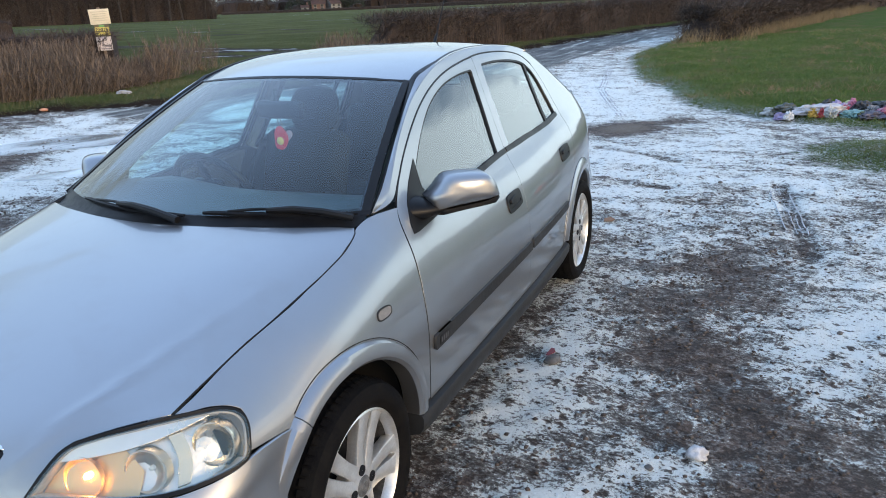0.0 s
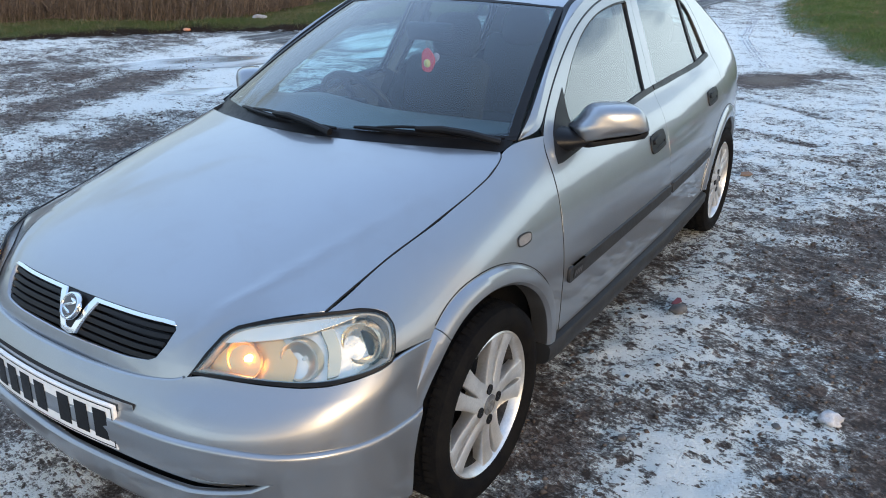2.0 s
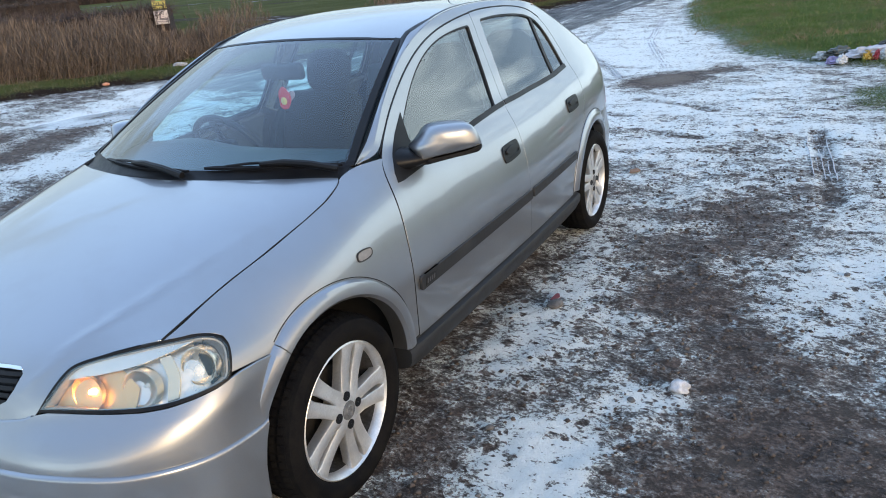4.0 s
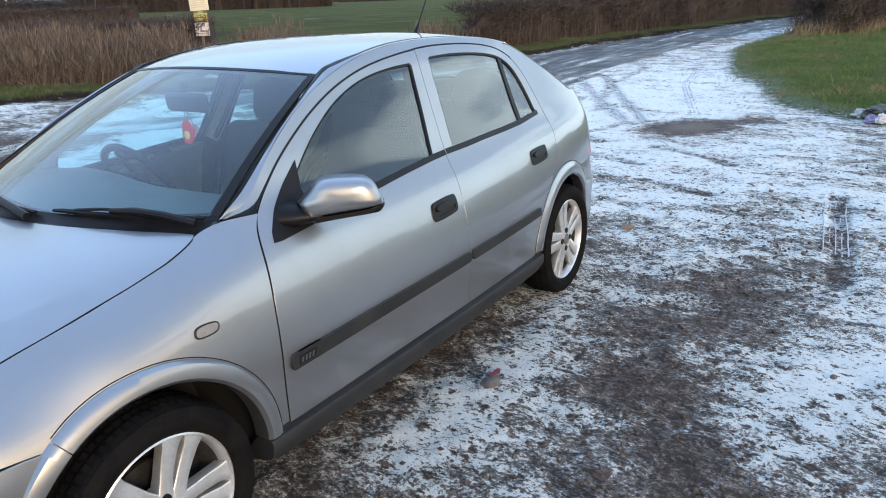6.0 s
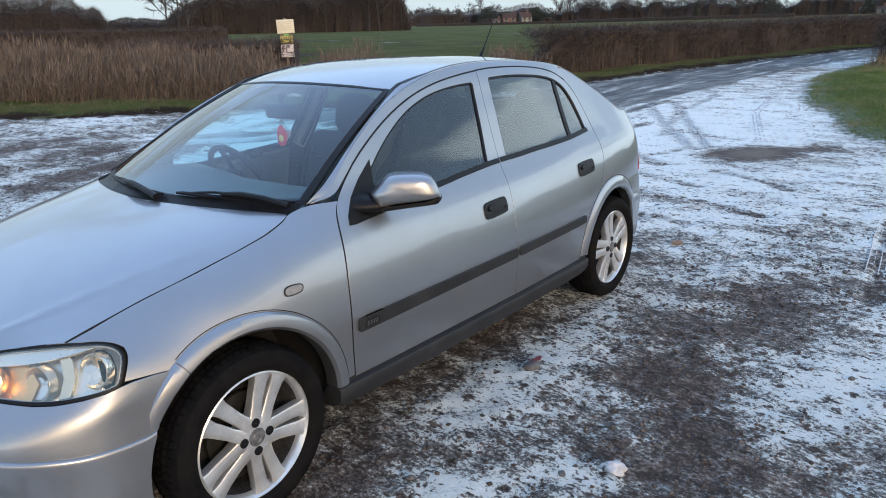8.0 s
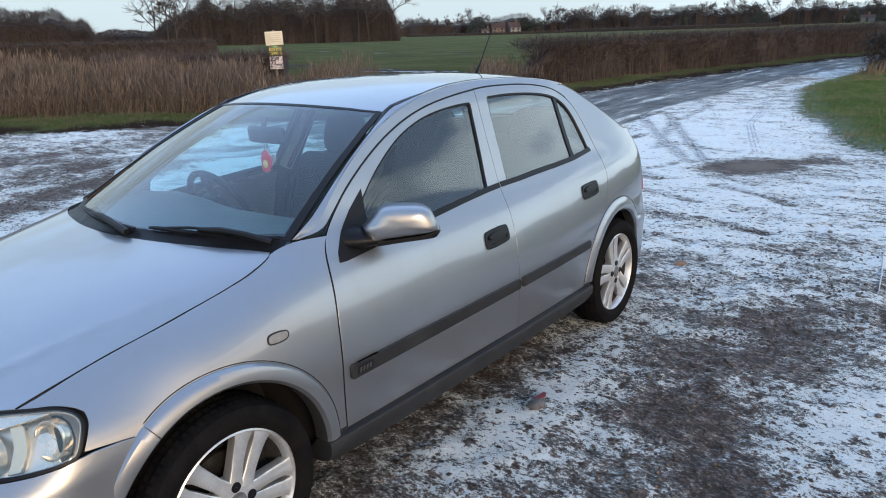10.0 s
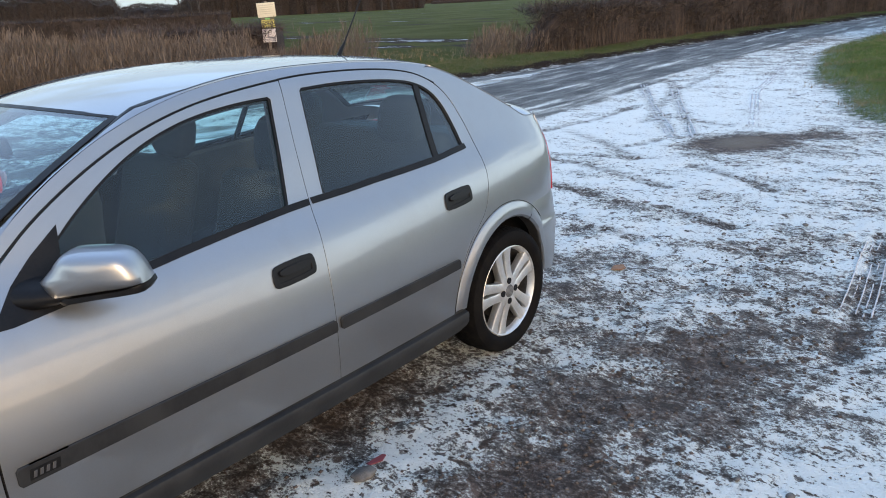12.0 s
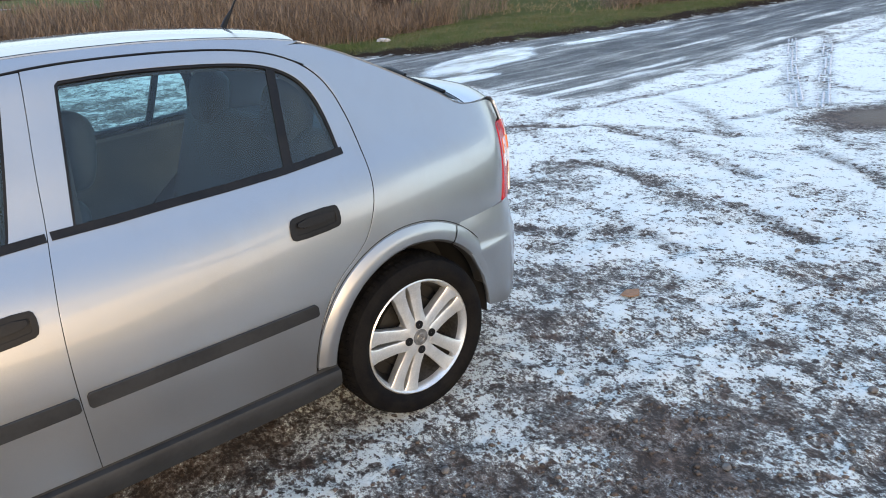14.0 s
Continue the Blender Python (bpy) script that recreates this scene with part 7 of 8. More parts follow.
blades("tussocks", np.concatenate([scatter([(0.3, 25.4), (1.0, 25.6), (2.9, 33), (5.0, 41), (7.6, 51), (6.6, 51), (4.0, 41), (2.0, 33), (0.7, 27)], 900), scatter([(-1.5, 25.2), (-0.6, 24.6), (0.4, 25.2), (-0.6, 25.9)], 90)]), 0.15, 0.5, 0.014, STRAW, "tall dead grass under the hedge", 0.35)
blades("tussocks", scatter([(-9.8, 17.0), (-12.6, 15.2), (-16, 17), (-15, 20), (-10.2, 20)], 220), 0.05, 0.2, 0.012, STRAW, "dead grass at the field's edge", 0.6)


# bare trees
def tree_segments(h, seed, levels=4, spread=0.55):
    r = random.Random(seed)
    out = []

    def grow(p, d, l, rad, level):
        q = p + d * l
        out.append((p, q, rad, rad * 0.62))
        if level == 0:
            return
        for _ in range(r.choice((3, 3, 4)) if level > 1 else 4):
            t = r.uniform(0.35, 1.0)
            a = Vector((r.gauss(0, 1), r.gauss(0, 1), r.gauss(0.35, 0.6))).normalized()
            e = (d * (1 - spread) + a * spread).normalized()
            grow(p + (q - p) * t, e, l * r.uniform(0.5, 0.78), rad * 0.5, level - 1)

    grow(Vector((0, 0, 0)), Vector((r.uniform(-0.1, 0.1), r.uniform(-0.1, 0.1), 1)).normalized(), h * 0.42, h * 0.016, levels)
    top = max(s[1].z for s in out)
    k = h / top
    return [(a * k, b * k, c, e) for a, b, c, e in out]


def trees(name, spots, mat, label, least=0.03, levels=4):
    ps, qs, ra, rb = [], [], [], []
    for i, (x, y, h) in enumerate(spots):
        o = Vector((x, y, float(rise(x, y)) - 0.1))
        for a, b, c, e in tree_segments(h, int(x * 13 + y * 7) + i, levels):
            ps.append(o + a), qs.append(o + b), ra.append(max(c, least)), rb.append(max(e, least * 0.7))
    p, q, ra, rb = np.array(ps), np.array(qs), np.array(ra), np.array(rb)
    d = q - p
    d /= np.maximum(np.linalg.norm(d, axis=1), 1e-9)[:, None]
    s = np.cross(d, np.where(np.abs(d[:, 2:3]) > 0.9, [[1.0, 0, 0]], [[0, 0, 1.0]]))
    s /= np.linalg.norm(s, axis=1)[:, None]
    t = np.cross(d, s)
    v = []
    for o, r in ((p, ra), (q, rb)):
        for k in range(3):
            a = 2 * np.pi * k / 3
            v.append(o + (s * math.cos(a) + t * math.sin(a)) * r[:, None])
    v = np.stack(v, 1).reshape(-1, 3)
    f = (np.arange(len(p))[:, None, None] * 6 + np.array([[0, 1, 4, 3], [1, 2, 5, 4], [2, 0, 3, 5]])[None]).reshape(-1, 4)
    return soup(name, v, f, mat, label, "trees")


def thicket(name, az0, az1, far, deep, height, count, mat, label, twig=0.09, rough_top=0.35, core=0.8):
    """A dense far wood: countless twigs before a dark sheet for inner shade."""
    az, d = rng.uniform(az0, az1, count), far + rng.uniform(0, 1, count) ** 1.5 * deep
    x, y = 2.5 + d * np.sin(np.radians(az)), -0.6 + d * np.cos(np.radians(az))
    top = height * (1 - rough_top + 2 * rough_top * fractal(az * 0.9, 0 * az + far, 3, 31))
    wide = min(2.6, (az1 - az0) * 0.4)
    ends = lambda v: np.clip((v - az0) / wide, 0.05, 1) ** 0.6 * np.clip((az1 - v) / (wide * 0.35), 0.05, 1) ** 0.5
    top = top * ends(az)
    z = rng.uniform(0, 1, count) ** 0.8 * top
    base = np.c_[x, y, rise(x, y) + z * 0.9]
    dr = rng.normal(size=(count, 3)) * (0.6, 0.6, 0.35) + (0, 0, 0.75)
    tip = base + dr * rng.uniform(0.08, 0.22, count)[:, None] * height * 0.6
    v, f = strips(base, tip, rng.uniform(0.5, 1.5, count) * twig, segs=1)
    k = max(8, int((az1 - az0) * 4))
    a = np.linspace(az0, az1, k)
    hv, m = [], 4
    hgt = ends(a) * height * core * (1 - rough_top + 2 * rough_top * fractal(a * 0.9, 0 * a + far, 3, 31))
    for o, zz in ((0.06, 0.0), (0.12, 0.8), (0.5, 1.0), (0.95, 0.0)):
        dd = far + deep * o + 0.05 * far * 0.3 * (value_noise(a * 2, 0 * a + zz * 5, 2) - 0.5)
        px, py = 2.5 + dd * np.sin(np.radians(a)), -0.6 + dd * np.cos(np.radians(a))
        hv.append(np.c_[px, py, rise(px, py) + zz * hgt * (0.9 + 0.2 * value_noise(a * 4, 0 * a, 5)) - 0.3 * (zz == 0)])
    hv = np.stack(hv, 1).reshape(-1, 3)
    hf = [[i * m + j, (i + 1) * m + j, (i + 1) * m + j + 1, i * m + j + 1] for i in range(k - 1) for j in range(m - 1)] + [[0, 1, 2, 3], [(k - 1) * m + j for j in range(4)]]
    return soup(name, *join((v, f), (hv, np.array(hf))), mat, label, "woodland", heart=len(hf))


thicket("wood", -58.4, -40.5, 188, 30, 11.0, 80000, BARK, "dense dark leafless wood across the field", 0.055, 0.28, 0.82)
thicket("wood", 13.0, 72.0, 64, 18, 4.2, 12000, BARK, "dark leafless wood beyond the grass", 0.06, 0.5, 0.8)
trees("wood_trees", [(*at(a, 186 + 14 * rng.random()), 13 + 4 * rng.random()) for a in np.linspace(-58.2, -41.2, 22)], BARK, "tall bare trees standing in the wood", 0.05)
thicket("wood", -84.0, -62.0, 212, 30, 9.5, 80000, BARK, "leafless brown wood beyond the hedge", 0.07, 0.3, 0.7)
thicket("wood", -66.5, -56.5, 222, 30, 4.6, 30000, BARK, "low leafless scrub beyond the hedge", 0.10, 0.25, 0.7)
trees("wood_trees", [(*at(a, 212 + 14 * rng.random()), 8.5 + 3.5 * rng.random()) for a in np.linspace(-82, -66.0, 20)], BARK, "bare trees on the skyline", 0.04, 5)
trees("field_tree", [(*at(-56.8, 150), 9.5)], BARK, "spreading bare tree before the wood", 0.05, 5)
trees("field_trees", [(*at(-36.8, 290), 7.0), (*at(-36.6, 291), 5.5)], BARK, "bare tree standing alone in the field", 0.08)
thicket("far_wood", -41.5, -29.8, 420, 30, 10.0, 30000, BARK, "far line of bare trees", 0.08, 0.4, 0.72)
thicket("far_wood", -30.5, -13.5, 430, 30, 11.5, 44000, BARK, "far line of bare trees", 0.08, 0.42, 0.72)
thicket("far_wood", -14.5, 12.0, 430, 40, 11.0, 50000, BARK, "far line of bare trees", 0.08, 0.45, 0.72)
trees("far_trees", [(*at(a, 425 + 20 * rng.random()), 10 + 6 * rng.random()) for a in np.r_[np.linspace(-40.5, -34.5, 9), np.linspace(-29.5, -14.5, 34), np.linspace(-13, 10, 22)]], BARK, "row of bare poplars on the skyline", 0.05, 5)
for a, w, h in ((-34.6, 1.5, 9.5), (-31.2, 1.2, 9.8), (-33.4, 1.6, 6.5), (-30.2, 1.4, 7.5), (-14.4, 1.4, 7.0), (-8.6, 0.9, 6.5), (-6.9, 0.7, 5.5), (-19.4, 0.3, 8.0)):
    thicket("evergreen_clump", a - w / 2, a + w / 2, 410, 10, h, 1400, EVERGREEN, "dark evergreen clump on the skyline", 0.30, 0.3, 0.35)


# things on and beyond the lot
def place(ob, label, category, group=""):
    return tagged(ob, label, category, group)


# notice boards on a post
def boards():
    post = tagged(new("notice_post"), "wooden post with three stacked notice boards among reeds", "sign")
    gz0 = float(rise(-14.55, 13.25))
    turn = math.degrees(math.atan2(0.39, 0.32))
    m = pose(-14.55, 13.25, 0, 0, 0, turn)
    cream = simple("board_cream", (0.62, 0.55, 0.40), (0.70, 0.63, 0.48), 0.6, 5.0)
    brown = simple("board_brown", (0.10, 0.085, 0.045), (0.13, 0.11, 0.06), 0.6, 5.0)
    pale = simple("board_pale", (0.62, 0.56, 0.56), (0.70, 0.64, 0.64), 0.6, 5.0)
    green = material("board_green", (0.16, 0.36, 0.12), 0.6)
    yellow = material("board_yellow", (0.72, 0.62, 0.14), 0.6)
    grey = material("board_grey", (0.26, 0.24, 0.27), 0.6)
    wood = simple("post_wood", (0.20, 0.15, 0.11), (0.28, 0.22, 0.17), 0.85, 9.0, bump=0.003)
    part("post", rbox((0.08, 0.08, 2.0), 0.01, m @ pose(0, 0.06, gz0 + 0.98)), wood, post)
    top = part("board", rbox((0.50, 0.016, 0.385), 0.006, m @ pose(0, 0, 1.905, 0, -2, 0)), cream, post, "blank cream board")
    for k in range(5):
        part("writing_bar", rbox((0.40 - 0.05 * (k % 3), 0.003, 0.018), 0.001, m @ pose(0, -0.010, 2.03 - 0.055 * k, 0, -2, 0)), simple("faded_ink", (0.48, 0.42, 0.31), (0.54, 0.47, 0.35), 0.7, 5.0), top)
    mid = part("board", rbox((0.37, 0.016, 0.30), 0.006, m @ pose(0.01, 0, 1.555)), brown, post, "brown board with yellow lettering")
    part("green_band", rbox((0.13, 0.004, 0.05), 0.001, m @ pose(0.01, -0.010, 1.672)), green, mid)
    part("yellow_line", rbox((0.34, 0.004, 0.012), 0.001, m @ pose(0.01, -0.010, 1.632)), yellow, mid)
    for text, z in (("NO FLY", 1.545), ("TIPPING", 1.445)):
        cu = bpy.data.curves.new("lettering", "FONT")
        cu.body, cu.size, cu.align_x, cu.extrude = text, 0.105, "CENTER", 0.002
        cu.materials.append(yellow)
        ob = new("lettering", cu)
        ob.matrix_world = m @ pose(0.01, -0.0105, z, 90, 0, 0)
        dg = bpy.context.evaluated_depsgraph_get()
        me = bpy.data.meshes.new_from_object(ob.evaluated_get(dg))
        mw = ob.matrix_world.copy()
        bpy.data.objects.remove(ob)
        me.transform(mw)
        le = new("lettering", me)
        le.parent = mid
    low = part("board", rbox((0.37, 0.016, 0.36), 0.006, m @ pose(0.01, 0, 1.22)), pale, post, "pale board with a grey drawing")
    for x, z, w, h in ((-0.10, 1.27, 0.03, 0.16), (-0.03, 1.25, 0.05, 0.20), (0.07, 1.16, 0.16, 0.05), (0.0, 1.10, 0.28, 0.02), (-0.11, 1.36, 0.06, 0.03)):
        part("drawing_bar", rbox((w, 0.003, h), 0.001, m @ pose(0.01 + x, -0.010, z, 0, 6, 0)), grey, low)


boards()


# dumped bags and cloth by the grass
def crumple(name, size, place_at, colour, label, seed, rough=0.55, turn=0.0, crisp=0.5, shine=0.0):
    bm = bmesh.new()
    bmesh.ops.create_icosphere(bm, subdivisions=4, radius=1.0)
    off = Vector((seed * 3.7, seed * 1.3, seed * 0.7))
    for v in bm.verts:
        d = v.co.normalized()
        n1, n2 = noise.noise(d * 1.4 + off), noise.noise(d * 4.2 + off * 2)
        n3 = abs(noise.noise(d * 8.0 + off))
        fold = abs(noise.noise(d * 2.6 + off * 3))
        k = 1 + 0.38 * n1 + 0.26 * crisp * n2 - 0.35 * crisp * n3 + 0.55 * crisp * (0.25 - fold)
        v.co = Vector((d.x * size[0], d.y * size[1], max(d.z, -0.35 + 0.1 * n2) * size[2])) * k
    m = simple(name + "_surface", colour, tuple(min(1, c * 1.35 + 0.01) for c in colour), rough, 9.0, rough2=rough * 0.7, bump=0.004)
    low = min(v.co.z for v in bm.verts)
    ob = part(name, bm, m, None, sharp=0.45)
    x, y = place_at[:2]
    z = place_at[2] if len(place_at) > 2 else float(ground_z(x, y))
    ob.matrix_world = pose(x, y, z - low - 0.012, 0, 0, turn)
    return tagged(ob, label, name.replace("_", " "), "dumped rubbish")


HEAP_FRONT = [
    ("plastic_sheet", (0.4, 0.2, 0.15), (2.12, 9.55), (0.4, 0.38, 0.39), "crumpled dirty white plastic sheeting on the grass edge", 1, 8),
    ("rubbish_bag", (0.24, 0.18, 0.12), (1.72, 9.68), (0.045, 0.05, 0.04), "torn dark rubbish bag on the grass edge", 2, 30),
    ("rubbish_bag", (0.2, 0.17, 0.11), (2.5, 9.45), (0.13, 0.24, 0.24), "crumpled teal plastic bag in the rubbish heap", 3, 60),
    ("rubbish_bag", (0.17, 0.15, 0.15), (2.62, 9.72), (0.04, 0.04, 0.045), "black plastic bag in the rubbish heap", 4, 10),
    ("dumped_cloth", (0.22, 0.15, 0.1), (2.72, 9.35), (0.07, 0.065, 0.09), "bundle of dark purple cloth", 5, 15),
    ("dumped_cloth", (0.2, 0.17, 0.15), (2.93, 9.5), (0.24, 0.07, 0.11), "bundle of pink cloth in the rubbish heap", 6, 75),
    ("dumped_cloth", (0.17, 0.15, 0.15), (3.1, 9.32), (0.55, 0.5, 0.47), "pale crumpled cloth in the rubbish heap", 7, 20),
]
HEAP_BACK = [
    ("rubbish_bag", (0.22, 0.13, 0.17), (3.3, 9.22), (0.5, 0.03, 0.035), "bright red bag at the end of the heap", 8, 40),
    ("plastic_sheet", (0.42, 0.22, 0.2), (3.55, 9.62), (0.28, 0.44, 0.36), "pale green plastic sheet in the rubbish heap", 9, -15),
    ("rubbish_bag", (0.1, 0.08, 0.1), (2.52, 9.92), (0.48, 0.46, 0.2), "small yellow bag on top of the heap", 10, 0),
    ("dumped_cloth", (0.26, 0.18, 0.11), (2.92, 9.85), (0.05, 0.055, 0.06), "dark wet clothing in the rubbish heap", 11, 0),
    ("plastic_sheet", (0.2, 0.12, 0.2), (3.35, 9.85), (0.42, 0.43, 0.42), "torn white plastic in the rubbish heap", 12, 33),
    ("rubbish_bag", (0.14, 0.12, 0.09), (2.35, 9.75), (0.3, 0.18, 0.06), "brown paper bag in the rubbish heap", 13, 5),
]
for nm, size, spot, colour, label, seed, turn in HEAP_FRONT + HEAP_BACK:
    size, spot = (0.80 * size[0], 0.78 * size[1], 0.70 * size[2]), (spot[0] + 0.33, spot[1])
    crumple(nm, size, spot, colour, label, seed, 0.5, turn, 0.75)

bits = random.Random(12)
SCRAPS = (("white", (0.50, 0.50, 0.50)), ("grey", (0.16, 0.16, 0.17)), ("black", (0.03, 0.03, 0.03)), ("teal", (0.10, 0.26, 0.27)), ("pink", (0.36, 0.12, 0.18)), ("red", (0.34, 0.04, 0.045)),
          ("lilac", (0.26, 0.22, 0.36)), ("pale grey", (0.38, 0.38, 0.37)), ("olive", (0.09, 0.10, 0.05)), ("ochre", (0.42, 0.27, 0.05)), ("dark blue", (0.05, 0.07, 0.14)))
for k in range(52):
    tone, colour = SCRAPS[k % len(SCRAPS)]
    w = bits.uniform(0.05, 0.13)
    crumple("plastic_scrap", (w, w * bits.uniform(0.5, 0.9), w * bits.uniform(0.5, 1.0)), (bits.uniform(1.75, 4.0), 9.58 + bits.uniform(-0.24, 0.28)), colour,
            tone + " scrap of crumpled plastic in the rubbish heap", 40 + k, 0.5, bits.uniform(0, 180), 1.1)

# stones and scraps on the lot
SNOW_LUMP = simple("snow_lump", (0.62, 0.62, 0.64), (0.42, 0.41, 0.41), 0.75, 30.0, bump=0.004)
STONE = simple("field_stone", (0.085, 0.078, 0.072), (0.15, 0.14, 0.13), 0.8, 30.0, bump=0.003)


def pebble(name, size, x, y, mat, label, seed, sink=0.012, group="", jag=1.0):
    bm = bmesh.new()
    bmesh.ops.create_icosphere(bm, subdivisions=3, radius=1.0)
    off = Vector((seed * 1.7, seed * 2.3, seed))
    for v in bm.verts:
        k = 1 + jag * (0.22 * noise.noise(v.co * 1.3 + off) + 0.10 * noise.noise(v.co * 3.5 + off))
        v.co = Vector((v.co.x * size[0], v.co.y * size[1], v.co.z * size[2])) * k
    low = min(v.co.z for v in bm.verts)
    ob = part(name, bm, mat, None, sharp=2.0)
    ob.matrix_world = pose(x, y, float(ground_z(x, y)) - low - sink, 0, 0, seed * 40)
    return tagged(ob, label, "stone", group)


pebble("frozen_lump", (0.037, 0.031, 0.025), 1.628, 0.922, SNOW_LUMP, "lump of frozen snow lying on the mud", 1, 0.012, "", 2.2)
pebble("stone", (0.046, 0.034, 0.018), 0.950, 1.457, STONE, "flat dark stone pressed into the mud", 2)
for k in range(70):
    x, y = rng.uniform(0.9, 3.4), rng.uniform(-0.4, 5.5)
    s = rng.uniform(0.006, 0.02)
    pebble("stone", (s, s * 0.8, s * 0.6), x, y, STONE, "small stone lying in the mud", 10 + k, 0.004, "stones on the lot")


CRUMB = plant_material("mud_crumb", (0.043, 0.032, 0.025), (0.082, 0.061, 0.048), (0.13, 0.102, 0.084))


# crumbs of mud and grit all over the near lot
def crumbs(count, x0, x1, y0, y1, size, seed):
    r = np.random.default_rng(seed)
    x, y = r.uniform(x0, x1, count * 3), r.uniform(y0, y1, count * 3)
    i, j = np.searchsorted(GX, x), np.searchsorted(GY, y)
    bare = -snow[j * nx + i] * 6 + 0.35 * fractal(x * 2.3, y * 2.3, 3, 41) * 2
    keep = np.argsort(-(bare + r.uniform(0, 0.7, count * 3)))[:count]
    x, y = x[keep], y[keep]
    z = ground_z(x, y)
    s = size * (0.33 + r.uniform(0, 1, count) ** 3.0)
    unit = np.array([(1, 0, 0), (0, 1, 0), (-1, 0, 0), (0, -1, 0), (0, 0, 1), (0, 0, -1)], float)
    v = unit[None] * s[:, None, None] * r.uniform(0.6, 1.3, (count, 6, 1)) * np.array([1.0, 1.0, 0.7])
    a = r.uniform(0, 2 * np.pi, count)
    c, t = np.cos(a)[:, None], np.sin(a)[:, None]
    v = np.stack([v[..., 0] * c - v[..., 1] * t, v[..., 0] * t + v[..., 1] * c, v[..., 2]], -1)
    v += np.c_[x, y, z + s * 0.25][:, None]
    tri = np.array([(0, 1, 4), (1, 2, 4), (2, 3, 4), (3, 0, 4), (1, 0, 5), (2, 1, 5), (3, 2, 5), (0, 3, 5)])
    f = (np.arange(count)[:, None, None] * 6 + tri[None]).reshape(-1, 3)
    soup("mud_crumbs", v.reshape(-1, 3), f, CRUMB,
         "crumbs of dark mud and grit scattered on the lot", "mud crumbs", smooth=True)


crumbs(7000, 0.7, 3.4, -0.6, 7.0, 0.0105, 21)
crumbs(3500, -8.5, -1.5, 0.5, 6.5, 0.013, 22)


def tread_ridges(lines, count, gap, chord, broken):
    """Low ridges of snow that a tyre's grooves left along a line, or across it where chord is given."""
    r = np.random.default_rng(5)
    bm = bmesh.new()
    for line in lines:
        p = resample(rounded(line, 0), 0.02, closed=False)
        d = np.gradient(p, axis=0)
        d /= np.hypot(*d.T)[:, None]
        side = np.stack([-d[:, 1], d[:, 0]], 1)
        for k in range(count):
            q = p + side * ((k - (count - 1) / 2) * gap)
            run = fractal(np.arange(len(q)) * 0.13 + 31 * k, np.full(len(q), 7.0 * k), 3, 51) > broken
            prev = None
            for i in range(len(q)):
                if not run[i]:
                    prev = None
                    continue
                w = chord * r.uniform(0.35, 0.6)
                z = float(ground_z(*q[i]))
                row = [bm.verts.new((q[i, 0] + side[i, 0] * o, q[i, 1] + side[i, 1] * o, z + h)) for o, h in ((-w, -0.003), (-w * 0.4, 0.006), (w * 0.4, 0.006), (w, -0.003))]
                if prev:
                    for j in range(3):
                        bm.faces.new((prev[j], row[j], row[j + 1], prev[j + 1]))
                prev = row
    bmesh.ops.recalc_face_normals(bm, faces=list(bm.faces))
    ob = part("tread_ridges", bm, SNOW_LUMP, None, sharp=2.0)
    return tagged(ob, "thin ridges of snow left by tyre treads", "tyre tracks", kind="stuff")


tread_ridges([[(1.93, 5.3), (1.95, 4.9), (2.0, 4.4), (2.04, 3.9)]], 5, 0.036, 0.010, 0.38)
tread_ridges([[(-3.5, 13.6), (-2.12, 10.92), (-0.8, 8.49)], [(-2.95, 13.7), (-1.74, 11.04), (-0.6, 8.59)], [(-1.9, 17.5), (-1.2, 13.0), (-0.2, 9.6)]], 3, 0.055, 0.03, 0.44)


def scrap(name, pts, z, mat, label):
    bm = bmesh.new()
    rows = [[bm.verts.new((x, y, float(ground_z(x, y)) + z + h)) for h in (0.0, 0.004)] for x, y in pts]
    bm.faces.new([r[1] for r in rows]), bm.faces.new([r[0] for r in rows][::-1])
    for a, b in zip(rows, rows[1:] + rows[:1]):
        bm.faces.new((a[0], b[0], b[1], a[1]))
    return tagged(part(name, bm, mat, None, smooth=False), label, "litter")


scrap("wrapper", [(0.90, 1.52), (0.905, 1.60), (0.92, 1.605), (0.935, 1.57), (0.918, 1.525)], 0.006, material("wrapper_red", (0.22, 0.055, 0.065), 0.5), "faded red wrapper trodden into the snow")
scrap("dead_leaf", [(0.70, 3.86), (0.69, 3.92), (0.735, 3.96), (0.775, 3.91), (0.76, 3.87)], 0.006, simple("leaf_brown", (0.20, 0.10, 0.05), (0.28, 0.15, 0.08), 0.8, 40.0), "brown dead leaf on the snow")

# litter on the verge
crumple("litter_bag", (0.16, 0.09, 0.06), (-11.25, 10.55), (0.30, 0.30, 0.32), "pale plastic litter lying on the verge", 31, 0.5, 20, 0.6)
crumple("litter_bag", (0.10, 0.06, 0.04), (-11.35, 8.6), (0.55, 0.25, 0.13), "orange scrap of litter on the verge", 33, 0.5, 0, 0.6)

# far houses
BRICK = simple("far_brick", (0.12, 0.075, 0.06), (0.16, 0.10, 0.08), 0.85, 0.6)
TILE = simple("far_tile", (0.11, 0.065, 0.055), (0.15, 0.09, 0.07), 0.8, 0.5)
RENDER = simple("white_wall", (0.15, 0.15, 0.15), (0.20, 0.20, 0.19), 0.8, 0.5)
PANE = material("far_pane", (0.03, 0.035, 0.04), 0.1)


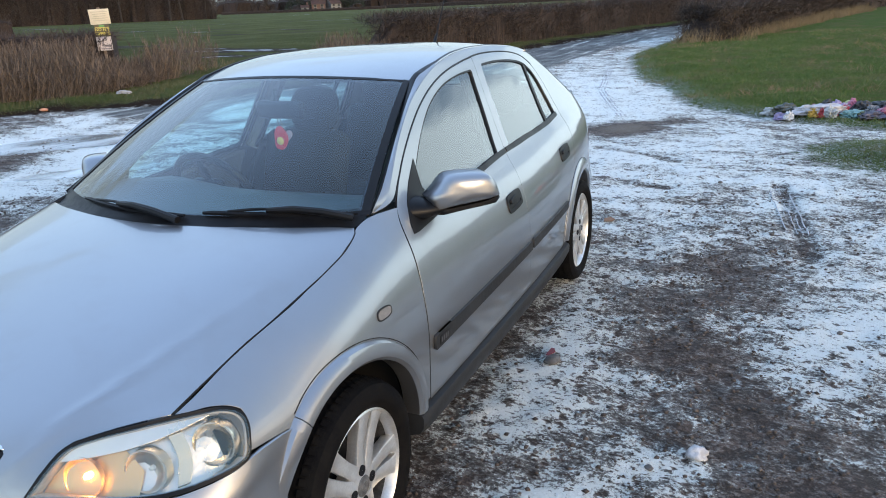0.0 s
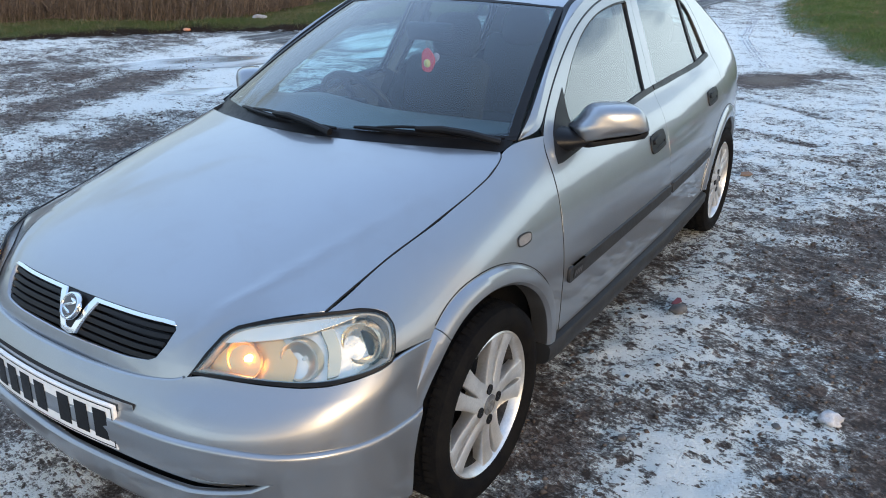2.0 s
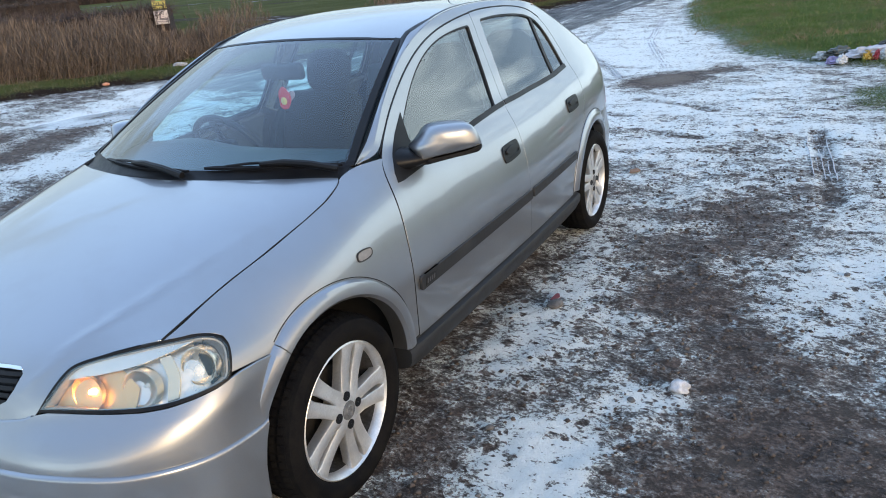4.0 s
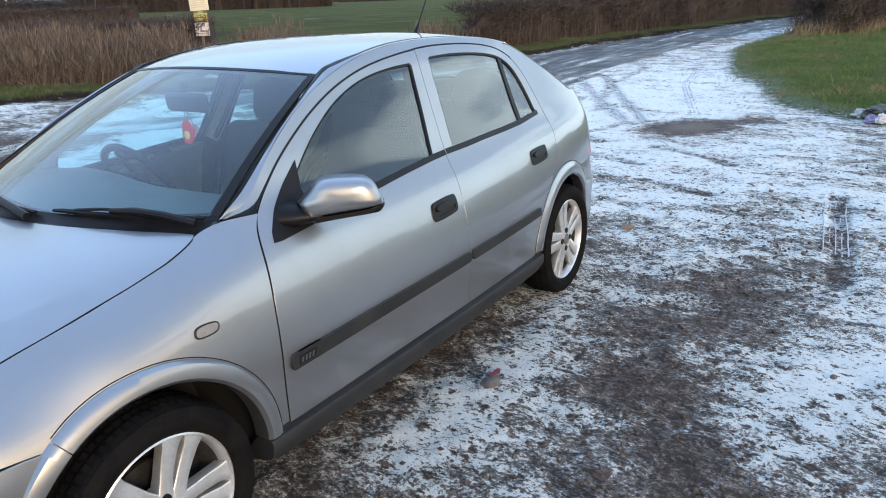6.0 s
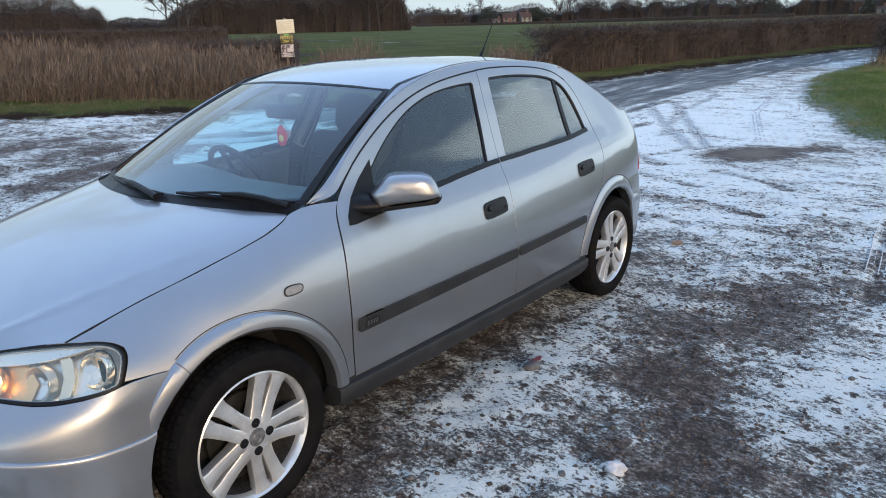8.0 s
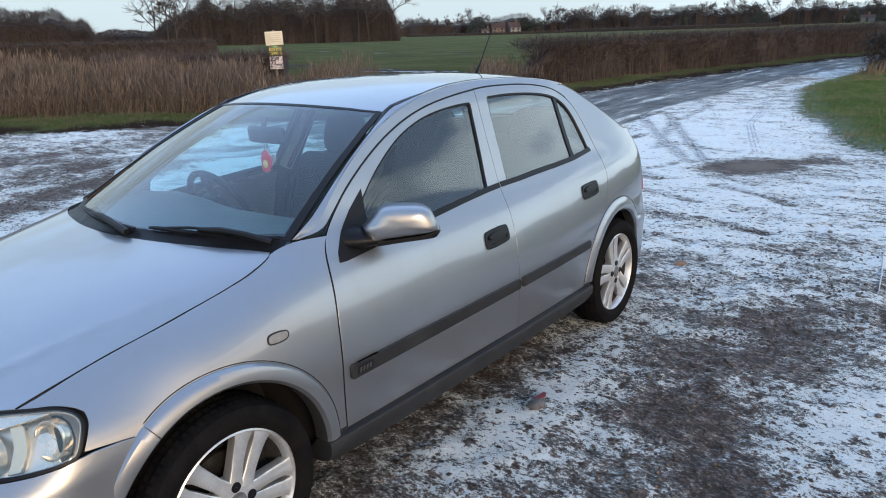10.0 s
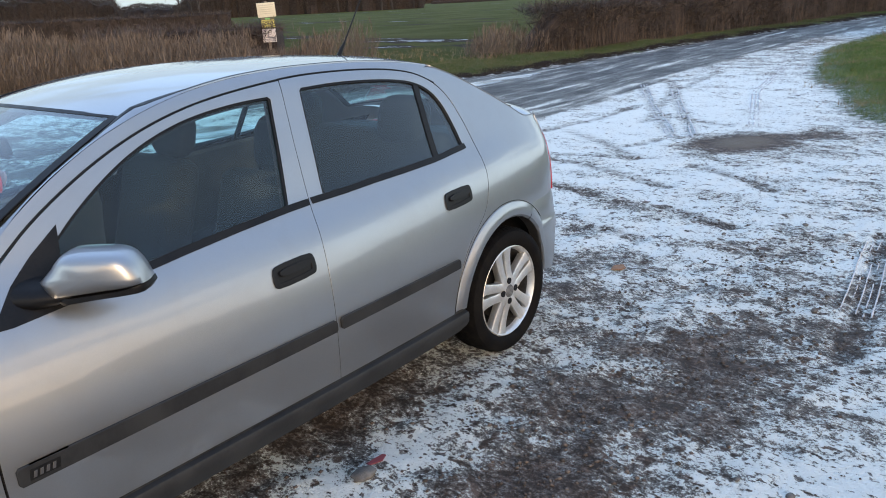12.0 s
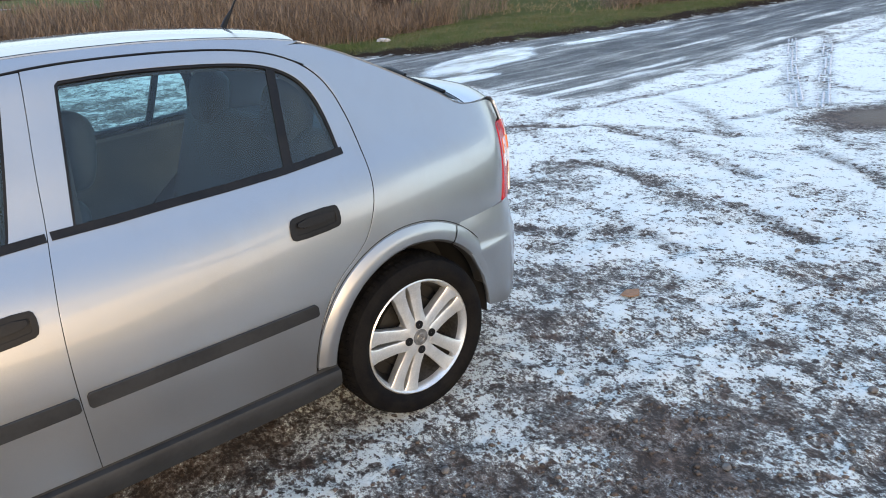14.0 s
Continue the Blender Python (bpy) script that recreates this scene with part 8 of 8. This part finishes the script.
def house(x, y, w, d, eave, ridge, wall, turn, label, windows=4):
    z = float(rise(x, y)) - 0.1
    m = pose(x, y, z, 0, 0, turn)
    h = tagged(new("house"), label, "house")
    bm = bmesh.new()
    c = [(-w / 2, -d / 2), (w / 2, -d / 2), (w / 2, d / 2), (-w / 2, d / 2)]
    lo, hi = [bm.verts.new(m @ Vector((*p, 0))) for p in c], [bm.verts.new(m @ Vector((*p, eave))) for p in c]
    r = [bm.verts.new(m @ Vector((s * w / 2, 0, ridge))) for s in (-1, 1)]
    for k in range(4):
        bm.faces.new((lo[k], lo[(k + 1) % 4], hi[(k + 1) % 4], hi[k]))
    bm.faces.new((hi[1], hi[2], r[1])), bm.faces.new((hi[3], hi[0], r[0]))
    part("wall", bm, wall, h, smooth=False)
    bm = bmesh.new()
    for s in (-1, 1):
        vs = [bm.verts.new(m @ Vector(p)) for p in ((-w / 2 - 0.3, s * (d / 2 + 0.4), eave - 0.25), (w / 2 + 0.3, s * (d / 2 + 0.4), eave - 0.25), (w / 2 + 0.3, 0, ridge + 0.12), (-w / 2 - 0.3, 0, ridge + 0.12))]
        bm.faces.new(vs)
    bmesh.ops.solidify(bm, geom=list(bm.faces), thickness=0.15)
    roof_ob = part("roof", bm, TILE, h, smooth=False)
    part("chimney", rbox((0.8, 0.6, 1.8), 0.03, m @ pose(w * 0.3, 0, ridge + 0.5)), BRICK, roof_ob)
    for k in range(windows):
        xw = (-0.5 + (k % (windows // 2) + 0.5) / (windows // 2)) * w
        zw = eave * (0.3 if k < windows // 2 else 0.74)
        win = part("window", rbox((1.5, 0.12, 1.3), 0.03, m @ pose(xw, -d / 2 - 0.02, zw)), RENDER, h)
        part("pane", rbox((1.2, 0.06, 1.0), 0.02, m @ pose(xw, -d / 2 - 0.08, zw)), PANE, win)


house(*at(-32.9, 400), 7, 6, 3.4, 5.6, BRICK, 33, "far brick house with a tiled roof")
house(*at(-31.8, 402), 6, 6, 3.4, 5.8, RENDER, 60, "far white rendered house with a tiled roof")
house(*at(-33.9, 396), 4, 4, 2.0, 3.0, RENDER, 33, "small white outbuilding beside the far house", 2)
house(*at(-8.2, 418), 13, 8, 2.2, 3.4, RENDER, 8, "long low white farm shed far off", 4)
